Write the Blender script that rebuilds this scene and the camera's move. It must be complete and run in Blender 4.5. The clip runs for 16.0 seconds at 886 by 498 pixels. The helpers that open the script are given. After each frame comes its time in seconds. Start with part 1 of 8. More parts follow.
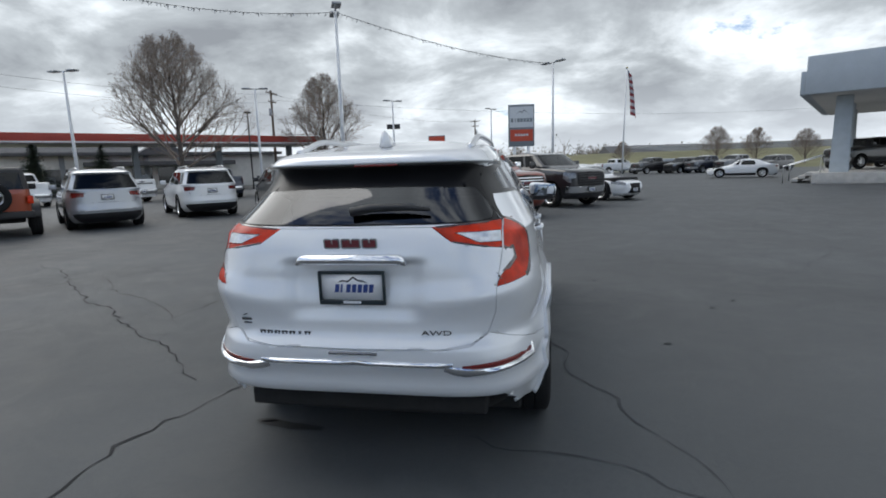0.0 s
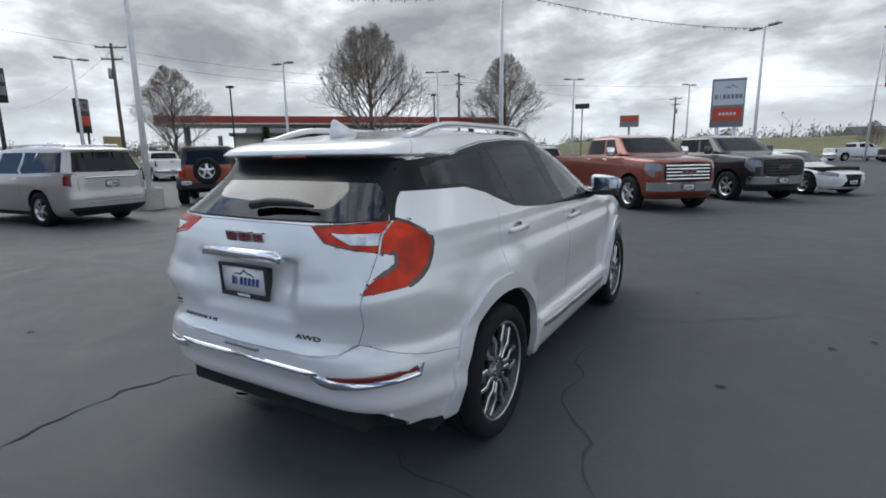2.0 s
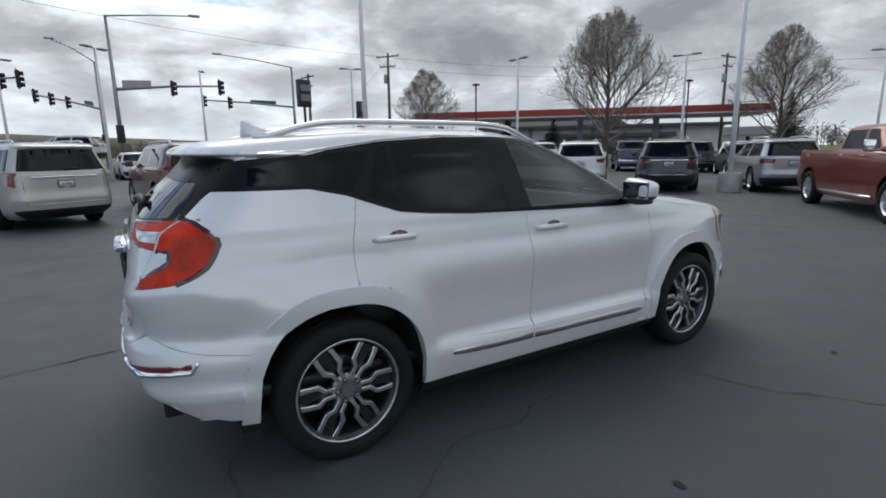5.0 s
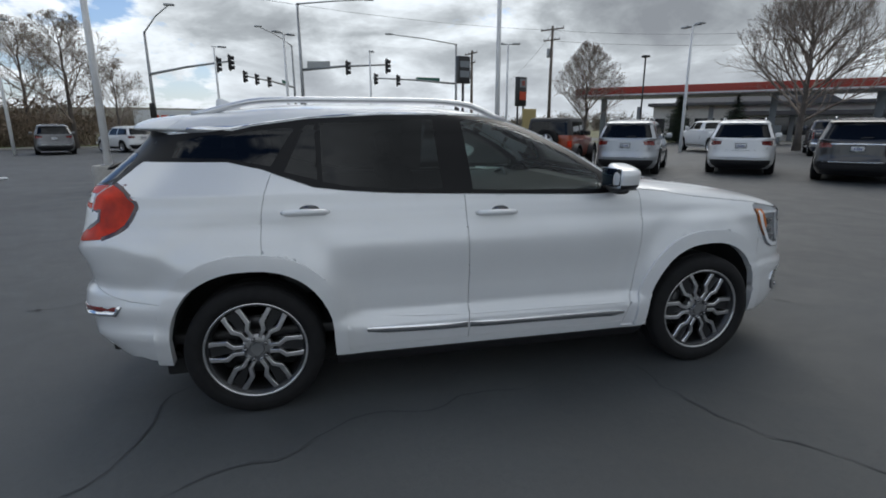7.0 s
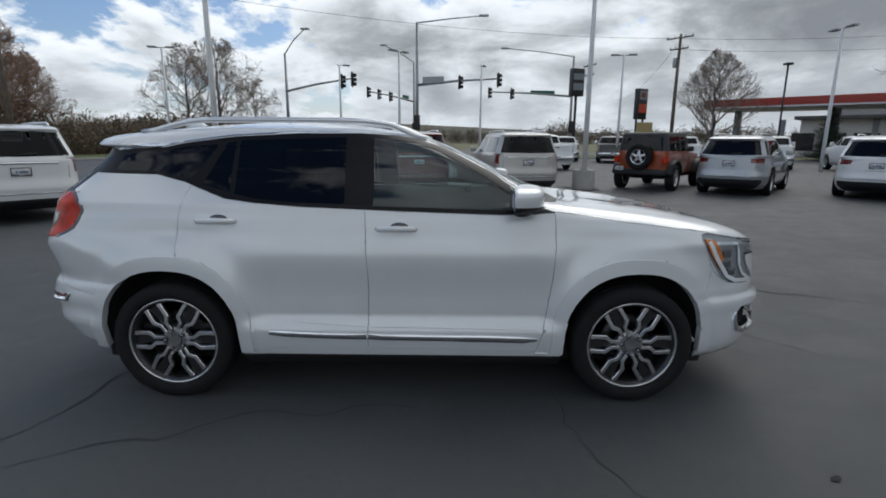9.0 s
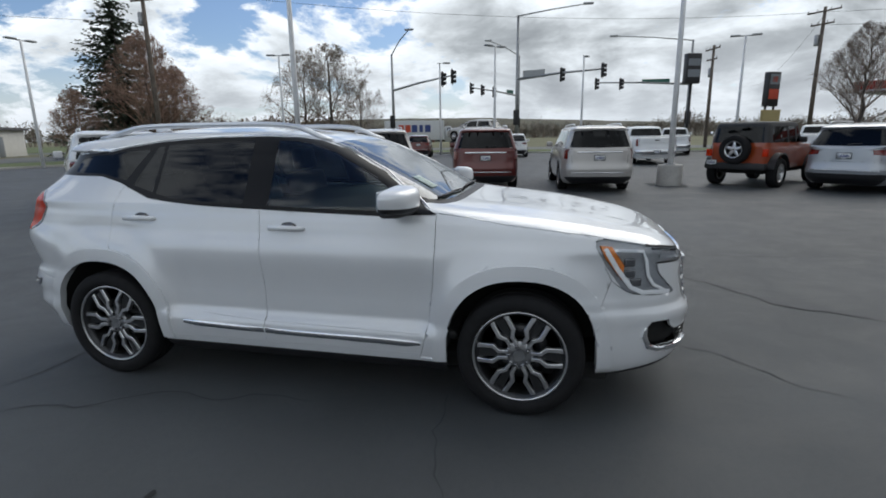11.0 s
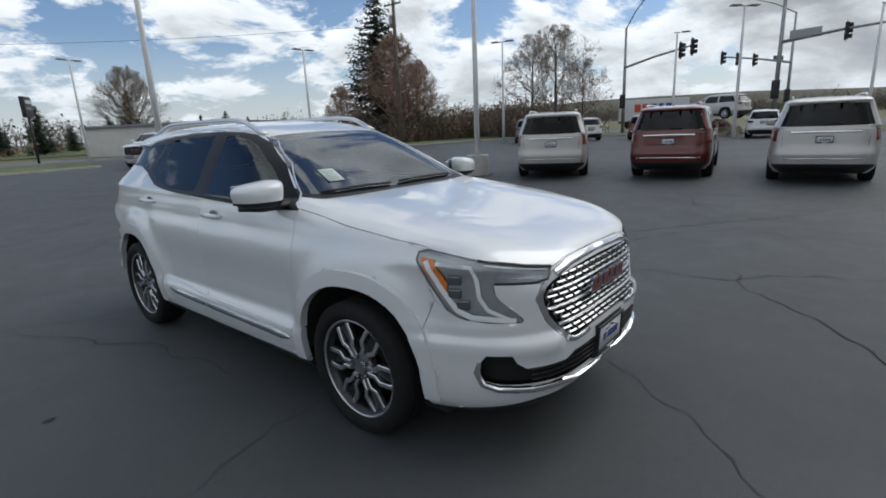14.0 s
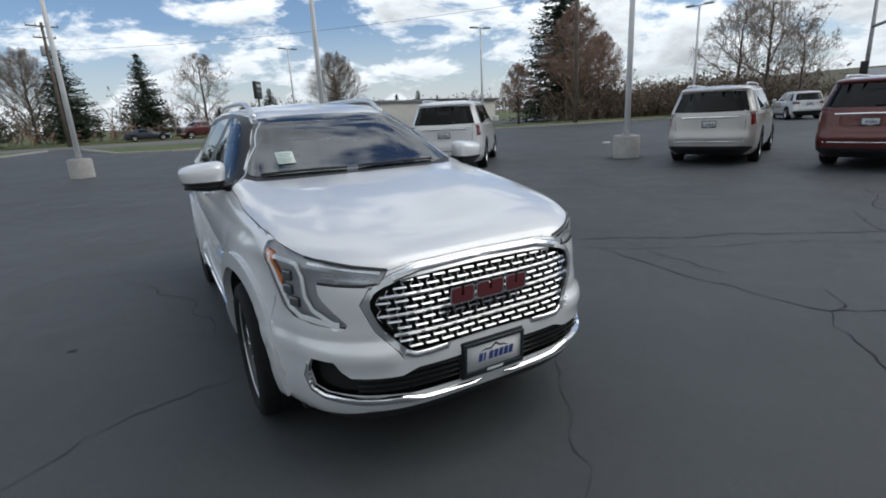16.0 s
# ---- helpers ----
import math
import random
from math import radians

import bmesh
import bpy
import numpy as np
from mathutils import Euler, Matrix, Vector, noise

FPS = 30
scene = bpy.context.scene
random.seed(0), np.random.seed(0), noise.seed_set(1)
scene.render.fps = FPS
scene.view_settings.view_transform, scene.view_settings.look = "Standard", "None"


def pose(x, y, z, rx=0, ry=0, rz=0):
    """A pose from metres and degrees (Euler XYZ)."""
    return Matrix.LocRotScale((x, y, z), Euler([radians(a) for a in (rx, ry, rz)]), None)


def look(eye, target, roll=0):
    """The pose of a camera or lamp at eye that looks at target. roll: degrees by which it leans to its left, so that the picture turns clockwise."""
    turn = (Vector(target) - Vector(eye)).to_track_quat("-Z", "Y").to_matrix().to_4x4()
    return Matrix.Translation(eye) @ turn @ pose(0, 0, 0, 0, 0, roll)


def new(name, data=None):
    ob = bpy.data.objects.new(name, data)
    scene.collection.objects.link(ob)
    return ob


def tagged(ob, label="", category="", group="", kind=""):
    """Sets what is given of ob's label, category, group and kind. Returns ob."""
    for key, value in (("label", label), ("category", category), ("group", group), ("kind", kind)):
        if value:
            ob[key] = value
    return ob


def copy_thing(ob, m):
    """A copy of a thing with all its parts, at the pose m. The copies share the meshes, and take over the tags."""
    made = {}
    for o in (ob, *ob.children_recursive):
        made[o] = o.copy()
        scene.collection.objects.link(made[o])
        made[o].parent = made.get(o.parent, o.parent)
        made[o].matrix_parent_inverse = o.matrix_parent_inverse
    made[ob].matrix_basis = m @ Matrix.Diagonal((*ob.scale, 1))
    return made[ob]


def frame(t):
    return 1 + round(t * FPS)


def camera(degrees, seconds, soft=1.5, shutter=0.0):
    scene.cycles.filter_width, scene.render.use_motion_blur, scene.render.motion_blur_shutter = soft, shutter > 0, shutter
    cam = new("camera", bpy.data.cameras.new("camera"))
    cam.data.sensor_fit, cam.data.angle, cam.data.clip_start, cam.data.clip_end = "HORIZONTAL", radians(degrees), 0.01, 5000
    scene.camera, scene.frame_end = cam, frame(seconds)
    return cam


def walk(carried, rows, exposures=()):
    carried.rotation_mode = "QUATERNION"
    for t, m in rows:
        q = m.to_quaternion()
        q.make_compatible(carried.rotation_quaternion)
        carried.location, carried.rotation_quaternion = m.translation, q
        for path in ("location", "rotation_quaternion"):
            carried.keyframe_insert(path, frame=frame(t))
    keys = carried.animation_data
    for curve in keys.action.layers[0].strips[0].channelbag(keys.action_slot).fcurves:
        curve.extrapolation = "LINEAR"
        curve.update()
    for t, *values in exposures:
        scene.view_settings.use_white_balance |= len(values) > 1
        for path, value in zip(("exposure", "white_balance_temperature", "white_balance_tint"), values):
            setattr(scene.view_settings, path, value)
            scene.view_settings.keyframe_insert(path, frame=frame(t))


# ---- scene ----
cam = camera(82.5, 16.0, soft=1.8)
PATH = [
    (0, (0.798, -4.38, 1.475), (0.46, -2.435, 1.157), -1.8),
    (0.5, (1.07, -4.244, 1.464), (0.595, -2.332, 1.124), -1.6),
    (1, (1.36, -4.076, 1.482), (0.714, -2.214, 1.144), -1.3),
    (1.5, (1.691, -3.958, 1.508), (0.862, -2.172, 1.159), -0.8),
    (2, (1.921, -3.696, 1.505), (0.918, -2.007, 1.131), -0.9),
    (2.5, (2.141, -3.475, 1.505), (1.022, -1.859, 1.136), -1.6),
    (3, (2.469, -3.22, 1.495), (1.205, -1.705, 1.165), -1.5),
    (3.5, (2.545, -2.957, 1.539), (1.18, -1.547, 1.153), -0.3),
    (4, (2.747, -2.654, 1.499), (1.241, -1.389, 1.132), -1.2),
    (4.5, (2.945, -2.417, 1.511), (1.349, -1.268, 1.148), -1.2),
    (7, (3.53, -0.959, 1.508), (1.635, -0.521, 1.041), -0.1),
    (7.5, (3.634, -0.682, 1.521), (1.714, -0.348, 1.073), 0.4),
    (8, (3.627, -0.373, 1.534), (1.689, -0.162, 1.086), 0.5),
    (8.5, (3.643, -0.086, 1.542), (1.693, 0.022, 1.109), 0.5),
    (9, (3.708, 0.261, 1.547), (1.753, 0.247, 1.125), 0.4),
    (11.5, (3.42, 1.887, 1.573), (1.566, 1.279, 1.135), -1.2),
    (12, (3.272, 2.194, 1.562), (1.487, 1.404, 1.129), -1.6),
    (12.5, (3.069, 2.395, 1.562), (1.346, 1.476, 1.128), -2.3),
    (13, (2.868, 2.698, 1.567), (1.225, 1.643, 1.134), -2.7),
    (13.5, (2.682, 2.985, 1.556), (1.104, 1.834, 1.123), -2.6),
    (14, (2.408, 3.267, 1.558), (0.924, 2.012, 1.083), -2.6),
    (14.5, (2.162, 3.557, 1.557), (0.778, 2.199, 1.07), -2.5),
    (15, (1.869, 3.756, 1.522), (0.628, 2.276, 1.002), -2.6),
    (15.5, (1.554, 3.861, 1.514), (0.422, 2.299, 0.987), -3.0),
    (16, (1.163, 4.023, 1.521), (0.229, 2.334, 0.998), -3.0),
]
walk(cam, [(t, look(eye, target, roll)) for t, eye, target, roll in PATH],
     [(0, 0.28), (2, 0.26), (3.5, 0.22), (5, 0.12), (7, 0.0), (7.7, -0.08), (8.5, -0.31), (9.2, -0.08), (11.5, 0.0), (12.5, 0.02), (13.2, -0.08), (14.5, -0.08), (16, 0.0)])

# ---- world and light ----
SUN_EL, SUN_ROT = radians(48), radians(-62)
world = bpy.data.worlds.new("world")
scene.world = world
world.use_nodes = True
wt = world.node_tree
wt.nodes.clear()


def wnode(kind, **kw):
    n = wt.nodes.new(kind)
    for k, v in kw.items():
        if k == "op":
            n.operation = v
        elif k == "blend":
            n.blend_type = v
        elif k == "dtype":
            n.data_type = v
    return n


def wmath(op, a, b=None, clamp=False):
    n = wnode("ShaderNodeMath", op=op)
    n.use_clamp = clamp
    for i, q in enumerate((a, b)):
        if q is None:
            continue
        if isinstance(q, (int, float)):
            n.inputs[i].default_value = q
        else:
            wt.links.new(q, n.inputs[i])
    return n.outputs[0]


sky = wnode("ShaderNodeTexSky")
sky.sky_type = "NISHITA"
sky.sun_disc = False
sky.sun_elevation, sky.sun_rotation = SUN_EL, SUN_ROT
tc = wnode("ShaderNodeTexCoord")
sep = wnode("ShaderNodeSeparateXYZ")
wt.links.new(tc.outputs["Generated"], sep.inputs[0])
zz = wmath("MAXIMUM", sep.outputs[2], 0.0)
comb = wnode("ShaderNodeCombineXYZ")
# the cloud sheet lies flat overhead, so that it crowds towards the horizon
lift = wmath("ADD", zz, 0.30)
wt.links.new(wmath("DIVIDE", sep.outputs[0], lift), comb.inputs[0])
wt.links.new(wmath("DIVIDE", sep.outputs[1], lift), comb.inputs[1])
wt.links.new(wmath("MULTIPLY", zz, 0.9), comb.inputs[2])


def wnoise(scale, detail, rough, offset, distort=0.0, k=1.0):
    mp = wnode("ShaderNodeMapping")
    mp.inputs["Scale"].default_value = (k, k, 1)
    mp.inputs["Location"].default_value = offset
    wt.links.new(comb.outputs[0], mp.inputs[0])
    n = wnode("ShaderNodeTexNoise")
    n.inputs["Scale"].default_value = scale
    n.inputs["Detail"].default_value = detail
    n.inputs["Roughness"].default_value = rough
    n.inputs["Distortion"].default_value = distort
    wt.links.new(mp.outputs[0], n.inputs["Vector"])
    return n.outputs["Fac"]


def wramp(fac, stops):
    n = wnode("ShaderNodeValToRGB")
    while len(n.color_ramp.elements) < len(stops):
        n.color_ramp.elements.new(0.5)
    for e, (p, c) in zip(n.color_ramp.elements, stops):
        e.position, e.color = p, (*c, 1)
    wt.links.new(fac, n.inputs[0])
    return n.outputs[0]


# heaped clouds: one density, and the same a little higher up for the lit tops
SEED = (2.3, 0.9, 0.4)
dens = wnoise(2.0, 12, 0.62, SEED, 0.25)
above = wnoise(2.0, 7, 0.57, (SEED[0], SEED[1], SEED[2] + 0.03), 0.25, 0.955)
lit = wmath("MULTIPLY", wmath("SUBTRACT", dens, above), 0.9)
# the cover opens towards the south, where blue shows between the clouds
opening = wmath("MAXIMUM", wmath("MULTIPLY", wmath("ADD", wmath("MULTIPLY", sep.outputs[1], -1.0), wmath("MULTIPLY", zz, 0.3)), 0.12), -0.085)
cover = wmath("SUBTRACT", dens, opening)
cover_mask = wramp(cover, [(0.365, (0, 0, 0)), (0.43, (1, 1, 1))])
thick = wmath("SUBTRACT", cover, lit)
cloud_col = wramp(thick, [(0.36, (1.10, 1.12, 1.15)), (0.44, (0.92, 0.96, 1.0)), (0.505, (0.68, 0.71, 0.74)), (0.575, (0.46, 0.485, 0.51)), (0.70, (0.28, 0.295, 0.32))])
cloud_gain = wnode("ShaderNodeMixRGB", blend="MULTIPLY")
cloud_gain.inputs[0].default_value = 1.0
cloud_gain.inputs[2].default_value = (0.965, 1.0, 1.02, 1)
wt.links.new(cloud_col, cloud_gain.inputs[1])
sky_gain = wnode("ShaderNodeMixRGB", blend="MULTIPLY")
sky_gain.inputs[0].default_value = 1.0
sky_gain.inputs[2].default_value = (0.088, 0.10, 0.118, 1)
wt.links.new(sky.outputs[0], sky_gain.inputs[1])
mixs = wnode("ShaderNodeMixRGB", blend="MIX")
wt.links.new(cover_mask, mixs.inputs[0])
wt.links.new(sky_gain.outputs[0], mixs.inputs[1])
wt.links.new(cloud_gain.outputs[0], mixs.inputs[2])
# pale haze near the horizon
haze = wnode("ShaderNodeMixRGB", blend="MIX")
wt.links.new(wramp(zz, [(0.0, (0.75, 0.75, 0.75)), (0.06, (0.38, 0.38, 0.38)), (0.16, (0, 0, 0))]), haze.inputs[0])
wt.links.new(mixs.outputs[0], haze.inputs[1])
haze.inputs[2].default_value = (0.74, 0.80, 0.87, 1)
bg = wnode("ShaderNodeBackground")
bg.inputs["Strength"].default_value = 1.0
wt.links.new(haze.outputs[0], bg.inputs[0])
wo = wnode("ShaderNodeOutputWorld")
wt.links.new(bg.outputs[0], wo.inputs[0])

sun = new("sun", bpy.data.lights.new("sun", "SUN"))
sun.data.energy, sun.data.angle, sun.data.color = 1.2, radians(50), (1.0, 0.965, 0.91)
sd = Vector((math.sin(SUN_ROT) * math.cos(SUN_EL), math.cos(SUN_ROT) * math.cos(SUN_EL), math.sin(SUN_EL)))
sun.matrix_world = look(sd * 60, (0, 0, 0))

# ---- materials ----
MATS = {}


def mat(name, color, rough=0.6, metal=0.0, coat=0.0, vary=0.12, scale=6.0, bump=0.0, bscale=60.0, trans=0.0, alpha=1.0, emit=None, estr=0.0, fine=None, spec=0.5, island=0.0, ior=1.5):
    """A surface: base colour with two scales of variation, gloss and relief."""
    if name in MATS:
        return MATS[name]
    m = bpy.data.materials.new(name)
    m.use_nodes = True
    t = m.node_tree
    b = t.nodes["Principled BSDF"]
    b.inputs["Roughness"].default_value = rough
    b.inputs["Metallic"].default_value = metal
    b.inputs["Coat Weight"].default_value = coat
    b.inputs["Coat Roughness"].default_value = 0.03
    b.inputs["Transmission Weight"].default_value = trans
    b.inputs["Alpha"].default_value = alpha
    b.inputs["IOR"].default_value = ior
    b.inputs["Specular IOR Level"].default_value = spec
    if emit:
        b.inputs["Emission Color"].default_value = (*emit, 1)
        b.inputs["Emission Strength"].default_value = estr
    co = t.nodes.new("ShaderNodeTexCoord")
    if vary > 0:
        out = None
        for sc, amt, det in ((scale, vary, 4), (fine or scale * 9, vary * 0.7, 6)):
            n = t.nodes.new("ShaderNodeTexNoise")
            n.inputs["Scale"].default_value, n.inputs["Detail"].default_value = sc, det
            t.links.new(co.outputs["Object"], n.inputs["Vector"])
            mr = t.nodes.new("ShaderNodeMapRange")
            mr.inputs["From Min"].default_value, mr.inputs["From Max"].default_value = 0.25, 0.75
            mr.inputs["To Min"].default_value, mr.inputs["To Max"].default_value = 1 - amt, 1 + amt
            t.links.new(n.outputs["Fac"], mr.inputs["Value"])
            if out is None:
                out = mr.outputs[0]
            else:
                mu = t.nodes.new("ShaderNodeMath")
                mu.operation = "MULTIPLY"
                t.links.new(out, mu.inputs[0])
                t.links.new(mr.outputs[0], mu.inputs[1])
                out = mu.outputs[0]
        if island > 0:
            ge = t.nodes.new("ShaderNodeNewGeometry")
            mr = t.nodes.new("ShaderNodeMapRange")
            mr.inputs["To Min"].default_value, mr.inputs["To Max"].default_value = 1 - island, 1 + island
            t.links.new(ge.outputs["Random Per Island"], mr.inputs["Value"])
            mu = t.nodes.new("ShaderNodeMath")
            mu.operation = "MULTIPLY"
            t.links.new(out, mu.inputs[0])
            t.links.new(mr.outputs[0], mu.inputs[1])
            out = mu.outputs[0]
        vm = t.nodes.new("ShaderNodeVectorMath")
        vm.operation = "SCALE"
        vm.inputs[0].default_value = color
        t.links.new(out, vm.inputs["Scale"])
        t.links.new(vm.outputs[0], b.inputs["Base Color"])
    else:
        b.inputs["Base Color"].default_value = (*color, 1)
    if bump > 0:
        n = t.nodes.new("ShaderNodeTexNoise")
        n.inputs["Scale"].default_value, n.inputs["Detail"].default_value = bscale, 5
        t.links.new(co.outputs["Object"], n.inputs["Vector"])
        bp = t.nodes.new("ShaderNodeBump")
        bp.inputs["Strength"].default_value, bp.inputs["Distance"].default_value = bump, 0.01
        t.links.new(n.outputs["Fac"], bp.inputs["Height"])
        t.links.new(bp.outputs[0], b.inputs["Normal"])
    MATS[name] = m
    return m


def glass_mat(name, tint, clear, ior=1.5):
    """Tinted car glass: a thin pane, part clear and part mirror-like."""
    if name in MATS:
        return MATS[name]
    m = bpy.data.materials.new(name)
    m.use_nodes = True
    t = m.node_tree
    t.nodes.clear()
    tr = t.nodes.new("ShaderNodeBsdfTransparent")
    tr.inputs[0].default_value = (*[c * clear for c in tint], 1)
    gl = t.nodes.new("ShaderNodeBsdfGlossy")
    gl.inputs["Roughness"].default_value = 0.01
    gl.inputs["Color"].default_value = (0.95, 0.97, 1.0, 1)
    fr = t.nodes.new("ShaderNodeFresnel")
    fr.inputs[0].default_value = ior
    mx = t.nodes.new("ShaderNodeMixShader")
    o = t.nodes.new("ShaderNodeOutputMaterial")
    t.links.new(fr.outputs[0], mx.inputs[0])
    t.links.new(tr.outputs[0], mx.inputs[1])
    t.links.new(gl.outputs[0], mx.inputs[2])
    t.links.new(mx.outputs[0], o.inputs[0])
    MATS[name] = m
    return m


def paint(name, color, rough=0.35, metal=0.0):
    return mat(name, color, rough, metal, coat=1.0, vary=0.03, scale=2.0, fine=220)


PEARL = paint("pearl_white_paint", (0.75, 0.765, 0.785), 0.30, 0.18)
WHITE = paint("white_paint", (0.74, 0.75, 0.76), 0.35)
RUBBER = mat("tyre_rubber", (0.010, 0.010, 0.011), 0.8, vary=0.25, scale=20, bump=0.15, bscale=150, spec=0.3)
BLACK = mat("black_plastic", (0.018, 0.018, 0.02), 0.5, vary=0.2, scale=15, bump=0.08, bscale=300)
GLOSSBLACK = mat("gloss_black_trim", (0.006, 0.006, 0.007), 0.3, vary=0.0, spec=0.22)
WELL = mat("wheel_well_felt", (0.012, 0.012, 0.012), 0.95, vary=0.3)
CHROME = mat("chrome_trim", (0.82, 0.83, 0.85), 0.07, 1.0, vary=0.02)
SATIN = mat("satin_aluminium", (0.72, 0.73, 0.75), 0.28, 1.0, vary=0.04, scale=30)
RIMDARK = mat("dark_grey_alloy", (0.06, 0.061, 0.064), 0.35, 0.8, vary=0.05)
HUBGREY = mat("brushed_hub_grey", (0.34, 0.345, 0.355), 0.35, 0.9, vary=0.06, scale=30)
RIMSILVER = mat("machined_alloy", (0.76, 0.76, 0.77), 0.3, 1.0, vary=0.06, scale=40)
REDLENS = mat("red_tail_lens", (0.52, 0.026, 0.003), 0.26, coat=0.0, vary=0.38, scale=7, fine=18, spec=0.3)
LAMPDARK = mat("smoked_lamp_edge", (0.045, 0.008, 0.007), 0.15, coat=1.0, vary=0.1)
DARKRED = mat("dark_red_lens", (0.16, 0.012, 0.01), 0.12, coat=1.0, vary=0.1)
CLEARLENS = mat("clear_lamp_lens", (0.62, 0.64, 0.67), 0.12, 0.2, coat=1.0, vary=0.25, scale=45)
AMBER = mat("amber_lens", (0.65, 0.19, 0.03), 0.15, coat=1.0, vary=0.15, scale=40)
GLASS_DARK = glass_mat("privacy_glass", (0.75, 0.8, 0.85), 0.07, 1.42)
GLASS_REAR = glass_mat("rear_privacy_glass", (0.75, 0.8, 0.85), 0.06, 1.68)
GLASS_PARKED = glass_mat("parked_privacy_glass", (0.75, 0.8, 0.85), 0.035, 1.4)
GLASS_SIDE = glass_mat("side_glass", (0.76, 0.92, 0.91), 0.95, 1.62)
GLASS_WS = glass_mat("windscreen_glass", (0.70, 0.90, 0.88), 0.62, 2.3)
SEAT = mat("black_seat_leather", (0.03, 0.03, 0.032), 0.55, vary=0.15, bump=0.1)
LINER = mat("grey_headliner", (0.22, 0.22, 0.215), 0.9, vary=0.08)
PLATEW = mat("plate_white", (0.72, 0.73, 0.75), 0.45, vary=0.04)
NAVY = mat("plate_navy", (0.03, 0.06, 0.22), 0.45, vary=0.05)
FRAMEDK = mat("plate_frame_dark", (0.015, 0.025, 0.03), 0.4, vary=0.1)
BADGERED = mat("badge_red", (0.14, 0.028, 0.035), 0.25, coat=0.6, vary=0.05)
BADGEGREY = mat("badge_dark_chrome", (0.25, 0.25, 0.26), 0.25, 1.0, vary=0.05)
CONCRETE = mat("concrete", (0.42, 0.41, 0.39), 0.85, vary=0.18, scale=3, bump=0.3, bscale=40)
POLEGREY = mat("painted_pole_grey", (0.74, 0.75, 0.76), 0.5, vary=0.08, scale=3)
GALV = mat("galvanised_steel", (0.33, 0.34, 0.35), 0.45, 0.7, vary=0.15, scale=4)
DARKPOLE = mat("dark_bronze_pole", (0.03, 0.03, 0.032), 0.5, 0.3, vary=0.1)
WOODPOLE = mat("weathered_pole_wood", (0.14, 0.115, 0.095), 0.9, vary=0.3, scale=2, bump=0.4, bscale=30)
BARK = mat("grey_bark", (0.10, 0.085, 0.075), 0.95, vary=0.3, scale=4, bump=0.4, bscale=25)
TWIG = mat("bare_twigs", (0.25, 0.205, 0.175), 0.95, vary=0.25, scale=0.6, island=0.3)
BROWNLEAF = mat("brown_birch_twigs", (0.29, 0.19, 0.145), 0.95, vary=0.3, scale=0.6, island=0.35)
BUDS = mat("spring_buds", (0.17, 0.16, 0.08), 0.9, vary=0.3, scale=0.5, island=0.35)
SPRUCE = mat("spruce_needles", (0.062, 0.086, 0.056), 0.9, vary=0.35, scale=0.7, island=0.4)
HEDGE = mat("tangled_brush", (0.20, 0.155, 0.115), 0.95, vary=0.4, scale=0.4, island=0.4)
GRASS = mat("spring_grass", (0.10, 0.125, 0.045), 0.95, vary=0.3, scale=0.25, bump=0.5, bscale=12)
DRYGRASS = mat("dry_bank_grass", (0.15, 0.145, 0.075), 0.95, vary=0.3, scale=0.05, bump=0.5, bscale=5)


# ---- mesh helpers ----
def mesh_ob(name, bm, material, parent=None, label="", smooth=True):
    me = bpy.data.meshes.new(name)
    bm.to_mesh(me)
    bm.free()
    for m in material if isinstance(material, (list, tuple)) else [material]:
        me.materials.append(m)
    if smooth:
        me.polygons.foreach_set("use_smooth", [True] * len(me.polygons))
    ob = new(name, me)
    if parent is not None:
        ob.parent = parent
    if label:
        ob["label"] = label
    return ob


def part(name, bm, material, parent, label="", smooth=True):
    return mesh_ob(name, bm, material, parent, label, smooth)


def empty(name, label, category, m=None, group="", kind=""):
    e = new(name)
    e.empty_display_size = 0.2
    if m is not None:
        e.matrix_world = m
    return tagged(e, label, category, group, kind)


def sharpen(bm, deg=35):
    for e in bm.edges:
        if len(e.link_faces) == 2 and e.calc_face_angle(0) > radians(deg):
            e.smooth = False
    return bm


def box(bm, c, s, m=None, bevel=0.0):
    r = bmesh.ops.create_cube(bm, size=1.0)
    mm = Matrix.Translation(c) @ Matrix.Diagonal((*s, 1))
    if m is not None:
        mm = m @ mm
    bmesh.ops.transform(bm, matrix=mm, verts=r["verts"])
    if bevel > 0:
        es = {e for v in r["verts"] for e in v.link_edges}
        bmesh.ops.bevel(bm, geom=list(es), offset=bevel, segments=2, affect="EDGES", profile=0.6)
    return bm


def boxes(*items, bevel=0.0):
    bm = bmesh.new()
    for c, s in items:
        box(bm, c, s, bevel=bevel)
    return bm


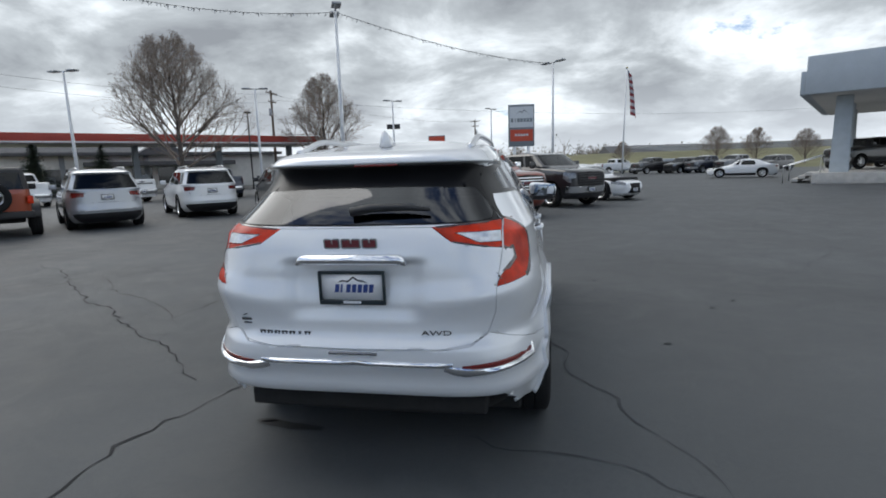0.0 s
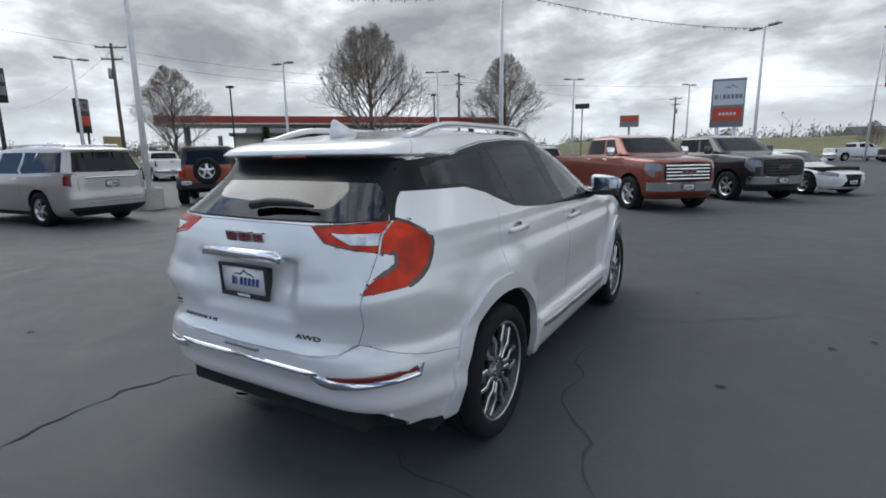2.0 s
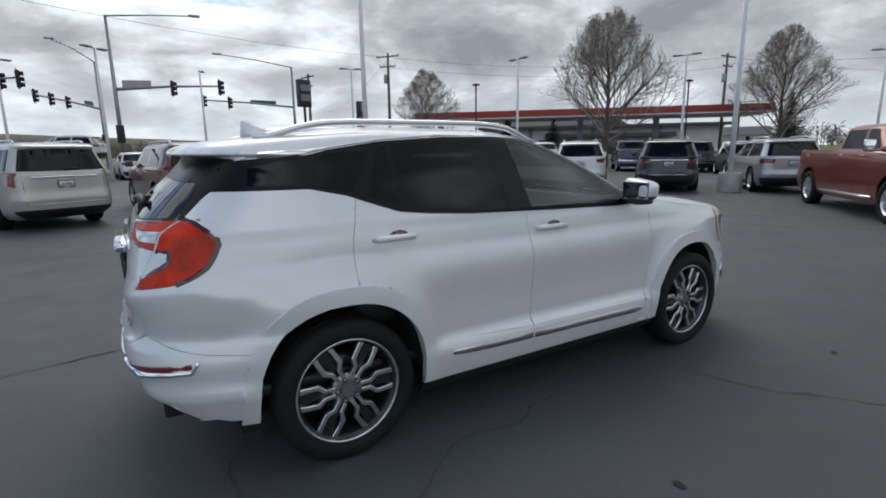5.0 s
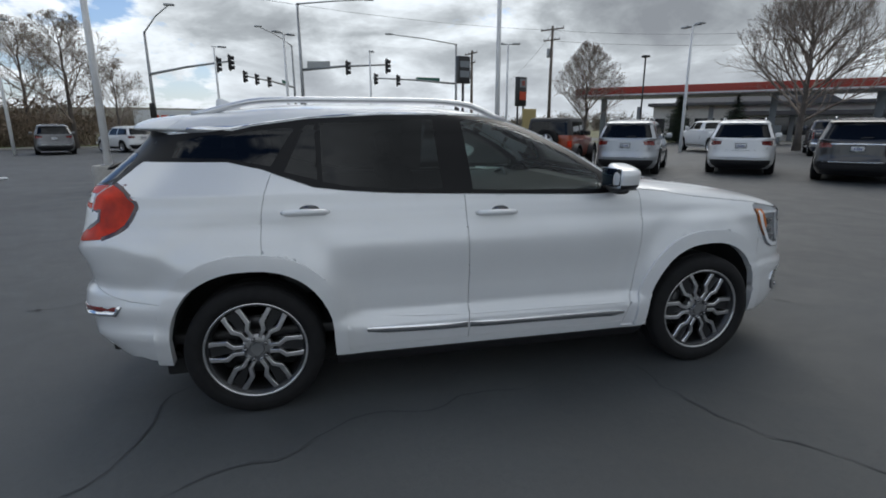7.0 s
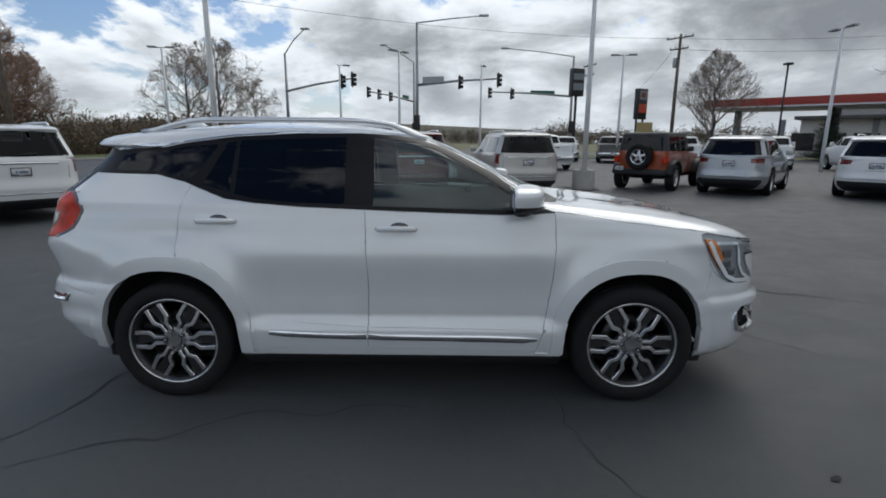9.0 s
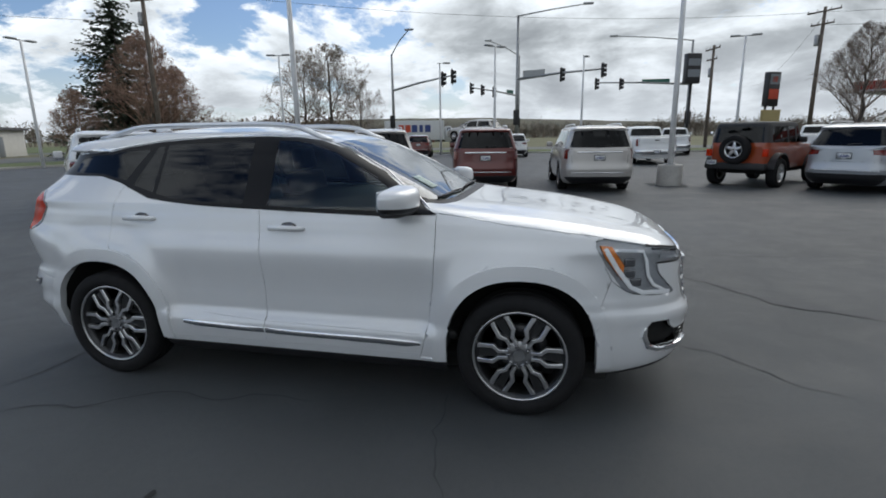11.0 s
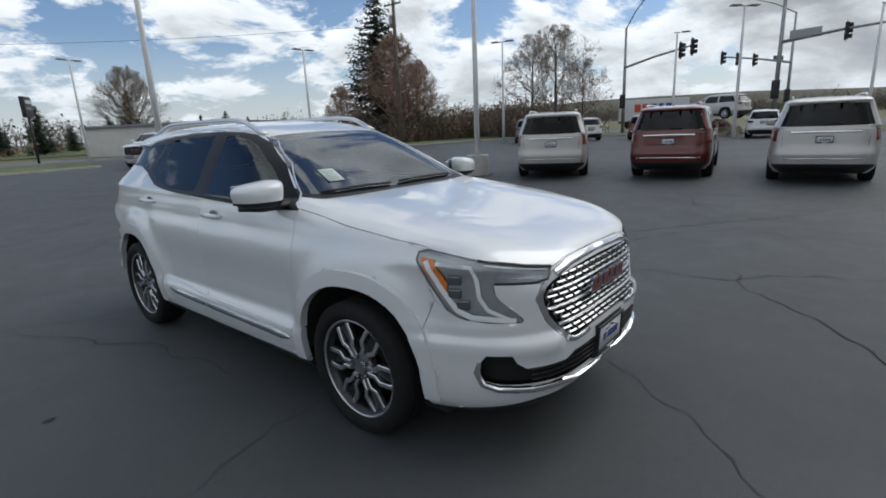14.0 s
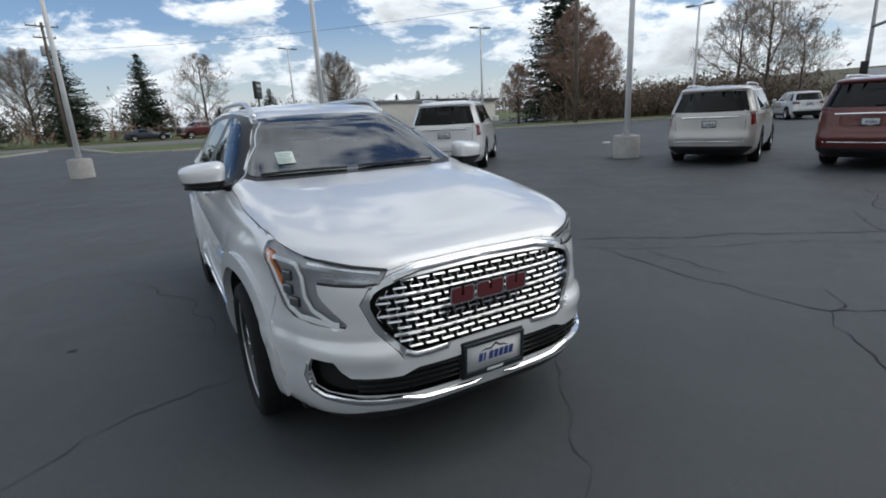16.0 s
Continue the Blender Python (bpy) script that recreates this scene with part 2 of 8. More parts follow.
def tube(bm, pts, radii, seg=8, caps=True):
    """A round tube through pts, with a radius at each."""
    pts = [Vector(p) for p in pts]
    if isinstance(radii, (int, float)):
        radii = [radii] * len(pts)
    rings = []
    up = Vector((0.13, 0.27, 1)).normalized()
    prev = None
    for i, p in enumerate(pts):
        d = (pts[min(i + 1, len(pts) - 1)] - pts[max(i - 1, 0)])
        d = d.normalized() if d.length > 1e-9 else Vector((0, 0, 1))
        a = prev if prev is not None else (up if abs(d.dot(up)) < 0.9 else Vector((1, 0, 0)))
        a = (a - d * a.dot(d)).normalized()
        prev = a
        b = d.cross(a)
        rings.append([bm.verts.new(p + (a * math.cos(k * 2 * math.pi / seg) + b * math.sin(k * 2 * math.pi / seg)) * radii[i]) for k in range(seg)])
    for r0, r1 in zip(rings, rings[1:]):
        for k in range(seg):
            bm.faces.new((r0[k], r0[(k + 1) % seg], r1[(k + 1) % seg], r1[k]))
    if caps and seg > 2:
        bm.faces.new(rings[0][::-1])
        bm.faces.new(rings[-1])
    return bm


def lathe(bm, prof, seg=32, axis="z", m=None, close=False):
    """A surface turned round an axis: prof is (radius, height) pairs."""
    rings = []
    for r, h in prof:
        ring = []
        for k in range(seg):
            a = k * 2 * math.pi / seg
            if axis == "z":
                p = Vector((r * math.cos(a), r * math.sin(a), h))
            else:
                p = Vector((h, r * math.cos(a), r * math.sin(a)))
            ring.append(bm.verts.new(m @ p if m is not None else p))
        rings.append(ring)
    if close:
        rings.append(rings[0])
    for r0, r1 in zip(rings, rings[1:]):
        for k in range(seg):
            bm.faces.new((r0[k], r0[(k + 1) % seg], r1[(k + 1) % seg], r1[k]))
    if not close:
        for ring, h in ((rings[0], prof[0]), (rings[-1], prof[-1])):
            if h[0] > 1e-4:
                bm.faces.new(ring)
    bmesh.ops.recalc_face_normals(bm, faces=bm.faces[:])
    return bm


def prism(bm, poly, a, b, plane="xz"):
    """A flat outline, given in a plane, pushed from a to b along the third axis."""
    def at(p, h):
        return (p[0], h, p[1]) if plane == "xz" else (h, p[0], p[1]) if plane == "yz" else (p[0], p[1], h)
    lo = [bm.verts.new(at(p, a)) for p in poly]
    hi = [bm.verts.new(at(p, b)) for p in poly]
    n = len(poly)
    fs = [bm.faces.new(lo), bm.faces.new(hi)]
    for i in range(n):
        fs.append(bm.faces.new((lo[i], lo[(i + 1) % n], hi[(i + 1) % n], hi[i])))
    bmesh.ops.recalc_face_normals(bm, faces=fs)
    return bm


# ---- car bodies: a skin of level outlines, cut into panels ----
def mono(xs, ys, q):
    """Smooth monotone interpolation through a few control values."""
    xs, ys, q = np.asarray(xs, float), np.asarray(ys, float), np.asarray(q, float)
    h, d = np.diff(xs), np.diff(ys) / np.diff(xs)
    m = np.zeros_like(ys)
    m[0], m[-1] = d[0], d[-1]
    for i in range(1, len(ys) - 1):
        if d[i - 1] * d[i] > 0:
            w1, w2 = 2 * h[i] + h[i - 1], h[i] + 2 * h[i - 1]
            m[i] = (w1 + w2) / (w1 / d[i - 1] + w2 / d[i])
    k = np.clip(np.searchsorted(xs, q) - 1, 0, len(h) - 1)
    t = (q - xs[k]) / h[k]
    return ((1 + 2 * t) * (1 - t) ** 2 * ys[k] + t * (1 - t) ** 2 * h[k] * m[k] + t * t * (3 - 2 * t) * ys[k + 1] + t * t * (t - 1) * h[k] * m[k + 1])


class Skin:
    """Half a body (x > 0): each level is (z, front y, rear y, half width, front squareness, rear squareness)."""

    def __init__(self, levels, crown, disp=None, rows=150, cols=420):
        lv = np.array([l if len(l) == 6 else (*l, l[4]) for l in levels], float)
        top = lv[-1]
        caps = []
        mid, half = (top[1] + top[2]) / 2, (top[1] - top[2]) / 2
        for k in (0.86, 0.66, 0.45, 0.25, 0.06):
            caps.append((top[0] + crown * (1 - k * k), mid + half * k, mid - half * k, top[3] * k, top[4], top[5]))
        lv = np.vstack([lv, caps])
        n = len(lv)
        self.roof_v = (len(levels) - 1) / (n - 1)
        q = np.linspace(0, n - 1, rows)
        z, yf, yr, w, nf, nr = (mono(np.arange(n), lv[:, i], q) for i in range(6))
        self.v, self.z = np.linspace(0, 1, rows), z
        self.s = np.linspace(0, 1, cols)
        T = np.zeros((rows, cols, 3))
        for i in range(rows):
            mid, half = (yf[i] + yr[i]) / 2, (yf[i] - yr[i]) / 2
            # samples crowd at the middle of each end, where a squarish outline runs fast
            a = np.concatenate([np.linspace(0, 1, 300) ** 4 * 0.5 * math.pi, math.pi - np.linspace(1, 0, 300)[1:] ** 4 * 0.5 * math.pi])
            sa, ca = np.sin(a), np.cos(a)
            nn = np.where(ca >= 0, nf[i], nr[i])
            x = w[i] * np.abs(sa) ** (2 / nn)
            y = mid + half * np.sign(ca) * np.abs(ca) ** (2 / nn)
            # fill the long straight side evenly
            arc = np.concatenate([[0], np.cumsum(np.hypot(np.diff(x), np.diff(y)))])
            g = self.s * arc[-1]
            T[i, :, 0], T[i, :, 1], T[i, :, 2] = np.interp(g, arc, x), np.interp(g, arc, y), z[i]
        T[:, 0, 0] = T[:, -1, 0] = 0
        if disp is not None:
            T = disp(T)
        self.T = T

    def at(self, s, v):
        s, v = np.clip(np.asarray(s, float), 0, 1), np.clip(np.asarray(v, float), 0, 1)
        R, C = self.T.shape[:2]
        a, b = s * (C - 1), v * (R - 1)
        j, i = np.minimum(a.astype(int), C - 2), np.minimum(b.astype(int), R - 2)
        fs, fv = (a - j)[:, None], (b - i)[:, None]
        T = self.T
        return (T[i, j] * (1 - fs) + T[i, j + 1] * fs) * (1 - fv) + (T[i + 1, j] * (1 - fs) + T[i + 1, j + 1] * fs) * fv

    def find(self, kind, a, z):
        """(s, v) of a point named by the side view ('s': y, z), the front ('f': x, z) or the rear ('r': x, z)."""
        v = float(np.interp(z, self.z, self.v))
        i = min(int(v * (len(self.v) - 1)), len(self.v) - 2)
        f = v * (len(self.v) - 1) - i
        ring = self.T[i] * (1 - f) + self.T[i + 1] * f
        k = int(np.argmax(ring[:, 0]))
        if kind == "s":
            o = np.argsort(-ring[:, 1])
            return float(np.interp(-a, -ring[o, 1], self.s[o])), v
        if kind == "f":
            return float(np.interp(a, ring[:k + 1, 0], self.s[:k + 1])), v
        return float(np.interp(a, ring[k:, 0][::-1], self.s[k:][::-1])), v

    def point(self, kind, a, z, out=0.0):
        p = Vector(self.at([self.find(kind, a, z)[0]], [self.find(kind, a, z)[1]])[0])
        if out:
            p += self.normal(kind, a, z) * out
        return p

    def normal(self, kind, a, z):
        s, v = self.find(kind, a, z)
        P = self.at([min(s + 0.004, 1), max(s - 0.004, 0), s, s], [v, v, min(v + 0.006, 1), max(v - 0.006, 0)])
        n = Vector(P[2] - P[3]).cross(Vector(P[0] - P[1])) * -1
        n = n.normalized()
        c = Vector((P[0][0], P[0][1] * 0.3, 0))
        return n if n.dot(c) >= 0 else -n


SU, SV = 6.0, 3.0


def outline(skin, poly, step=0.06):
    """A panel's outline in the skin's own plane; corners are ('s'|'f'|'r', a, z)."""
    pts = []
    for (k0, a0, z0), (k1, a1, z1) in zip(poly, poly[1:] + poly[:1]):
        p0, p1 = np.array(skin.find(k0, a0, z0)), np.array(skin.find(k1, a1, z1))
        if k0 == k1:
            n = max(1, int(math.hypot(a1 - a0, z1 - z0) / step))
            for i in range(n):
                t = i / n
                pts.append(skin.find(k0, a0 + (a1 - a0) * t, z0 + (z1 - z0) * t))
        else:
            n = max(1, int(abs(p1[0] - p0[0]) * SU / step))
            for i in range(n):
                pts.append(tuple(p0 + (p1 - p0) * i / n))
    return [(p[0] * SU, p[1] * SV) for p in pts]


def thin_out(pts, tol=0.0006):
    """Drop points of an outline that lie on the line between their neighbours."""
    keep = [pts[0]]
    k, n = 0, len(pts)
    ring = pts + [pts[0]]
    while k < n:
        j = k + 1
        while j < n:
            a, b = np.array(ring[k]), np.array(ring[j + 1])
            d = b - a
            ln = math.hypot(*d)
            mids = np.array(ring[k + 1:j + 1]) - a
            if ln < 1e-9 or np.abs(mids[:, 0] * d[1] - mids[:, 1] * d[0]).max() / ln > tol:
                break
            j += 1
        if j < n:
            keep.append(ring[j])
        k = j
    return keep


def inside(poly, X, Y):
    poly = np.array(poly)
    x0, y0 = poly[:, 0], poly[:, 1]
    x1, y1 = np.roll(x0, -1), np.roll(y0, -1)
    X, Y = X[:, None], Y[:, None]
    with np.errstate(divide="ignore", invalid="ignore"):
        hit = ((y0 > Y) != (y1 > Y)) & (X < (x1 - x0) * (Y - y0) / (y1 - y0) + x0)
    return hit.sum(1) % 2 == 1


def smooth_loop(poly, rounds=1):
    """Round the corners of an outline a little."""
    for _ in range(rounds):
        out = []
        for (k0, a0, z0), (k1, a1, z1) in zip(poly, poly[1:] + poly[:1]):
            if k0 == k1:
                out += [(k0, a0 * 0.8 + a1 * 0.2, z0 * 0.8 + z1 * 0.2), (k0, a0 * 0.2 + a1 * 0.8, z0 * 0.2 + z1 * 0.8)]
            else:
                out += [(k0, a0, z0), (k1, a1, z1)]
        poly = out
    return poly


def panels(skin, regions, ns, nv, step=0.06):
    """Cut the skin along every region's outline; returns {name: (verts, faces)} of the right half."""
    bm = bmesh.new()
    vs = [[bm.verts.new((j / ns * SU, i / nv * SV, 0)) for j in range(ns + 1)] for i in range(nv + 1)]
    for i in range(nv):
        for j in range(ns):
            bm.faces.new((vs[i][j], vs[i][j + 1], vs[i + 1][j + 1], vs[i + 1][j]))
    loops = [(name, thin_out(outline(skin, poly, step))) for name, poly in regions]
    eps, cell = 1e-4, 0.08
    bins = {}

    def file_face(f):
        cs = [v.co for v in f.verts]
        for i in range(int(min(c.x for c in cs) / cell), int(max(c.x for c in cs) / cell) + 1):
            for j in range(int(min(c.y for c in cs) / cell), int(max(c.y for c in cs) / cell) + 1):
                bins.setdefault((i, j), {})[f] = 1

    for f in bm.faces:
        file_face(f)
    for name, lp in loops:
        for p, q in zip(lp, lp[1:] + lp[:1]):
            d = Vector((q[0] - p[0], q[1] - p[1], 0))
            if d.length < 1e-6:
                continue
            bx0, bx1 = min(p[0], q[0]) - eps, max(p[0], q[0]) + eps
            by0, by1 = min(p[1], q[1]) - eps, max(p[1], q[1]) + eps
            hit, cand = [], {}
            for i in range(int(max(0, bx0) / cell), int(max(0, bx1) / cell) + 1):
                for j in range(int(max(0, by0) / cell), int(max(0, by1) / cell) + 1):
                    cand.update(bins.get((i, j), {}))
            for f in cand:
                if not f.is_valid:
                    continue
                cs = [v.co for v in f.verts]
                if max(c.x for c in cs) < bx0 or min(c.x for c in cs) > bx1 or max(c.y for c in cs) < by0 or min(c.y for c in cs) > by1:
                    continue
                hit.append(f)
            if not hit:
                continue
            geom = set(hit)
            for f in hit:
                geom.update(f.edges)
                geom.update(f.verts)
            n = Vector((-d.y, d.x, 0)).normalized()
            r = bmesh.ops.bisect_plane(bm, geom=list(geom), dist=2e-4, plane_co=(p[0], p[1], 0), plane_no=n)
            for g in r["geom"]:
                if isinstance(g, bmesh.types.BMFace):
                    file_face(g)
    bm.verts.ensure_lookup_table()
    bm.verts.index_update()
    faces = [f for f in bm.faces if f.calc_area() > 1e-9]
    cen = np.array([f.calc_center_median()[:2] for f in faces])
    owner = np.full(len(faces), -1)
    for k, (name, lp) in enumerate(loops):
        mask = inside(lp, cen[:, 0], cen[:, 1]) & (owner < 0)
        owner[mask] = k
    uv = np.array([v.co[:2] for v in bm.verts])
    xyz = skin.at(uv[:, 0] / SU, uv[:, 1] / SV)
    out = {}
    for f, k in zip(faces, owner):
        out.setdefault(loops[k][0] if k >= 0 else "body", []).append([v.index for v in f.verts][::-1])
    bm.free()
    return {n: (xyz, fs) for n, fs in out.items()}


def panel_mesh(xyz, faces, mirror=False, both=False, gap=0.0018, depth=0.014, out=0.0):
    """A bmesh of one panel, with its edge turned in. mirror: the left twin. both: the halves joined over the middle."""
    bm = bmesh.new()
    for sx in ((1, -1) if both else (-1,) if mirror else (1,)):
        made = {}
        for f in faces:
            vs = []
            for i in f:
                if i not in made:
                    made[i] = bm.verts.new((xyz[i][0] * sx, xyz[i][1], xyz[i][2]))
                if made[i] not in vs:
                    vs.append(made[i])
            if len(vs) > 2:
                try:
                    bm.faces.new(vs if sx > 0 else vs[::-1])
                except ValueError:
                    pass
    bmesh.ops.remove_doubles(bm, verts=bm.verts[:], dist=4e-4)
    open_edges = [e for e in bm.edges if len(e.link_faces) == 1]
    if len(open_edges) > 24:
        bmesh.ops.holes_fill(bm, edges=open_edges, sides=8)
    bm.normal_update()
    if out:
        for v in bm.verts:
            v.co += v.normal * out
    if depth > 0:
        edge = [e for e in bm.edges if len(e.link_faces) == 1]
        bv = {v for e in edge for v in e.verts}
        move = {}
        for v in bv:
            d = Vector()
            for e in v.link_edges:
                if len(e.link_faces) == 1:
                    f = e.link_faces[0]
                    w = f.normal.cross(e.verts[1].co - e.verts[0].co)
                    if w.dot(f.calc_center_median() - e.verts[0].co) < 0:
                        w = -w
                    d += w.normalized() * min(e.calc_length(), 0.02)
            move[v] = d.normalized() * gap if d.length > 1e-6 else Vector()
        inn = {v: v.normal.copy() for v in bv}
        for v, d in move.items():
            v.co += d
        r = bmesh.ops.extrude_edge_only(bm, edges=edge)
        nv = [g for g in r["geom"] if isinstance(g, bmesh.types.BMVert)]
        from_old = {}
        for v in nv:
            for e in v.link_edges:
                o = e.other_vert(v)
                if o in inn:
                    from_old[v] = inn[o]
        for v in nv:
            if v in from_old:
                v.co -= from_old[v] * depth
        for e in edge:
            if e.is_valid:
                e.smooth = False
    return bm


def shell_box(faces_of, names):
    return [f for n in names for f in faces_of.get(n, (None, []))[1]]


def tyre_mesh(r, w, rim, seg=48):
    bm = bmesh.new()
    prof = [(rim, -w * 0.42), (rim + 0.02, -w * 0.5), (r - 0.055, -w * 0.52), (r - 0.018, -w * 0.47), (r - 0.004, -w * 0.40), (r, -w * 0.2),
            (r, -w * 0.17), (r - 0.008, -w * 0.16), (r - 0.008, -w * 0.12), (r, -w * 0.11), (r, w * 0.11), (r - 0.008, w * 0.12), (r - 0.008, w * 0.16), (r, w * 0.17),
            (r, w * 0.2), (r - 0.004, w * 0.40), (r - 0.018, w * 0.47), (r - 0.055, w * 0.52), (rim + 0.02, w * 0.5), (rim, w * 0.42), (rim - 0.01, 0)]
    lathe(bm, prof, seg, "x", close=True)
    return sharpen(bm, 50)


def rim_mesh(rim, w, seg=40):
    """The barrel and lip of a wheel, open to the outside."""
    bm = bmesh.new()
    lathe(bm, [(rim - 0.035, -w * 0.45), (rim - 0.03, w * 0.25), (rim - 0.012, w * 0.40), (rim + 0.004, w * 0.43), (rim + 0.006, w * 0.36), (rim - 0.005, -w * 0.47)], seg, "x", close=True)
    return sharpen(bm, 40)


def hub_cap(rim, w, x):
    bm = bmesh.new()
    lathe(bm, [(rim * 0.30, x - 0.05), (rim * 0.30, x - 0.012), (rim * 0.25, x - 0.004), (rim * 0.15, x - 0.004), (rim * 0.13, x + 0.006), (0.0005, x + 0.004)], 24, "x")
    return sharpen(bm, 40)


def spoke(pts, widths, x0, thick):
    """A cast spoke: a kinked bar in the wheel's plane; pts are (y, z)."""
    bm = bmesh.new()
    n = len(pts)
    P = [Vector((0, *p)) for p in pts]
    rows = []
    for i, p in enumerate(P):
        d = (P[min(i + 1, n - 1)] - P[max(i - 1, 0)]).normalized()
        s = Vector((1, 0, 0)).cross(d) * widths[i] / 2
        xf = x0[i]
        rows.append([bm.verts.new(p + s + Vector((xf - thick, 0, 0))), bm.verts.new(p + s + Vector((xf - 0.004, 0, 0))), bm.verts.new(p + s * 0.7 + Vector((xf, 0, 0))),
                     bm.verts.new(p - s * 0.7 + Vector((xf, 0, 0))), bm.verts.new(p - s + Vector((xf - 0.004, 0, 0))), bm.verts.new(p - s + Vector((xf - thick, 0, 0)))])
    for a, b in zip(rows, rows[1:]):
        for k in range(6):
            bm.faces.new((a[k], a[(k + 1) % 6], b[(k + 1) % 6], b[k]))
    bm.faces.new(rows[0])
    bm.faces.new(rows[-1])
    bmesh.ops.recalc_face_normals(bm, faces=bm.faces[:])
    return sharpen(bm, 30)


def make_wheel(car, y, x, r, w, rim, style="twin", detail=True, metal=None):
    """A wheel on the right side at (x, y); negative x makes the left one."""
    seg = 56 if detail else 28
    sx = 1 if x > 0 else -1
    m = Matrix.Translation((x, y, r)) @ (Matrix.Identity(4) if sx > 0 else Matrix.Rotation(math.pi, 4, "Z"))
    wheel = new("wheel")
    wheel.parent = car
    wheel.matrix_local = m
    part("tyre", tyre_mesh(r, w, rim, seg), RUBBER, wheel)
    part("rim", rim_mesh(rim, w, seg), (RIMDARK if detail else metal or RIMSILVER), wheel)
    if detail:
        bm = bmesh.new()
        lathe(bm, [(rim - 0.010, w * 0.405), (rim - 0.004, w * 0.432), (rim + 0.005, w * 0.434), (rim + 0.006, w * 0.40)], seg, "x", close=True)
        part("rim_lip", bm, RIMSILVER, wheel)
    bm = bmesh.new()
    lathe(bm, [(rim - 0.03, -w * 0.2), (0.0005, -w * 0.2)], 24, "x")
    part("brake_backing", bm, WELL, wheel)
    if detail:
        bm = bmesh.new()
        lathe(bm, [(0.085, 0.004), (0.165, 0.004), (0.165, -0.022), (0.085, -0.022)], 40, "x", close=True)
        part("brake_disc", bm, RIMDARK, wheel)
    face = w * 0.36
    part("hub", hub_cap(rim, w, face - 0.012), metal or (HUBGREY if detail else RIMSILVER), wheel)
    if style == "twin":
        n, half = 6, True
    elif style == "five":
        n, half = 5, False
    else:
        n, half = 6, False
    for k in range(n):
        base = k * 2 * math.pi / n + (0.0 if style == "twin" else math.pi / 2)
        for side in ((1, -1) if half else (0,)):
            if half:
                seq = [(rim * 0.26, 0.26, 0.020), (rim * 0.45, 0.16, 0.022), (rim * 0.60, 0.30, 0.026), (rim * 0.80, 0.22, 0.024), (rim * 0.985, 0.165, 0.030)]
            else:
                seq = [(rim * 0.22, 0, 0.075), (rim * 0.6, 0, 0.05), (rim * 0.985, 0, 0.075)]
            pts = [(q * math.cos(base + side * o), q * math.sin(base + side * o)) for q, o, _ in seq]
            xs = [face - 0.006 + 0.010 * (1 - abs(2 * q / rim - 1)) for q, _, _ in seq]
            part("spoke", spoke(pts, [q for _, _, q in seq], xs, 0.03), metal or RIMSILVER, wheel)
        if half:
            pocket = []
            q0, q1 = rim * 0.42, rim * 0.95
            pocket = [(q0 * math.cos(base - 0.12), q0 * math.sin(base - 0.12)), (q1 * math.cos(base - 0.13), q1 * math.sin(base - 0.13)), (q1 * math.cos(base + 0.13), q1 * math.sin(base + 0.13)), (q0 * math.cos(base + 0.12), q0 * math.sin(base + 0.12))]
            bm = bmesh.new()
            prism(bm, pocket, face - 0.05, face - 0.022, "yz")
            part("spoke_web", bm, RIMDARK, wheel, smooth=False)
    if detail:
        for k in range(5):
            a = k * 2 * math.pi / 5 + 0.6
            bm = bmesh.new()
            lathe(bm, [(0.010, face - 0.02), (0.010, face + 0.004), (0.006, face + 0.008), (0.0004, face + 0.008)], 8, "x", Matrix.Translation((0, 0.057 * math.cos(a), 0.057 * math.sin(a))))
            part("lug_nut", bm, BADGEGREY, wheel)
    return wheel


def arch_loop(y, zc, rx, rz, low, n=22):
    """A wheel opening in the side view."""
    pts = [("s", y - rx * 1.01, low)]
    for i in range(n + 1):
        a = math.pi - i * math.pi / n
        c, s = math.cos(a), math.sin(a)
        pts.append(("s", y + rx * math.copysign(abs(c) ** 0.86, c), zc + rz * abs(s) ** 0.86))
    pts.append(("s", y + rx * 1.01, low))
    return pts


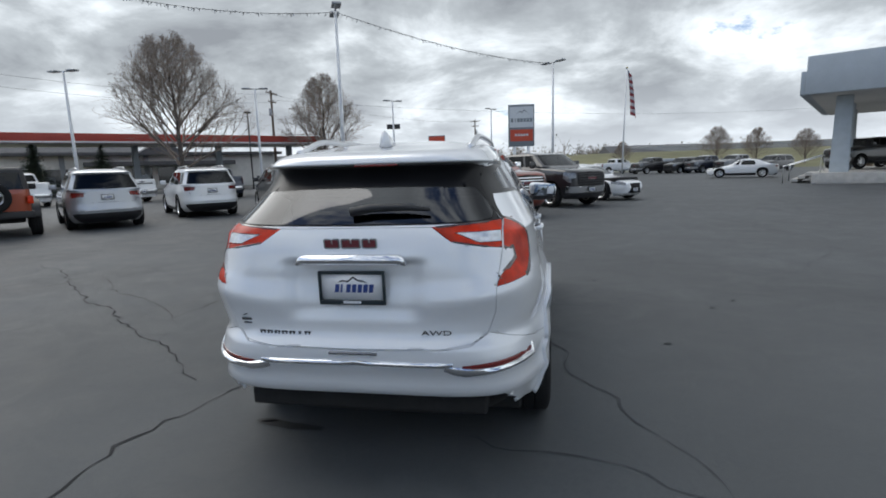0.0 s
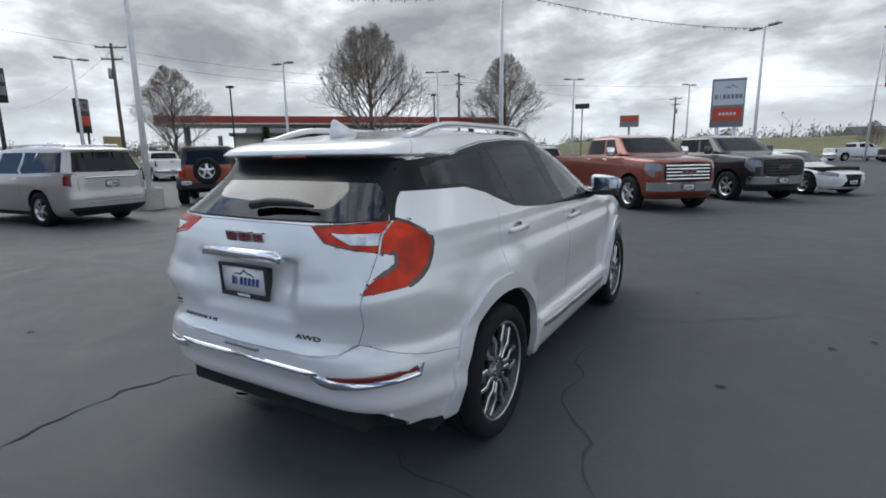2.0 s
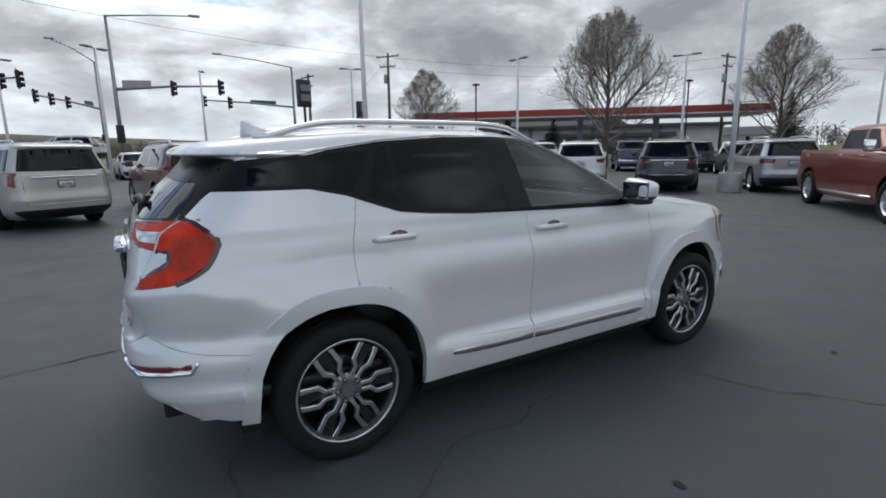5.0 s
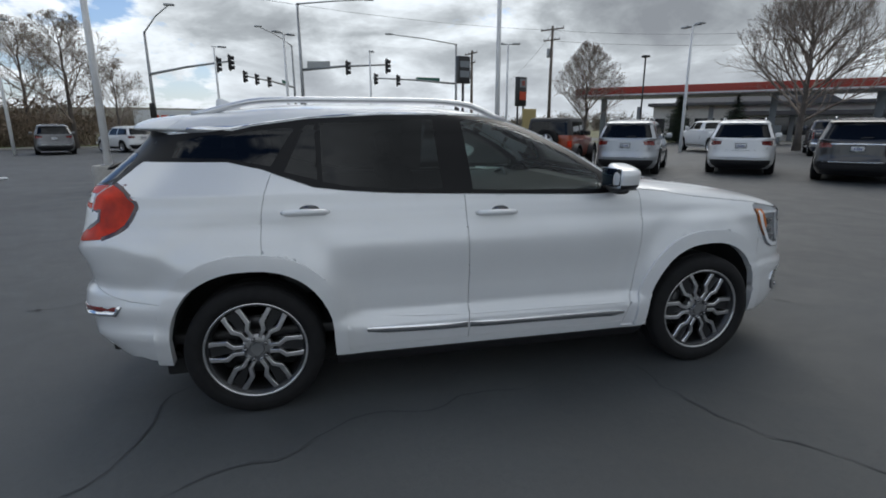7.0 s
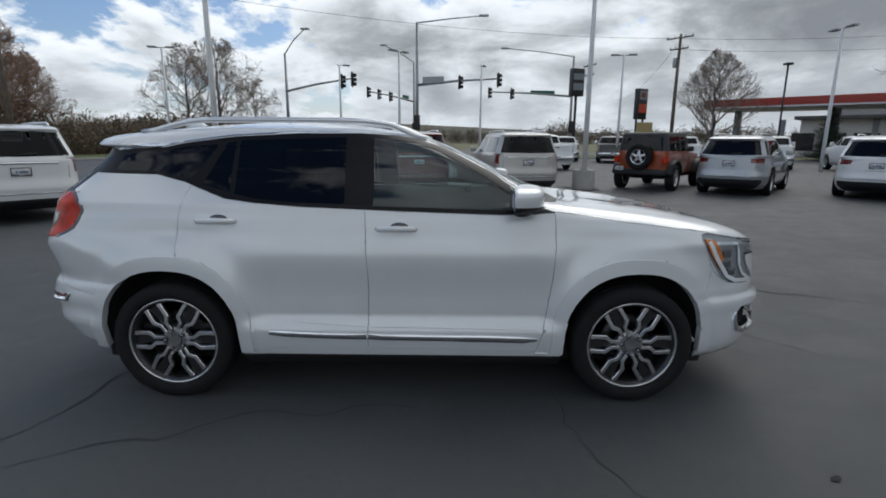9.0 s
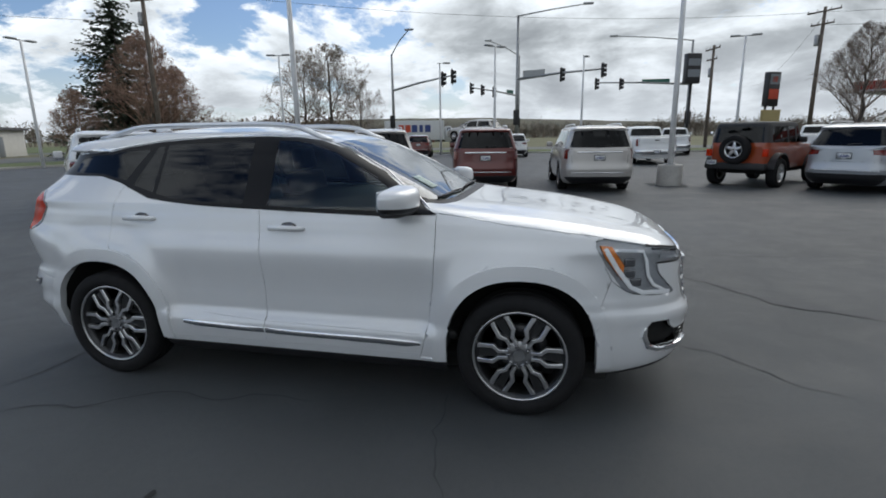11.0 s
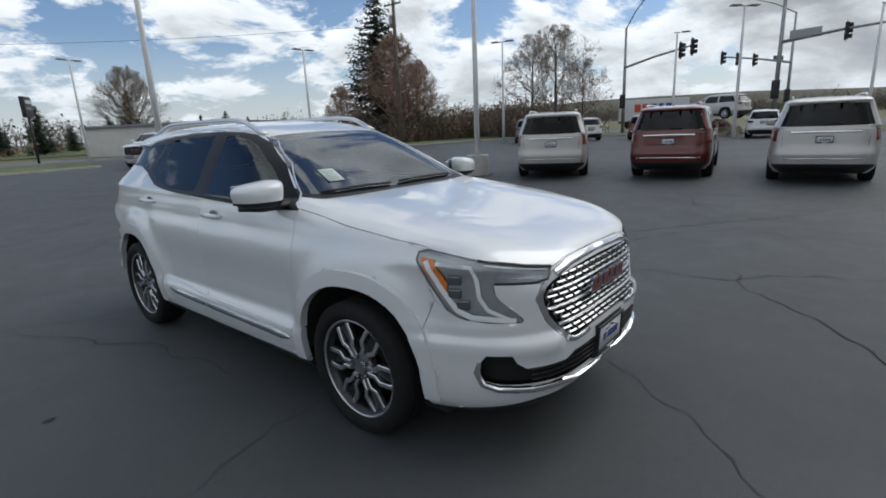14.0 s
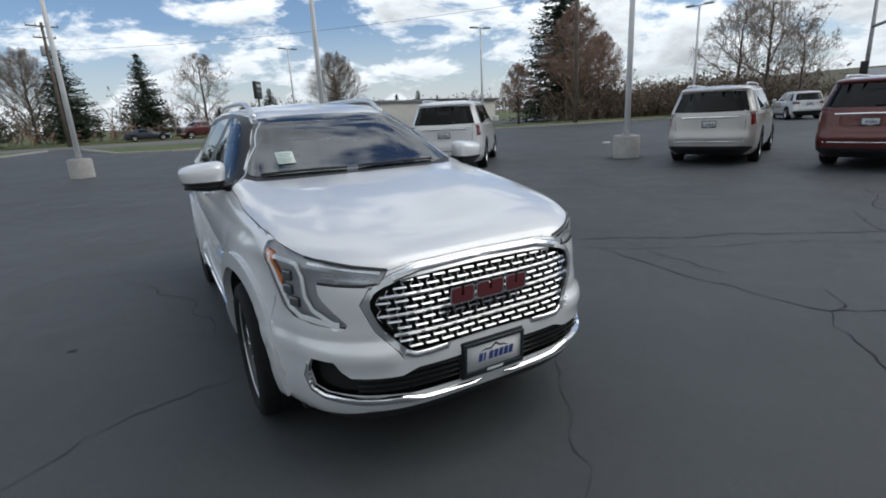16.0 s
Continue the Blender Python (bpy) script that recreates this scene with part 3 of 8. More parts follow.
def plate(car, y, z, tilt=0.0, rear=True, label="number plate with a white dealer card in a dark frame", x=0.0, name="license_plate"):
    """A plate in its frame: mountain and letters drawn as plain bars."""
    sy = -1
    m = Matrix.Translation((x, y, z)) @ (Matrix.Identity(4) if rear else Matrix.Rotation(math.pi, 4, "Z")) @ Matrix.Rotation(radians(tilt), 4, "X")
    p = new(name)
    p.parent = car
    p.matrix_local = m
    p["label"] = label
    bm = bmesh.new()
    for c, s in (((0, 0, 0.071), (0.315, 0.012, 0.014)), ((0, 0, -0.068), (0.315, 0.012, 0.022)), ((-0.152, 0, 0), (0.012, 0.012, 0.13)), ((0.152, 0, 0), (0.012, 0.012, 0.13))):
        box(bm, (c[0], sy * 0.006, c[2]), s, bevel=0.002)
    part("frame", bm, FRAMEDK, p)
    part("card", boxes(((0, sy * 0.001, 0), (0.30, 0.004, 0.145))), PLATEW, p)
    bm = bmesh.new()
    prism(bm, [(-0.075, 0.022), (-0.045, 0.036), (-0.02, 0.033), (0.008, 0.054), (0.03, 0.038), (0.05, 0.036), (0.08, 0.020), (0.05, 0.028), (0.028, 0.030), (0.008, 0.044), (-0.018, 0.025), (-0.045, 0.029)], sy * 0.003, sy * 0.0045)
    part("mountain_mark", bm, BADGEGREY, p, smooth=False)
    for i in range(7):
        bm = bmesh.new()
        xx = (-0.084 + i * 0.027) * 1.0
        sl = 0.006
        w = 0.008 if i == 1 else 0.020
        prism(bm, [(xx, -0.022), (xx + w, -0.022), (xx + w + sl, 0.016), (xx + sl, 0.016)], sy * 0.003, sy * 0.005)
        part("letter_bar", bm, NAVY, p, smooth=False)
    bm = bmesh.new()
    box(bm, (0, sy * 0.0125, -0.066), (0.085, 0.001, 0.012))
    part("frame_letter_bar", bm, PLATEW, p, smooth=False)
    return p


def block_badge(car, m, w=0.26, h=0.045, d=0.012):
    """Three plain red blocks with a bright edge."""
    b = new("badge")
    b.parent = car
    b.matrix_local = m
    b["label"] = "red block badge with bright edges"
    for i, ww in enumerate((0.30, 0.36, 0.28)):
        x0 = (-0.5 + (0, 0.32, 0.70)[i]) * w
        for nm, inset, dd, mt in (("badge_edge", 0.0, d, CHROME), ("badge_fill", 0.007, d + 0.002, BADGERED)):
            bm = bmesh.new()
            wx = ww * w - 2 * inset
            xa, za = x0 + inset, -h / 2 + inset
            hh = h - 2 * inset
            c = hh * 0.12
            poly = [(c, 0), (wx - c, 0), (wx, c), (wx, hh - c), (wx - c, hh), (wx * 0.56, hh), (wx * 0.56, hh * 0.45), (wx * 0.44, hh * 0.45), (wx * 0.44, hh), (c, hh), (0, hh - c), (0, c)]
            prism(bm, [(xa + px, za + pz) for px, pz in poly], 0, -dd)
            part(nm, bm, mt, b, smooth=False)
    return b


# ---- the white SUV in the middle of the lot ----
HERO_LEVELS = [
    (0.2, 2.125, -2.010, 0.799, 4.5, 5.8),
    (0.27, 2.249, -2.088, 0.867, 4.4, 6.0),
    (0.34, 2.306, -2.153, 0.889, 4.3, 6.2),
    (0.44, 2.332, -2.217, 0.905, 4.2, 6.2),
    (0.54, 2.331, -2.262, 0.915, 4.1, 5.9),
    (0.62, 2.320, -2.283, 0.918, 4.1, 5.5),
    (0.67, 2.313, -2.282, 0.918, 4.1, 5.2),
    (0.72, 2.306, -2.247, 0.915, 4.0, 5.1),
    (0.82, 2.293, -2.230, 0.907, 4.1, 6.1),
    (0.9, 2.258, -2.235, 0.896, 4.4, 6.5),
    (0.95, 2.217, -2.232, 0.884, 5.0, 6.6),
    (0.99, 2.148, -2.226, 0.868, 5.4, 6.9),
    (1.03, 2.036, -2.222, 0.853, 5.7, 6.6),
    (1.075, 1.825, -2.214, 0.841, 5.6, 6.4),
    (1.115, 1.566, -2.206, 0.837, 5.5, 6.2),
    (1.15, 1.266, -2.195, 0.832, 5.7, 6.0),
    (1.175, 1.038, -2.185, 0.827, 6.1, 5.9),
    (1.19, 0.924, -2.178, 0.817, 6.5, 5.8),
    (1.215, 0.867, -2.165, 0.800, 6.9, 5.6),
    (1.3, 0.709, -2.085, 0.748, 7.2, 4.8),
    (1.4, 0.513, -1.974, 0.692, 7.3, 4.6),
    (1.47, 0.367, -1.908, 0.648, 7.1, 5.2),
    (1.49, 0.320, -1.897, 0.637, 7.0, 5.4),
    (1.505, 0.288, -1.977, 0.628, 7.0, 5.8),
    (1.53, 0.222, -1.966, 0.612, 6.8, 5.4),
    (1.56, 0.128, -1.891, 0.592, 6.5, 5.0),
    (1.59, 0.004, -1.635, 0.567, 5.9, 4.7),
    (1.61, -0.111, -1.455, 0.538, 5.3, 4.2),
]


def hump(a, lo, hi, soft):
    return np.clip((a - lo) / soft, 0, 1) * np.clip((hi - a) / soft, 0, 1)


def ease(t):
    t = np.clip(t, 0, 1)
    return t * t * (3 - 2 * t)


def hero_disp(T):
    x, y, z = T[..., 0].copy(), T[..., 1].copy(), T[..., 2]
    side = ease((x - 0.70) / 0.12) * (z < 1.1)
    # flared arches
    fl = np.zeros_like(x)
    for yc in (-1.365, 1.365):
        d = np.hypot((y - yc) / 1.02, (z - 0.385) / 1.06)
        fl = np.maximum(fl, ease((0.57 - d) / 0.10))
    T[..., 0] += 0.010 * fl * side
    # the body draws in just above the arches
    for yc in (-1.365, 1.365):
        d = np.hypot((y - yc) / 1.02, (z - 0.385) / 1.06)
        T[..., 0] -= 0.006 * side * np.exp(-((d - 0.60) / 0.05) ** 2) * ease((z - 0.55) / 0.15) * ease((np.abs(y) - 0.80) / 0.25)
    # waist of the doors and the rocker swelling below it
    mid = ease((1.02 - np.abs(y)) / 0.25)
    T[..., 0] -= 0.046 * side * mid * ease((z - 0.47) / 0.035) * ease((0.93 - z) / 0.30)
    T[..., 0] += 0.008 * side * mid * ease((0.47 - z) / 0.03)
    # crease under the windows
    T[..., 0] += 0.007 * ease((x - 0.6) / 0.1) * ease((z - 1.0) / 0.06) * ease((1.13 - z) / 0.05)
    # crease across the tailgate, round the corner and down to the rear arch
    zc = 0.845 + 0.10 * np.clip(x / 0.8, 0, 1) ** 2
    T[..., 1] -= 0.024 * (y < -1.9) * np.clip(1 - np.abs(z - zc) / 0.10, 0, 1) * ease((0.86 - x) / 0.10)
    zc = 0.945 - 0.42 * np.clip(y + 1.97, 0, 1)
    T[..., 0] += 0.010 * ease((x - 0.72) / 0.1) * np.clip(1 - np.abs(z - zc) / 0.08, 0, 1) * hump(y, -2.12, -1.60, 0.12)
    # ridge along the foot of the rear bumper, a hollow above it
    foot = ease((-1.70 - y) / 0.15)
    ridge = 0.014 * np.exp(-((z - 0.455) / 0.022) ** 2) - 0.012 * np.exp(-((z - 0.535) / 0.035) ** 2)
    T[..., 0] += ridge * foot * ease((x - 0.5) / 0.4)
    T[..., 1] -= ridge * foot * ease((1.0 - x) / 0.4)
    # number plate hollow in the tailgate
    rear = (y < -1.8)
    T[..., 1] += 0.030 * rear * ease((0.36 - x) / 0.10) * ease((z - 0.80) / 0.04) * ease((1.075 - z) / 0.02)
    # the brow over the lower grille
    nose = (y > 1.6) * ease((x - 0.40) / 0.10)
    T[..., 1] += 0.020 * nose * ease((0.635 - z) / 0.018) * ease((z - 0.52) / 0.05)
    T[..., 1] -= 0.012 * nose * ease((z - 0.60) / 0.03) * ease((0.74 - z) / 0.10)
    # hood ridges
    hood = (y > 0.9) * (z > 1.0) * (z < 1.19)
    T[..., 2] += 0.006 * hood * ease((0.62 - x) / 0.12) * ease((x - 0.05) / 0.35) * ease((y - 0.95) / 0.3) * ease((2.0 - y) / 0.4)
    return T


def mirrored(bm):
    for v in bm.verts:
        v.co.x *= -1
    bmesh.ops.reverse_faces(bm, faces=bm.faces[:])
    return bm


def ribbon(skin, path, width, height, name, material, car, mirror=False, label="", taper=True):
    """A moulding that follows the skin along path, corners as in outline()."""
    bm = bmesh.new()
    rows = []
    n = len(path)
    P = [skin.point(*q) for q in path]
    N = [skin.normal(*q) for q in path]
    for i in range(n):
        d = (P[min(i + 1, n - 1)] - P[max(i - 1, 0)]).normalized()
        up = N[i].cross(d).normalized()
        k = 0.35 if taper and i in (0, n - 1) else 1.0
        w = (width[i] if isinstance(width, (list, tuple)) else width) / 2
        rows.append([bm.verts.new(P[i] + up * w * a + N[i] * h) for a, h in ((1.0, -0.004), (0.9, height * k * 0.6), (0.45, height * k), (-0.45, height * k), (-0.9, height * k * 0.6), (-1.0, -0.004))])
    for a, b in zip(rows, rows[1:]):
        for k in range(5):
            bm.faces.new((a[k], a[k + 1], b[k + 1], b[k]))
    for r in (rows[0], rows[-1]):
        bm.faces.new(r)
    bmesh.ops.recalc_face_normals(bm, faces=bm.faces[:])
    if mirror:
        mirrored(bm)
    return part(name, sharpen(bm, 40), material, car, label)


def along(kind, pts, step=0.08):
    """Points along a polyline on the skin, evenly filled in."""
    out = []
    for (a0, z0), (a1, z1) in zip(pts, pts[1:]):
        n = max(1, int(math.hypot(a1 - a0, z1 - z0) / step))
        out += [(kind, a0 + (a1 - a0) * i / n, z0 + (z1 - z0) * i / n) for i in range(n)]
    return out + [(kind, *pts[-1])]


LAMPWHITE = mat("white_light_guide", (0.80, 0.82, 0.85), 0.2, coat=0.6, vary=0.05, scale=40)
GRILLE = mat("grille_chrome", (0.52, 0.53, 0.55), 0.16, 1.0, vary=0.05)


def build_hero():
    skin = Skin(HERO_LEVELS, 0.048, hero_disp)
    R = []
    for yc in (1.365, -1.365):
        R.append(("arch", arch_loop(yc, 0.37, 0.415, 0.435, 0.10)))
    s, f, r = "s", "f", "r"
    # raised lips round the arches
    lip = arch_loop(1.365, 0.37, 0.483, 0.512, 0.31)
    R.append(("front_flare", lip))
    lip = arch_loop(-1.365, 0.37, 0.483, 0.512, 0.31)
    R.append(("rear_flare", lip))
    # lamps
    R.append(("reverse_lamp", [(r, 0.470, 1.188), (r, 0.672, 1.190), (r, 0.675, 1.140), (r, 0.575, 1.143)]))
    R.append(("tail_lamp_inner", [(r, 0.365, 1.212), (r, 0.672, 1.232), (r, 0.678, 1.112), (r, 0.61, 1.122), (r, 0.455, 1.148)]))
    R.append(("tail_lamp", [(r, 0.679, 1.232), (s, -1.985, 1.236), (s, -1.95, 1.222), (s, -1.905, 1.182), (s, -1.872, 1.150), (s, -1.868, 1.130), (s, -1.895, 1.078), (s, -1.925, 1.036), (s, -1.975, 1.003), (s, -2.045, 0.975), (r, 0.690, 0.955), (r, 0.655, 0.950), (r, 0.668, 0.990), (r, 0.705, 1.030), (r, 0.732, 1.062), (r, 0.722, 1.106), (r, 0.684, 1.108)]))
    R.append(("turn_lamp", [(s, 1.772, 0.992), (s, 1.835, 0.985), (s, 1.905, 0.880), (s, 1.895, 0.800), (s, 1.80, 0.925)]))
    R.append(("headlight", [(f, 0.425, 0.925), (f, 0.56, 0.952), (f, 0.70, 0.985), (s, 1.79, 1.024), (s, 1.752, 1.012), (s, 1.750, 0.985), (s, 1.816, 0.870), (s, 1.900, 0.752), (f, 0.762, 0.722), (f, 0.71, 0.706), (f, 0.612, 0.702), (f, 0.605, 0.715), (f, 0.640, 0.762), (f, 0.672, 0.805), (f, 0.684, 0.835), (f, 0.684, 0.878), (f, 0.53, 0.870), (f, 0.475, 0.874)]))
    # grille openings
    R.append(("grille", smooth_loop([(f, -0.400, 0.898), (f, 0.360, 0.888), (f, 0.490, 0.852), (f, 0.525, 0.800), (f, 0.490, 0.700), (f, 0.400, 0.600), (f, 0.360, 0.585), (f, -0.400, 0.597)])))
    R.append(("grille_surround", [(f, -0.400, 0.945), (f, 0.300, 0.935), (f, 0.430, 0.905), (f, 0.515, 0.862), (f, 0.555, 0.800), (f, 0.515, 0.690), (f, 0.425, 0.580), (f, 0.370, 0.562), (f, 0.220, 0.565), (f, 0.200, 0.597), (f, -0.400, 0.597)]))
    R.append(("lower_grille", [(f, -0.40, 0.520), (f, 0.36, 0.515), (f, 0.43, 0.490), (f, 0.62, 0.492), (f, 0.65, 0.52), (f, 0.672, 0.560), (f, 0.735, 0.560), (f, 0.745, 0.50), (f, 0.735, 0.430), (f, 0.70, 0.412), (f, 0.50, 0.405), (f, 0.40, 0.392), (f, -0.40, 0.380)]))
    # side windows: panes first, then the black surround
    R.append(("front_side_window", [(s, 0.655, 1.150), (s, 0.640, 1.238), (s, 0.475, 1.345), (s, 0.210, 1.480), (s, 0.060, 1.530), (s, -0.06, 1.552), (s, -0.180, 1.556), (s, -0.160, 1.172), (s, 0.3, 1.160)]))
    R.append(("rear_side_window", [(s, -0.345, 1.560), (s, -0.328, 1.182), (s, -0.60, 1.188), (s, -0.84, 1.205), (s, -0.975, 1.232), (s, -0.980, 1.538)]))
    R.append(("door_quarter_window", [(s, -1.003, 1.532), (s, -1.000, 1.240), (s, -1.170, 1.285), (s, -1.055, 1.522)]))
    R.append(("quarter_window", [(s, -1.105, 1.512), (s, -1.235, 1.312), (s, -1.45, 1.352), (s, -1.72, 1.360), (s, -1.70, 1.440), (s, -1.56, 1.472), (s, -1.40, 1.478), (s, -1.30, 1.500)]))
    R.append(("window_surround", [(s, 0.885, 1.140), (s, 0.82, 1.168), (s, 0.68, 1.256), (s, 0.52, 1.364), (s, 0.25, 1.500), (s, 0.08, 1.552), (s, -0.05, 1.572), (s, -0.262, 1.582), (s, -0.653, 1.578), (s, -1.027, 1.557), (s, -1.315, 1.518), (s, -1.42, 1.494), (s, -1.57, 1.489), (s, -1.78, 1.470), (r, 0.573, 1.478), (r, 0.556, 1.400), (r, 0.613, 1.300), (r, 0.669, 1.230), (r, 0.690, 1.236), (s, -1.985, 1.243), (s, -1.90, 1.318), (s, -1.865, 1.342), (s, -1.445, 1.338), (s, -1.28, 1.300), (s, -1.02, 1.208), (s, -0.86, 1.188), (s, -0.60, 1.170), (s, -0.210, 1.155), (s, 0.57, 1.130)]))
    R.append(("windscreen", smooth_loop([(f, -0.400, 1.191), (f, 0.520, 1.193), (f, 0.705, 1.212), (f, 0.620, 1.340), (f, 0.527, 1.500), (f, 0.500, 1.545), (f, -0.400, 1.565)])))
    R.append(("cowl", [(f, -0.400, 1.183), (f, 0.660, 1.183), (f, 0.743, 1.205), (f, 0.696, 1.240), (f, -0.400, 1.240)]))
    # tailgate
    R.append(("rear_window", smooth_loop([(r, -0.400, 1.224), (r, 0.550, 1.230), (r, 0.646, 1.243), (r, 0.568, 1.350), (r, 0.522, 1.385), (r, -0.400, 1.390)])))
    R.append(("rear_window_surround", [(r, -0.400, 1.216), (r, 0.669, 1.226), (r, 0.613, 1.300), (r, 0.556, 1.400), (r, 0.573, 1.478), (r, 0.528, 1.492), (r, -0.400, 1.492)]))
    R.append(("spoiler", [(r, -0.400, 1.492), (r, 0.528, 1.492), (r, 0.581, 1.480), (s, -1.849, 1.480), (s, -1.746, 1.500), (s, -1.664, 1.565), (r, 0.348, 1.575), (r, -0.400, 1.575)]))
    R.append(("tailgate", [(r, -0.40, 1.212), (r, 0.36, 1.212), (r, 0.675, 1.228), (r, 0.678, 1.10), (r, 0.655, 0.95), (r, 0.648, 0.83), (r, 0.612, 0.735), (r, 0.54, 0.692), (r, 0.40, 0.676), (r, -0.40, 0.664)]))
    R.append(("lower_valance", [(r, -0.40, 0.425), (r, 0.45, 0.425), (r, 0.68, 0.425), (r, 0.725, 0.375), (r, 0.745, 0.335), (s, -2.02, 0.325), (s, -1.95, 0.335), (s, -1.90, 0.318), (s, -1.77, 0.318), (s, -1.77, 0.15), (r, 0.4, 0.15), (r, -0.40, 0.15)]))
    R.append(("front_valance", [(f, -0.400, 0.325), (f, 0.550, 0.325), (s, 1.860, 0.250), (s, 1.720, 0.250), (s, 1.720, 0.150), (f, 0.400, 0.150), (f, -0.400, 0.150)]))
    R.append(("rocker_underside", [(s, 0.980, 0.285), (s, -0.980, 0.285), (s, -0.980, 0.150), (s, 0.980, 0.150)]))
    # doors
    R.append(("front_door", [(s, 0.885, 1.136), (s, 0.888, 0.95), (s, 0.875, 0.75), (s, 0.845, 0.52), (s, 0.815, 0.39), (s, 0.80, 0.335), (s, -0.20, 0.330), (s, -0.192, 0.75), (s, -0.212, 1.152), (s, 0.57, 1.127)]))
    R.append(("rear_door", [(s, -0.200, 1.152), (s, -0.180, 0.75), (s, -0.188, 0.330), (s, -0.965, 0.330), (s, -0.99, 0.60), (s, -1.15, 0.80), (s, -1.295, 0.79), (s, -1.297, 0.95), (s, -1.288, 1.10), (s, -1.262, 1.20), (s, -1.235, 1.280), (s, -1.02, 1.205), (s, -0.86, 1.185), (s, -0.60, 1.167)]))
    R.append(("hood", [(f, -0.400, 0.948), (f, 0.310, 0.938), (f, 0.440, 0.918), (f, 0.620, 0.951), (f, 0.740, 0.988), (s, 1.745, 1.036), (s, 1.524, 1.062), (s, 1.270, 1.092), (s, 1.065, 1.125), (f, 0.800, 1.165), (f, 0.743, 1.205), (f, 0.660, 1.183), (f, -0.400, 1.183)]))
    R.append(("fender", [(s, 1.771, 1.032), (s, 1.524, 1.060), (s, 1.270, 1.090), (s, 1.065, 1.123), (f, 0.802, 1.163), (s, 0.884, 1.150), (s, 0.876, 0.950), (s, 0.863, 0.750), (s, 0.833, 0.520), (s, 0.790, 0.300), (s, 0.950, 0.300), (s, 1.000, 0.600), (s, 1.200, 0.790), (s, 1.530, 0.790), (s, 1.720, 0.680), (s, 1.790, 0.660), (s, 1.840, 0.800), (s, 1.755, 1.000)]))
    R.append(("rear_bumper", [(r, -0.40, 0.660), (r, 0.40, 0.672), (r, 0.54, 0.686), (r, 0.62, 0.735), (r, 0.72, 0.70), (s, -1.95, 0.655), (s, -1.80, 0.64), (s, -1.77, 0.48), (s, -1.74, 0.318), (s, -1.90, 0.318), (s, -1.95, 0.335), (s, -2.02, 0.325), (r, 0.745, 0.335), (r, 0.725, 0.375), (r, 0.68, 0.425), (r, -0.40, 0.425)]))
    R.append(("front_bumper", [(f, -0.400, 0.597), (f, 0.200, 0.597), (f, 0.220, 0.565), (f, 0.420, 0.565), (f, 0.555, 0.800), (f, 0.440, 0.905), (f, 0.470, 0.864), (f, 0.684, 0.878), (f, 0.684, 0.835), (f, 0.672, 0.805), (f, 0.640, 0.762), (f, 0.605, 0.715), (f, 0.612, 0.702), (f, 0.71, 0.706), (f, 0.762, 0.722), (s, 1.90, 0.752), (s, 1.840, 0.800), (s, 1.790, 0.660), (s, 1.720, 0.250), (s, 1.860, 0.250), (f, 0.550, 0.325), (f, -0.400, 0.325)]))
    P = panels(skin, R, 240, 110, 0.015)

    car = empty("white_suv", "pearl white compact SUV with chrome trim, on open asphalt", "car")
    both = {"grille": None, "grille_surround": SATIN, "lower_grille": None, "windscreen": GLASS_WS, "cowl": BLACK, "rear_window": GLASS_REAR, "rear_window_surround": GLOSSBLACK,
            "spoiler": PEARL, "tailgate": PEARL, "front_valance": BLACK, "hood": PEARL, "rear_bumper": PEARL, "front_bumper": PEARL}
    sides = {"reverse_lamp": CLEARLENS, "tail_lamp_inner": REDLENS, "tail_lamp": REDLENS, "turn_lamp": AMBER, "headlight": None, "front_side_window": GLASS_SIDE, "rear_side_window": GLASS_DARK,
             "door_quarter_window": GLASS_DARK, "quarter_window": GLASS_DARK, "window_surround": GLOSSBLACK, "rocker_underside": BLACK, "front_door": PEARL, "rear_door": PEARL, "fender": PEARL}
    objs = {}
    for n, m in both.items():
        if m is not None and n in P:
            thin = m in (GLASS_WS, GLASS_REAR)
            objs[n] = part(n, panel_mesh(*P[n], both=True, depth=0.004 if thin else 0.016, gap=0.0006 if thin else 0.0016), m, car)
    for n, m in sides.items():
        if m is None or n not in P:
            continue
        thin = m in (GLASS_SIDE, GLASS_DARK)
        if n == "window_surround":
            for k in (False, True):
                objs[n, k] = part(n, panel_mesh(*P[n], mirror=k, depth=0.016, gap=-0.0015, out=0.0006), m, car)
            continue
        for k in (False, True):
            objs[n, k] = part(n, panel_mesh(*P[n], mirror=k, depth=0.004 if thin else 0.016, gap=0.0006 if thin else 0.0016), m, car)
    part("lower_valance", panel_mesh(*P["lower_valance"], both=True, depth=0.0, out=-0.07), WELL, car)
    for n in ("front_flare", "rear_flare"):
        for k in (False, True):
            part("arch_flare", panel_mesh(*P[n], mirror=k, depth=0.040, gap=-0.002, out=0.019), PEARL, car)
    roof = P["body"]
    objs["body"] = part("body_shell", panel_mesh(*roof, both=True, depth=0.02, gap=0.001), PEARL, car)
    # dark shell behind the panel gaps
    inner = Skin([(z, yf - 0.07, yr + 0.07, w - 0.06, *n) for z, yf, yr, w, *n in HERO_LEVELS if z < 1.17], 0.0)
    ip = panels(inner, [("arch", arch_loop(1.365, 0.37, 0.44, 0.46, 0.05)), ("arch", arch_loop(-1.365, 0.37, 0.44, 0.46, 0.05))], 60, 20)["body"]
    keep = [f for f in ip[1] if max(ip[0][i][2] for i in f) < 1.155 and not (min(ip[0][i][1] for i in f) > 0.9 and min(ip[0][i][2] for i in f) > 1.0) ]
    part("inner_shell", panel_mesh(ip[0], keep, both=True, depth=0), WELL, car)
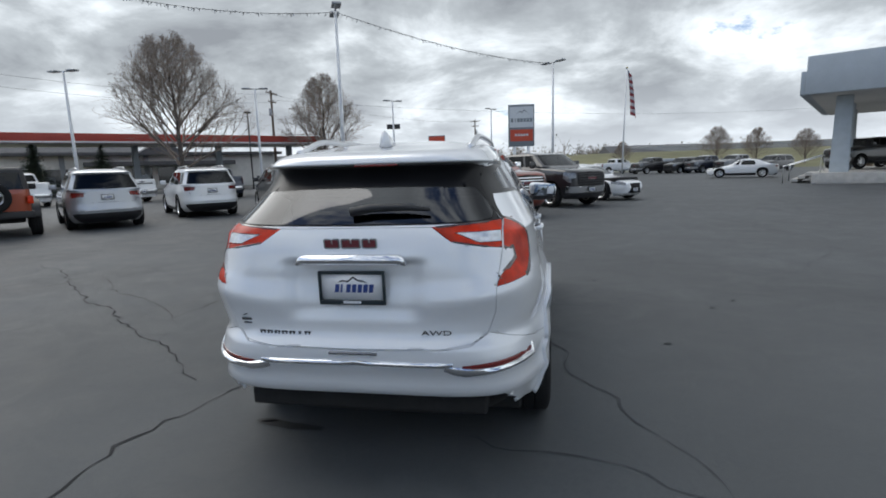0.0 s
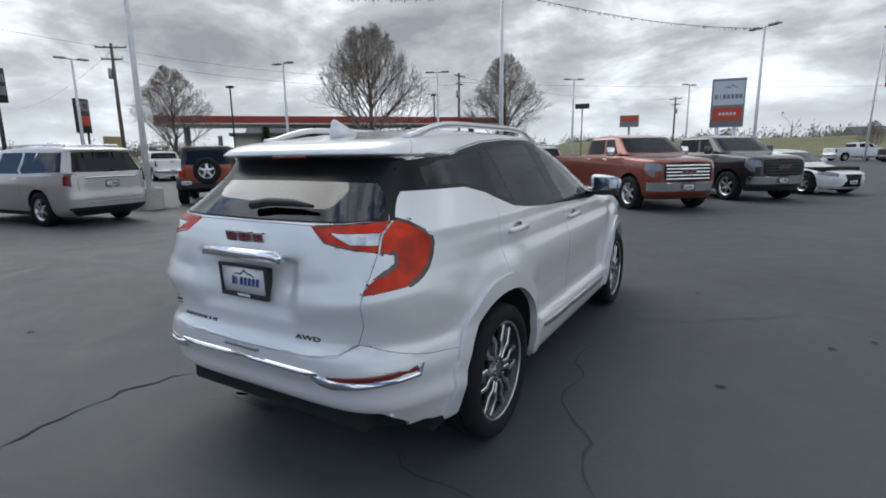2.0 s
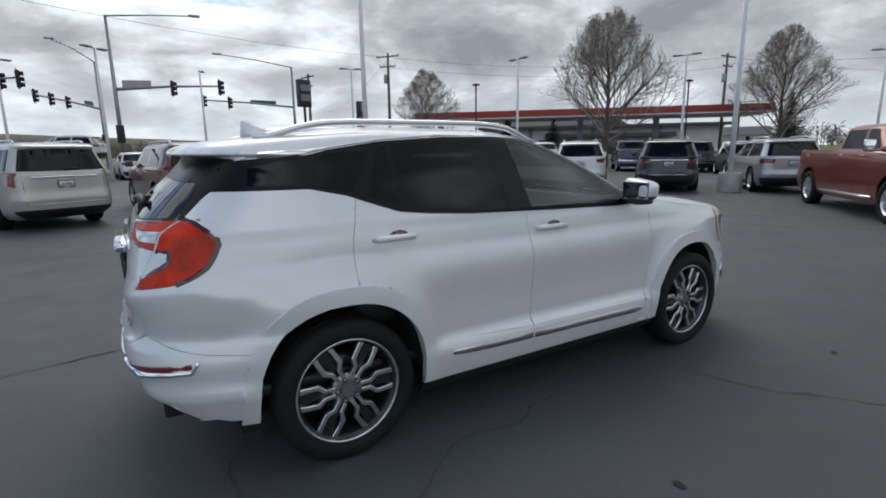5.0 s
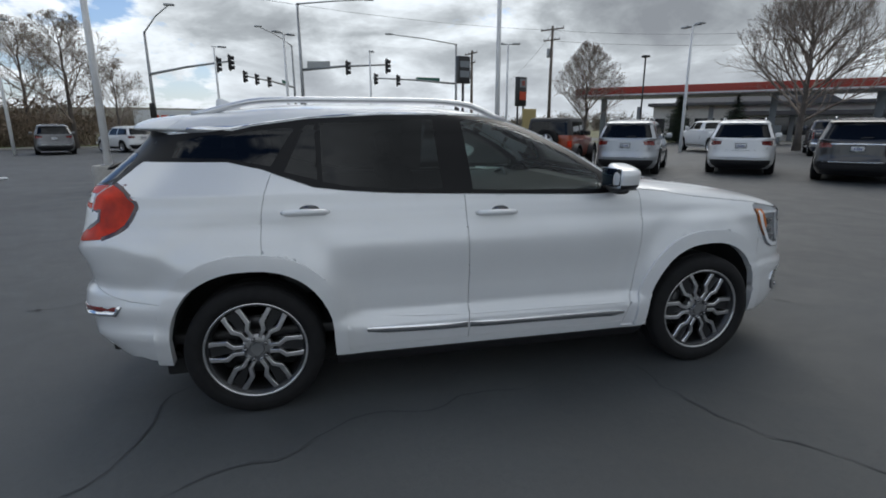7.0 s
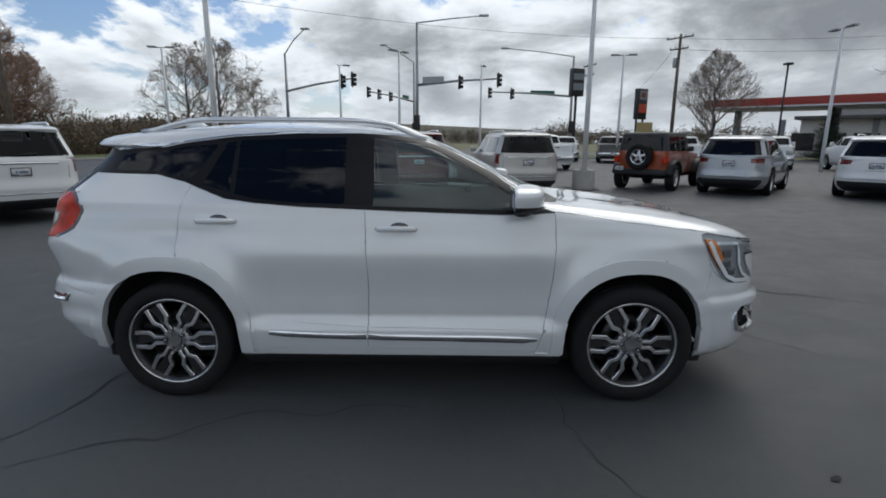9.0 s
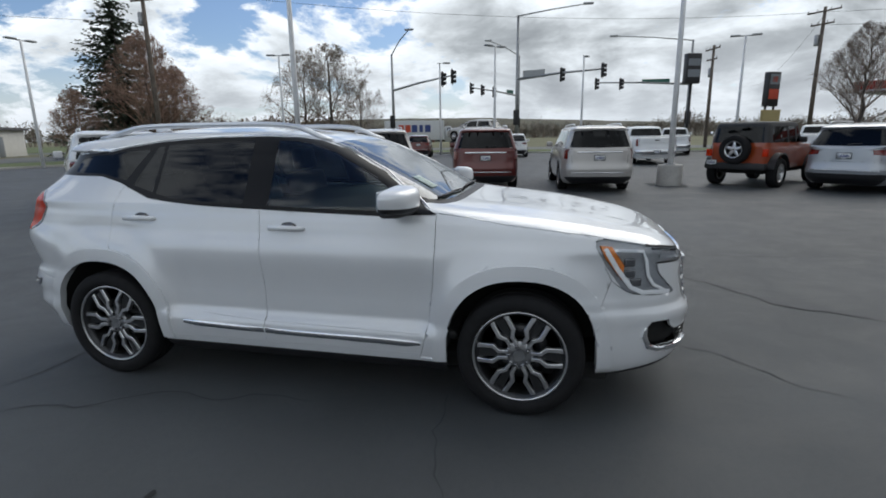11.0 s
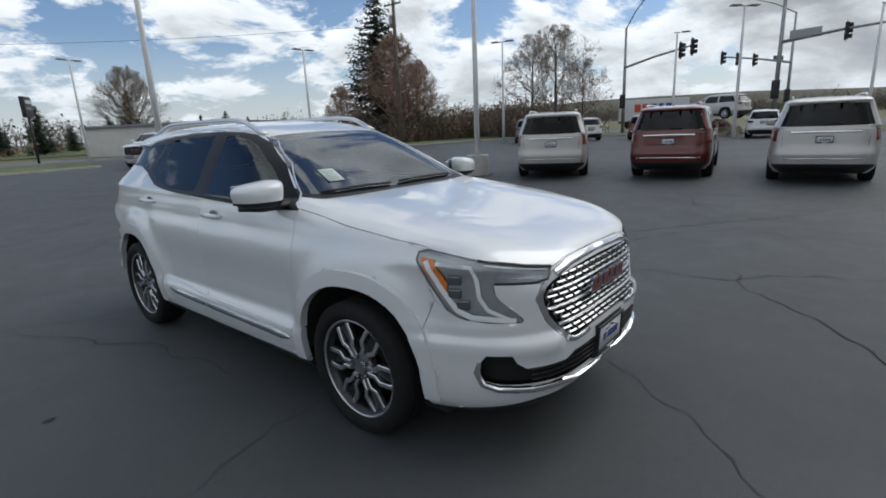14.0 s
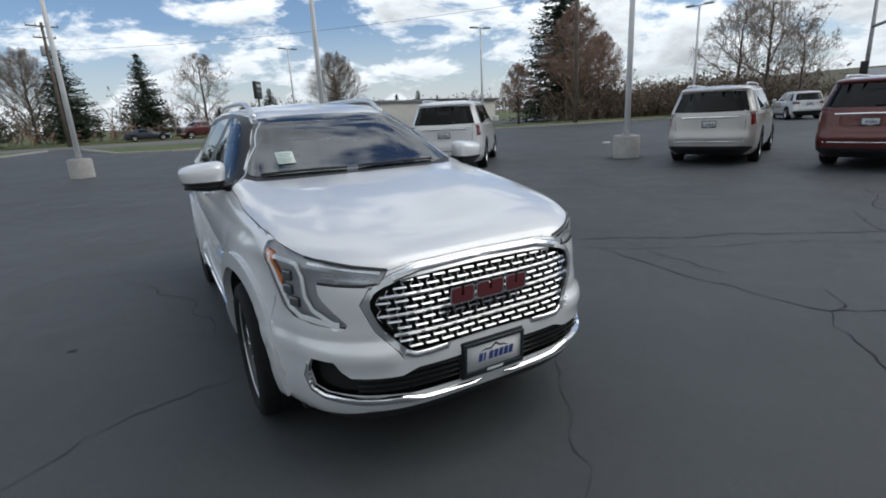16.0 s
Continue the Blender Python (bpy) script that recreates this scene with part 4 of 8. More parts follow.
    # wheel wells
    for yc in (1.365, -1.365):
        for sx in (1, -1):
            bm = bmesh.new()
            rows = []
            loop = [(a, z) for _, a, z in arch_loop(yc, 0.37, 0.418, 0.438, 0.24)][1:-1]
            for h in (0.915, 0.80, 0.55):
                rows.append([bm.verts.new((sx * (h if h < 0.9 else float(skin.point("s", a, z).x) - 0.004), a, z)) for a, z in loop])
            for q0, q1 in zip(rows, rows[1:]):
                for i in range(len(loop) - 1):
                    bm.faces.new((q0[i], q0[i + 1], q1[i + 1], q1[i]))
            bm.faces.new(rows[-1])
            part("wheel_well", bm, WELL, car)
    part("underbody", boxes(((0, 0, 0.25), (1.5, 3.7, 0.10)), ((0, -1.95, 0.36), (1.2, 0.4, 0.10)), bevel=0.02), WELL, car)
    # wheels
    for y in (1.365, -1.365):
        for x in (0.79, -0.79):
            make_wheel(car, y, x, 0.359, 0.235, 0.262)
    # roof rails
    roof_pts = skin.T.reshape(-1, 3)
    for sx in (1, -1):
        bm = bmesh.new()
        pts, rad = [], []
        for i in range(25):
            t = i / 24
            y = 0.13 - 1.77 * t
            rx = 0.488 + 0.012 * math.sin(math.pi * t)
            near = np.argsort((roof_pts[:, 0] - rx) ** 2 + (roof_pts[:, 1] - y) ** 2 + (roof_pts[:, 2] < 1.45))[:6]
            base = float(roof_pts[near, 2].mean())
            lift = 0.042 * ease(t / 0.14) * ease((1 - t) / 0.20)
            pts.append((sx * rx, y, base + lift + 0.002))
            rad.append(0.0175)
        tube(bm, pts, rad, 10)
        part("roof_rail", bm, SATIN, car)
    # antenna fin
    bm = bmesh.new()
    fin = [(-1.40, 1.60), (-1.49, 1.655), (-1.575, 1.690), (-1.60, 1.688), (-1.605, 1.59)]
    lo = [bm.verts.new((0.032 * (1 if z < 1.65 else 0.35), y, z)) for y, z in fin]
    hi = [bm.verts.new((-0.032 * (1 if z < 1.65 else 0.35), y, z)) for y, z in fin]
    bm.faces.new(lo), bm.faces.new(hi[::-1])
    for i in range(5):
        bm.faces.new((lo[i], hi[i], hi[(i + 1) % 5], lo[(i + 1) % 5]))
    bmesh.ops.recalc_face_normals(bm, faces=bm.faces[:])
    bmesh.ops.bevel(bm, geom=bm.edges[:], offset=0.008, segments=3, affect="EDGES")
    part("antenna_fin", bm, PEARL, car)
    # door handles
    for sx in (1, -1):
        for y, z in ((-0.03, 1.046), (-1.07, 1.083)):
            px = skin.point("s", y, z).x
            bm = bmesh.new()
            pts = [(px - 0.004, y - 0.118, z), (px + 0.024, y - 0.098, z + 0.002), (px + 0.032, y, z + 0.004), (px + 0.026, y + 0.098, z + 0.002), (px - 0.004, y + 0.118, z)]
            tube(bm, pts, [0.010, 0.016, 0.0175, 0.016, 0.010], 10)
            for v in bm.verts:
                v.co.x = px + (v.co.x - px) * 0.9
            h = part("door_handle", bm if sx > 0 else mirrored(bm), PEARL, objs["front_door" if y > -0.5 else "rear_door", sx < 0])
            bm = bmesh.new()
            lathe(bm, [(0.0005, 0.0), (0.03, 0.003), (0.042, 0.010)], 20, "x", Matrix.Translation((px - 0.0075, y + 0.02, z + 0.012)) @ Matrix.Diagonal((1, 1.25, 0.62, 1)))
            part("handle_cup", bm if sx > 0 else mirrored(bm), BADGEGREY, h)
            ribbon(skin, [("s", y - 0.1, z - 0.006), ("s", y, z - 0.004), ("s", y + 0.1, z - 0.006)], 0.006, 0.036, "handle_strip", CHROME, h, sx < 0)
    # bright mouldings
    for k in (False, True):
        ribbon(skin, along("s", [(0.80, 0.398), (0.55, 0.405), (-0.195, 0.412)]), [0.018] + [0.044] * 5 + [0.04] * 20, 0.014, "door_moulding", CHROME, objs["front_door", k], k)
        ribbon(skin, along("s", [(-0.206, 0.412), (-0.5, 0.420), (-0.78, 0.431)]), [0.04] * 6 + [0.026] * 20, 0.014, "door_moulding", CHROME, objs["rear_door", k], k)
        ribbon(skin, along("s", [(-0.262, 1.590), (-0.653, 1.587), (-1.027, 1.566), (-1.315, 1.527), (-1.42, 1.506), (-1.57, 1.500), (-1.72, 1.484)]), 0.012, 0.006, "window_moulding", CHROME, car, k)
        ribbon(skin, along("s", [(-1.28, 1.534), (-1.42, 1.510), (-1.70, 1.490)]), [0.006, 0.02, 0.034, 0.034, 0.03, 0.02, 0.008, 0.008], 0.007, "quarter_moulding", CHROME, car, k)
        ribbon(skin, along("s", [(0.84, 1.168), (0.69, 1.262), (0.53, 1.370), (0.255, 1.508), (0.08, 1.560), (-0.05, 1.580), (-0.262, 1.590)]), 0.009, 0.005, "window_moulding", SATIN, car, k)
        ribbon(skin, along("s", [(0.80, 0.462), (0.3, 0.468), (-0.19, 0.472)]), 0.010, 0.004, "door_crease", PEARL, objs["front_door", k], k)
        ribbon(skin, along("s", [(-0.205, 0.473), (-0.5, 0.485), (-0.70, 0.498)]), 0.010, 0.004, "door_crease", PEARL, objs["rear_door", k], k)
    # tailgate fittings
    bm = bmesh.new()
    prism(bm, [(-0.265, 1.052), (-0.235, 1.098), (0.235, 1.098), (0.265, 1.052), (0.225, 1.056), (-0.225, 1.056)], -2.266, -2.195)
    bmesh.ops.bevel(bm, geom=bm.edges[:], offset=0.006, segments=2, affect="EDGES")
    part("handle_bar", bm, CHROME, objs["tailgate"])
    plate(car, -2.236, 0.948, tilt=2, name="rear_plate")
    part("plate_bracket", boxes(((0, -2.215, 0.948), (0.29, 0.04, 0.13)), bevel=0.005), BLACK, car)
    block_badge(objs["tailgate"], Matrix.Translation((-0.005, skin.point("r", 0.001, 1.125).y + 0.006, 1.148)) @ Matrix.Rotation(radians(8), 4, "X"), 0.26, 0.048, 0.014)
    for i in range(7):
        ww = 0.012 if i == 5 else 0.030
        nx = -0.460 + i * 0.0385
        ny = skin.point("r", abs(nx), 0.730).y
        bm = boxes(((nx, ny, 0.735), (ww, 0.010, 0.006)), ((nx - ww * 0.3, ny, 0.7285), (ww * 0.25, 0.010, 0.012)), ((nx + ww * 0.3, ny, 0.7285), (ww * 0.22, 0.010, 0.012)))
        part("name_bar", bm, BADGEGREY, objs["tailgate"], smooth=False)
    cu = bpy.data.curves.new("awd", "FONT")
    cu.body, cu.size, cu.extrude = "AWD", 0.030, 0.003
    cu.align_x = "CENTER"
    tob = new("awd_letters", cu)
    me = bpy.data.meshes.new_from_object(tob.evaluated_get(bpy.context.evaluated_depsgraph_get()))
    bpy.data.objects.remove(tob)
    me.materials.append(BADGEGREY)
    tob = new("awd_letters", me)
    tob.parent = objs["tailgate"]
    nr = skin.normal("r", 0.385, 0.742)
    tob.matrix_local = Matrix.Translation(skin.point("r", 0.385, 0.732, 0.004)) @ Matrix.Rotation(math.atan2(nr.x, -nr.y), 4, "Z") @ Matrix.Rotation(radians(90), 4, "X") @ Matrix.Diagonal((1.9, 1, 1, 1))
    dy = skin.point("r", 0.545, 0.785).y
    bm = bmesh.new()
    prism(bm, [(-0.575, 0.80), (-0.545, 0.815), (-0.515, 0.80), (-0.545, 0.806)], dy - 0.004, dy + 0.004)
    box(bm, (-0.545, dy, 0.785), (0.06, 0.012, 0.012))
    box(bm, (-0.545, dy, 0.767), (0.04, 0.012, 0.006))
    part("dealer_decal", bm, BADGEGREY, objs["tailgate"], smooth=False)
    # rear wiper
    bm = bmesh.new()
    pts = [skin.point("r", 0.0, 1.262, 0.03), skin.point("r", 0.10, 1.276, 0.034), skin.point("r", 0.25, 1.277, 0.034), skin.point("r", 0.37, 1.268, 0.028)]
    tube(bm, [(-p.x * 0 + p.x - 0.02, p.y, p.z) for p in pts], [0.022, 0.020, 0.016, 0.007], 8)
    part("wiper_cover", bm, BLACK, car)
    # dark cells inside the tail lamps
    for k in (False, True):
        tl = objs["tail_lamp", k]
        ribbon(skin, along("s", [(-1.985, 1.234), (-1.952, 1.220), (-1.908, 1.182), (-1.876, 1.150), (-1.872, 1.130), (-1.898, 1.078), (-1.928, 1.037), (-1.977, 1.005), (-2.045, 0.978)], 0.03) + [("r", 0.69, 0.959)], 0.024, 0.002, "lamp_edge", LAMPDARK, tl, k)
        ribbon(skin, along("r", [(0.686, 1.110), (0.724, 1.107), (0.734, 1.062), (0.707, 1.028), (0.668, 0.985)], 0.03), 0.024, 0.002, "lamp_edge", LAMPDARK, tl, k)
        ribbon(skin, along("r", [(0.685, 1.230), (0.715, 1.232)], 0.02), 0.010, 0.002, "lamp_edge", DARKRED, tl, k)
        ribbon(skin, along("r", [(0.385, 1.212), (0.53, 1.221), (0.672, 1.230)], 0.05), 0.012, 0.003, "lamp_edge", LAMPDARK, objs["tail_lamp_inner", k], k)
        ribbon(skin, along("r", [(0.46, 1.148), (0.60, 1.124), (0.675, 1.114)], 0.05), 0.010, 0.003, "lamp_edge", LAMPDARK, objs["tail_lamp_inner", k], k)
    # spoiler lamp and bumper trim
    part("brake_lamp", boxes(((0.06, skin.point("r", 0.06, 1.503).y, 1.496), (0.22, 0.012, 0.012)), bevel=0.003), DARKRED, car)
    for k in (False, True):
        # the reflector strip sits in a bright frame at each end of the bar
        ribbon(skin, along("r", [(0.50, 0.588), (0.62, 0.596), (0.74, 0.606)], 0.05) + [("s", -2.03, 0.614)], 0.026, 0.006, "reflector", DARKRED, objs["rear_bumper"], k)
        ribbon(skin, along("r", [(0.42, 0.586), (0.52, 0.566), (0.64, 0.571), (0.76, 0.585)], 0.05) + [("s", -2.03, 0.59), ("s", -2.005, 0.632)], [0.03, 0.045, 0.05, 0.04, 0.03, 0.026, 0.024, 0.024, 0.024, 0.024, 0.022, 0.02], 0.018, "bumper_trim", CHROME, objs["rear_bumper"], k)
    ribbon(skin, along("r", [(0.46, 0.604), (0.0, 0.606)], 0.06), 0.024, 0.014, "bumper_trim", CHROME, objs["rear_bumper"])
    ribbon(skin, along("r", [(0.46, 0.604), (0.0, 0.606)], 0.06), 0.024, 0.014, "bumper_trim", CHROME, objs["rear_bumper"], True)
    part("step_pad", boxes(((0, skin.point("r", 0.001, 0.652).y, 0.652), (0.23, 0.02, 0.012)), bevel=0.004), BADGEGREY, objs["rear_bumper"])
    # headlights: a dark bowl with bright elements behind the lens
    for k in (False, True):
        hl = part("headlight", panel_mesh(*P["headlight"], mirror=k, depth=0.02, out=-0.012), mat("lamp_bowl", (0.60, 0.61, 0.63), 0.2, 0.25, vary=0.08, scale=30), car)
        lens = part("lens", panel_mesh(*P["headlight"], mirror=k, depth=0.0), glass_mat("lamp_glass", (0.93, 0.95, 0.97), 0.92), hl)
        lens.visible_shadow = False
        for nm, pts, ww, m in (("light_bar", along("f", [(0.50, 0.890), (0.60, 0.905), (0.67, 0.915)], 0.05), 0.022, CLEARLENS), ("light_bar", along("f", [(0.46, 0.915), (0.58, 0.938), (0.70, 0.962)], 0.05), 0.012, CHROME),
                               ("light_guide", along("f", [(0.792, 0.965), (0.735, 0.955), (0.722, 0.90), (0.722, 0.82), (0.705, 0.765), (0.655, 0.722)], 0.03), 0.020, LAMPWHITE),
                               ("light_guide", along("s", [(1.80, 0.975), (1.87, 0.86), (1.945, 0.760)], 0.03) + along("f", [(0.74, 0.728), (0.63, 0.712)], 0.03), 0.028, LAMPWHITE),
                               ("lamp_edge", along("f", [(0.43, 0.925), (0.56, 0.950), (0.70, 0.983)], 0.05), 0.012, BLACK), ("lamp_edge", along("f", [(0.48, 0.877), (0.53, 0.873), (0.68, 0.881)], 0.05), 0.010, BLACK)):
            ribbon(skin, pts, ww, -0.002 if nm == "light_bar" else 0.003, nm, m, hl, k)
        for z, px in ((0.895, 0.765), (0.835, 0.768), (0.785, 0.755)):
            p = skin.point("f", px, z, -0.006)
            n = skin.normal("f", px, z)
            bm = bmesh.new()
            box(bm, (0, 0, 0), (0.062, 0.018, 0.044), bevel=0.008)
            bmesh.ops.transform(bm, matrix=Matrix.Translation(p) @ Matrix.Rotation(math.atan2(-n.x, n.y), 4, "Z"), verts=bm.verts[:])
            part("projector", bm if not k else mirrored(bm), mat("projector_glass", (0.10, 0.105, 0.115), 0.06, 0.3, coat=1.0, vary=0.1, scale=40), hl)
    # grille: bright bars over a dark mesh of hexagons
    part("grille_backing", panel_mesh(*P["grille"], both=True, depth=0, out=-0.05), WELL, car)
    lp = outline(skin, dict(R)["grille"])
    inb = lambda x, z: bool(inside([(p[0], p[1]) for p in lp], np.array([skin.find("f", x, z)[0] * SU]), np.array([skin.find("f", x, z)[1] * SV]))[0])
    gr = new("grille")
    gr.parent = car
    gr["label"] = "chrome mesh grille of staggered bars"
    rows = 11
    for i in range(rows):
        z = 0.607 + i * 0.027
        for k in range(-8, 9):
            x0 = k * 0.072 + (0.036 if i % 2 else 0.0)
            a, b = x0 - 0.027, x0 + 0.027
            if not (inb(abs(a), z) and inb(abs(b), z)):
                continue
            bm = bmesh.new()
            pr = [skin.point("f", max(abs(q), 0.001), z, -0.008) for q in (a, x0, b)]
            for p, q in zip(pr, (a, x0, b)):
                p.x = q
            L = [p + Vector((0, dy, dz)) for p in pr for dy, dz in ((0, -0.0058), (0.007, 0), (0, 0.0058), (-0.02, 0))]
            vs = [bm.verts.new(p) for p in L]
            for m in (0, 4):
                for j in range(4):
                    bm.faces.new((vs[m + j], vs[m + (j + 1) % 4], vs[m + 4 + (j + 1) % 4], vs[m + 4 + j]))
            bm.faces.new(vs[:4]), bm.faces.new(vs[8:])
            bmesh.ops.recalc_face_normals(bm, faces=bm.faces[:])
            part("grille_bar", bm, GRILLE, gr, smooth=False)
    bm = bmesh.new()
    for i in range(rows - 1):
        z0, z1 = 0.607 + i * 0.027, 0.607 + (i + 1) * 0.027
        for k in range(-8, 9):
            x0 = k * 0.072 + (0.036 if i % 2 else 0.0)
            for sgn in (1, -1):
                a, b = x0 + sgn * 0.027, x0 + sgn * 0.010
                if inb(abs(a), z0) and inb(abs(b), z1):
                    p, q = skin.point("f", max(abs(a), 0.001), z0, -0.016), skin.point("f", max(abs(b), 0.001), z1, -0.016)
                    p.x, q.x = a, b
                    tube(bm, [p, q], 0.0045, 5)
    part("grille_mesh", bm, BADGEGREY, gr)
    for z in (0.661, 0.742, 0.82):
        xs = [q for q in np.linspace(-0.52, 0.52, 27) if inb(abs(q), z)]
        bm = bmesh.new()
        pts = []
        for q in xs:
            p = skin.point("f", max(abs(q), 0.001), z, -0.012)
            p.x = q
            pts.append(p)
        tube(bm, pts, 0.009, 6)
        part("grille_crossbar", bm, SATIN, gr)
    for k in (False, True):
        ribbon(skin, along("f", [(0.0, 0.921), (0.30, 0.913), (0.42, 0.890)], 0.05), 0.036, 0.014, "grille_crown", CHROME, car, k)
        ribbon(skin, along("f", [(0.225, 0.578), (0.37, 0.574), (0.41, 0.590)], 0.05), 0.026, 0.014, "grille_lip", CHROME, car, k)
        ribbon(skin, along("f", [(0.06, 0.366), (0.35, 0.374), (0.46, 0.386), (0.60, 0.390), (0.70, 0.398), (0.735, 0.42), (0.748, 0.48), (0.744, 0.53)], 0.04), [0.016] * 8 + [0.034] * 9 + [0.02] * 20, 0.016, "bumper_trim", CHROME, objs["front_bumper"], k)
    block_badge(gr, Matrix.Translation((0.0, 2.305, 0.785)) @ Matrix.Rotation(math.pi, 4, "Z") @ Matrix.Rotation(radians(6), 4, "X"), 0.40, 0.082, 0.018)
    plate(car, 2.335, 0.482, tilt=3, rear=False, name="front_plate")
    part("plate_bracket", boxes(((0, 2.318, 0.48), (0.33, 0.03, 0.175)), bevel=0.005), BLACK, car)
    lg = part("lower_grille", panel_mesh(*P["lower_grille"], both=True, depth=0, out=-0.05), WELL, car)
    for z in (0.435, 0.458, 0.481, 0.504):
        for k in (False, True):
            ribbon(skin, along("f", [(0.17, z), (0.45, z), (0.60, z + 0.002)], 0.07), 0.010, -0.012, "lower_slat", BLACK, lg, k)
    # mirrors
    for sx in (1, -1):
        bm = bmesh.new()
        bmesh.ops.create_uvsphere(bm, u_segments=24, v_segments=14, radius=1.0)
        for v in bm.verts:
            x, y, z = v.co
            sq = lambda q, e: math.copysign(abs(q) ** e, q)
            X, Z = sq(x, 0.55), sq(z, 0.55)
            Y = sq(y, 0.6) if y > 0 else 0.25 * y
            v.co = Vector((0.925 + 0.125 * X * (1.0 + 0.10 * Z), 0.665 + (0.135 if y > 0 else 0.16) * Y * (1 - 0.25 * abs(X) ** 3) - 0.03 * X, 1.228 + 0.072 * Z * (1 - 0.16 * X) - 0.006 * X))
        low = bm.copy()
        bmesh.ops.delete(bm, geom=[q for q in bm.faces if q.calc_center_median().z < 1.198], context="FACES")
        bmesh.ops.delete(low, geom=[q for q in low.faces if q.calc_center_median().z >= 1.198], context="FACES")
        cap = part("mirror_cap", bm if sx > 0 else mirrored(bm), PEARL, car)
        part("mirror_housing", low if sx > 0 else mirrored(low), BLACK, cap)
        bm = bmesh.new()
        tube(bm, [(0.76, 0.73, 1.160), (0.83, 0.71, 1.156), (0.915, 0.685, 1.156), (1.025, 0.65, 1.166)], [0.055, 0.045, 0.05, 0.03], 12)
        for v in bm.verts:
            v.co.z = 1.160 + (v.co.z - 1.160) * 0.55
        part("mirror_arm", bm if sx > 0 else mirrored(bm), BLACK, cap)
        bm = bmesh.new()
        box(bm, (0.94, 0.620, 1.232), (0.20, 0.006, 0.108), bevel=0.003)
        part("mirror_glass", bm if sx > 0 else mirrored(bm), mat("mirror", (0.30, 0.33, 0.37), 0.02, 1.0, vary=0), cap)
    # wipers and window card
    for x0, x1 in ((0.10, 0.62), (-0.52, 0.02)):
        bm = bmesh.new()
        pts = []
        for i in range(6):
            x = x0 + (x1 - x0) * i / 5
            p = skin.point("f", max(abs(x), 0.001), 1.204 + 0.006 * math.sin(i * 0.6), 0.012)
            p.x = x
            pts.append(p)
        tube(bm, pts, 0.008, 6)
        part("wiper", bm, BLACK, car)
    p = skin.point("f", 0.44, 1.29, 0.004)
    n = skin.normal("f", 0.44, 1.30)
    card = part("window_card", boxes(((0, 0, 0), (0.11, 0.14, 0.002))), mat("paper_card", (0.66, 0.76, 0.71), 0.7, vary=0.08, scale=40), car, "pale green printed window card")
    card.matrix_local = Matrix.Translation(p) @ n.to_track_quat("Z", "Y").to_matrix().to_4x4()
    for i in range(6):
        bar = part("print_bar", boxes(((0, 0.045 - i * 0.018, 0.002), (0.085 - 0.01 * (i % 3), 0.005, 0.001))), mat("print_grey", (0.25, 0.33, 0.30), 0.7, vary=0), card, smooth=False)
    # cabin
    bm = bmesh.new()
    box(bm, (0, -0.45, 0.42), (1.60, 2.9, 0.06), bevel=0.02)
    part("cabin_floor", bm, BLACK, car)
    bm = bmesh.new()
    prism(bm, [(0.45, 0.75), (0.50, 1.06), (0.62, 1.13), (0.86, 1.165), (0.95, 1.10), (0.95, 0.6)], -0.72, 0.72, "yz")
    bmesh.ops.bevel(bm, geom=bm.edges[:], offset=0.02, segments=2, affect="EDGES")
    part("dashboard", bm, BLACK, car)
    bm = bmesh.new()
    m = Matrix.Translation((-0.38, 0.36, 1.02)) @ Matrix.Rotation(radians(65), 4, "X")
    ring = [m @ Vector((0.185 * math.cos(a), 0.185 * math.sin(a), 0)) for a in np.linspace(0, 2 * math.pi, 29)]
    tube(bm, ring, 0.016, 8)
    box(bm, (0, 0, 0), (0.34, 0.07, 0.03), m, bevel=0.01)
    part("steering_wheel", bm, BLACK, car)
    for x, y, w in ((0.38, -0.25, 0.50), (-0.38, -0.25, 0.50), (0.42, -1.10, 0.52), (-0.42, -1.10, 0.52), (0.0, -1.10, 0.30)):
        st = new("seat")
        st.parent = car
        st.matrix_local = Matrix.Translation((x, y, 0))
        bm = bmesh.new()
        box(bm, (0, 0.12, 0.66), (w, 0.52, 0.16), bevel=0.05)
        part("cushion", bm, SEAT, st)
        bm = bmesh.new()
        box(bm, (0, 0, 0.33), (w, 0.13, 0.62), Matrix.Translation((0, -0.14, 0.68)) @ Matrix.Rotation(radians(14), 4, "X"), bevel=0.05)
        part("seat_back", bm, SEAT, st)
        bm = bmesh.new()
        box(bm, (0, -0.02, 0.74), (0.26, 0.09, 0.17), Matrix.Translation((0, -0.14, 0.68)) @ Matrix.Rotation(radians(10), 4, "X"), bevel=0.035)
        part("headrest", bm, SEAT, st)
    for n in ("windscreen", "rear_window"):
        objs[n].visible_shadow = False
    return car, skin


hero, hero_skin = build_hero()


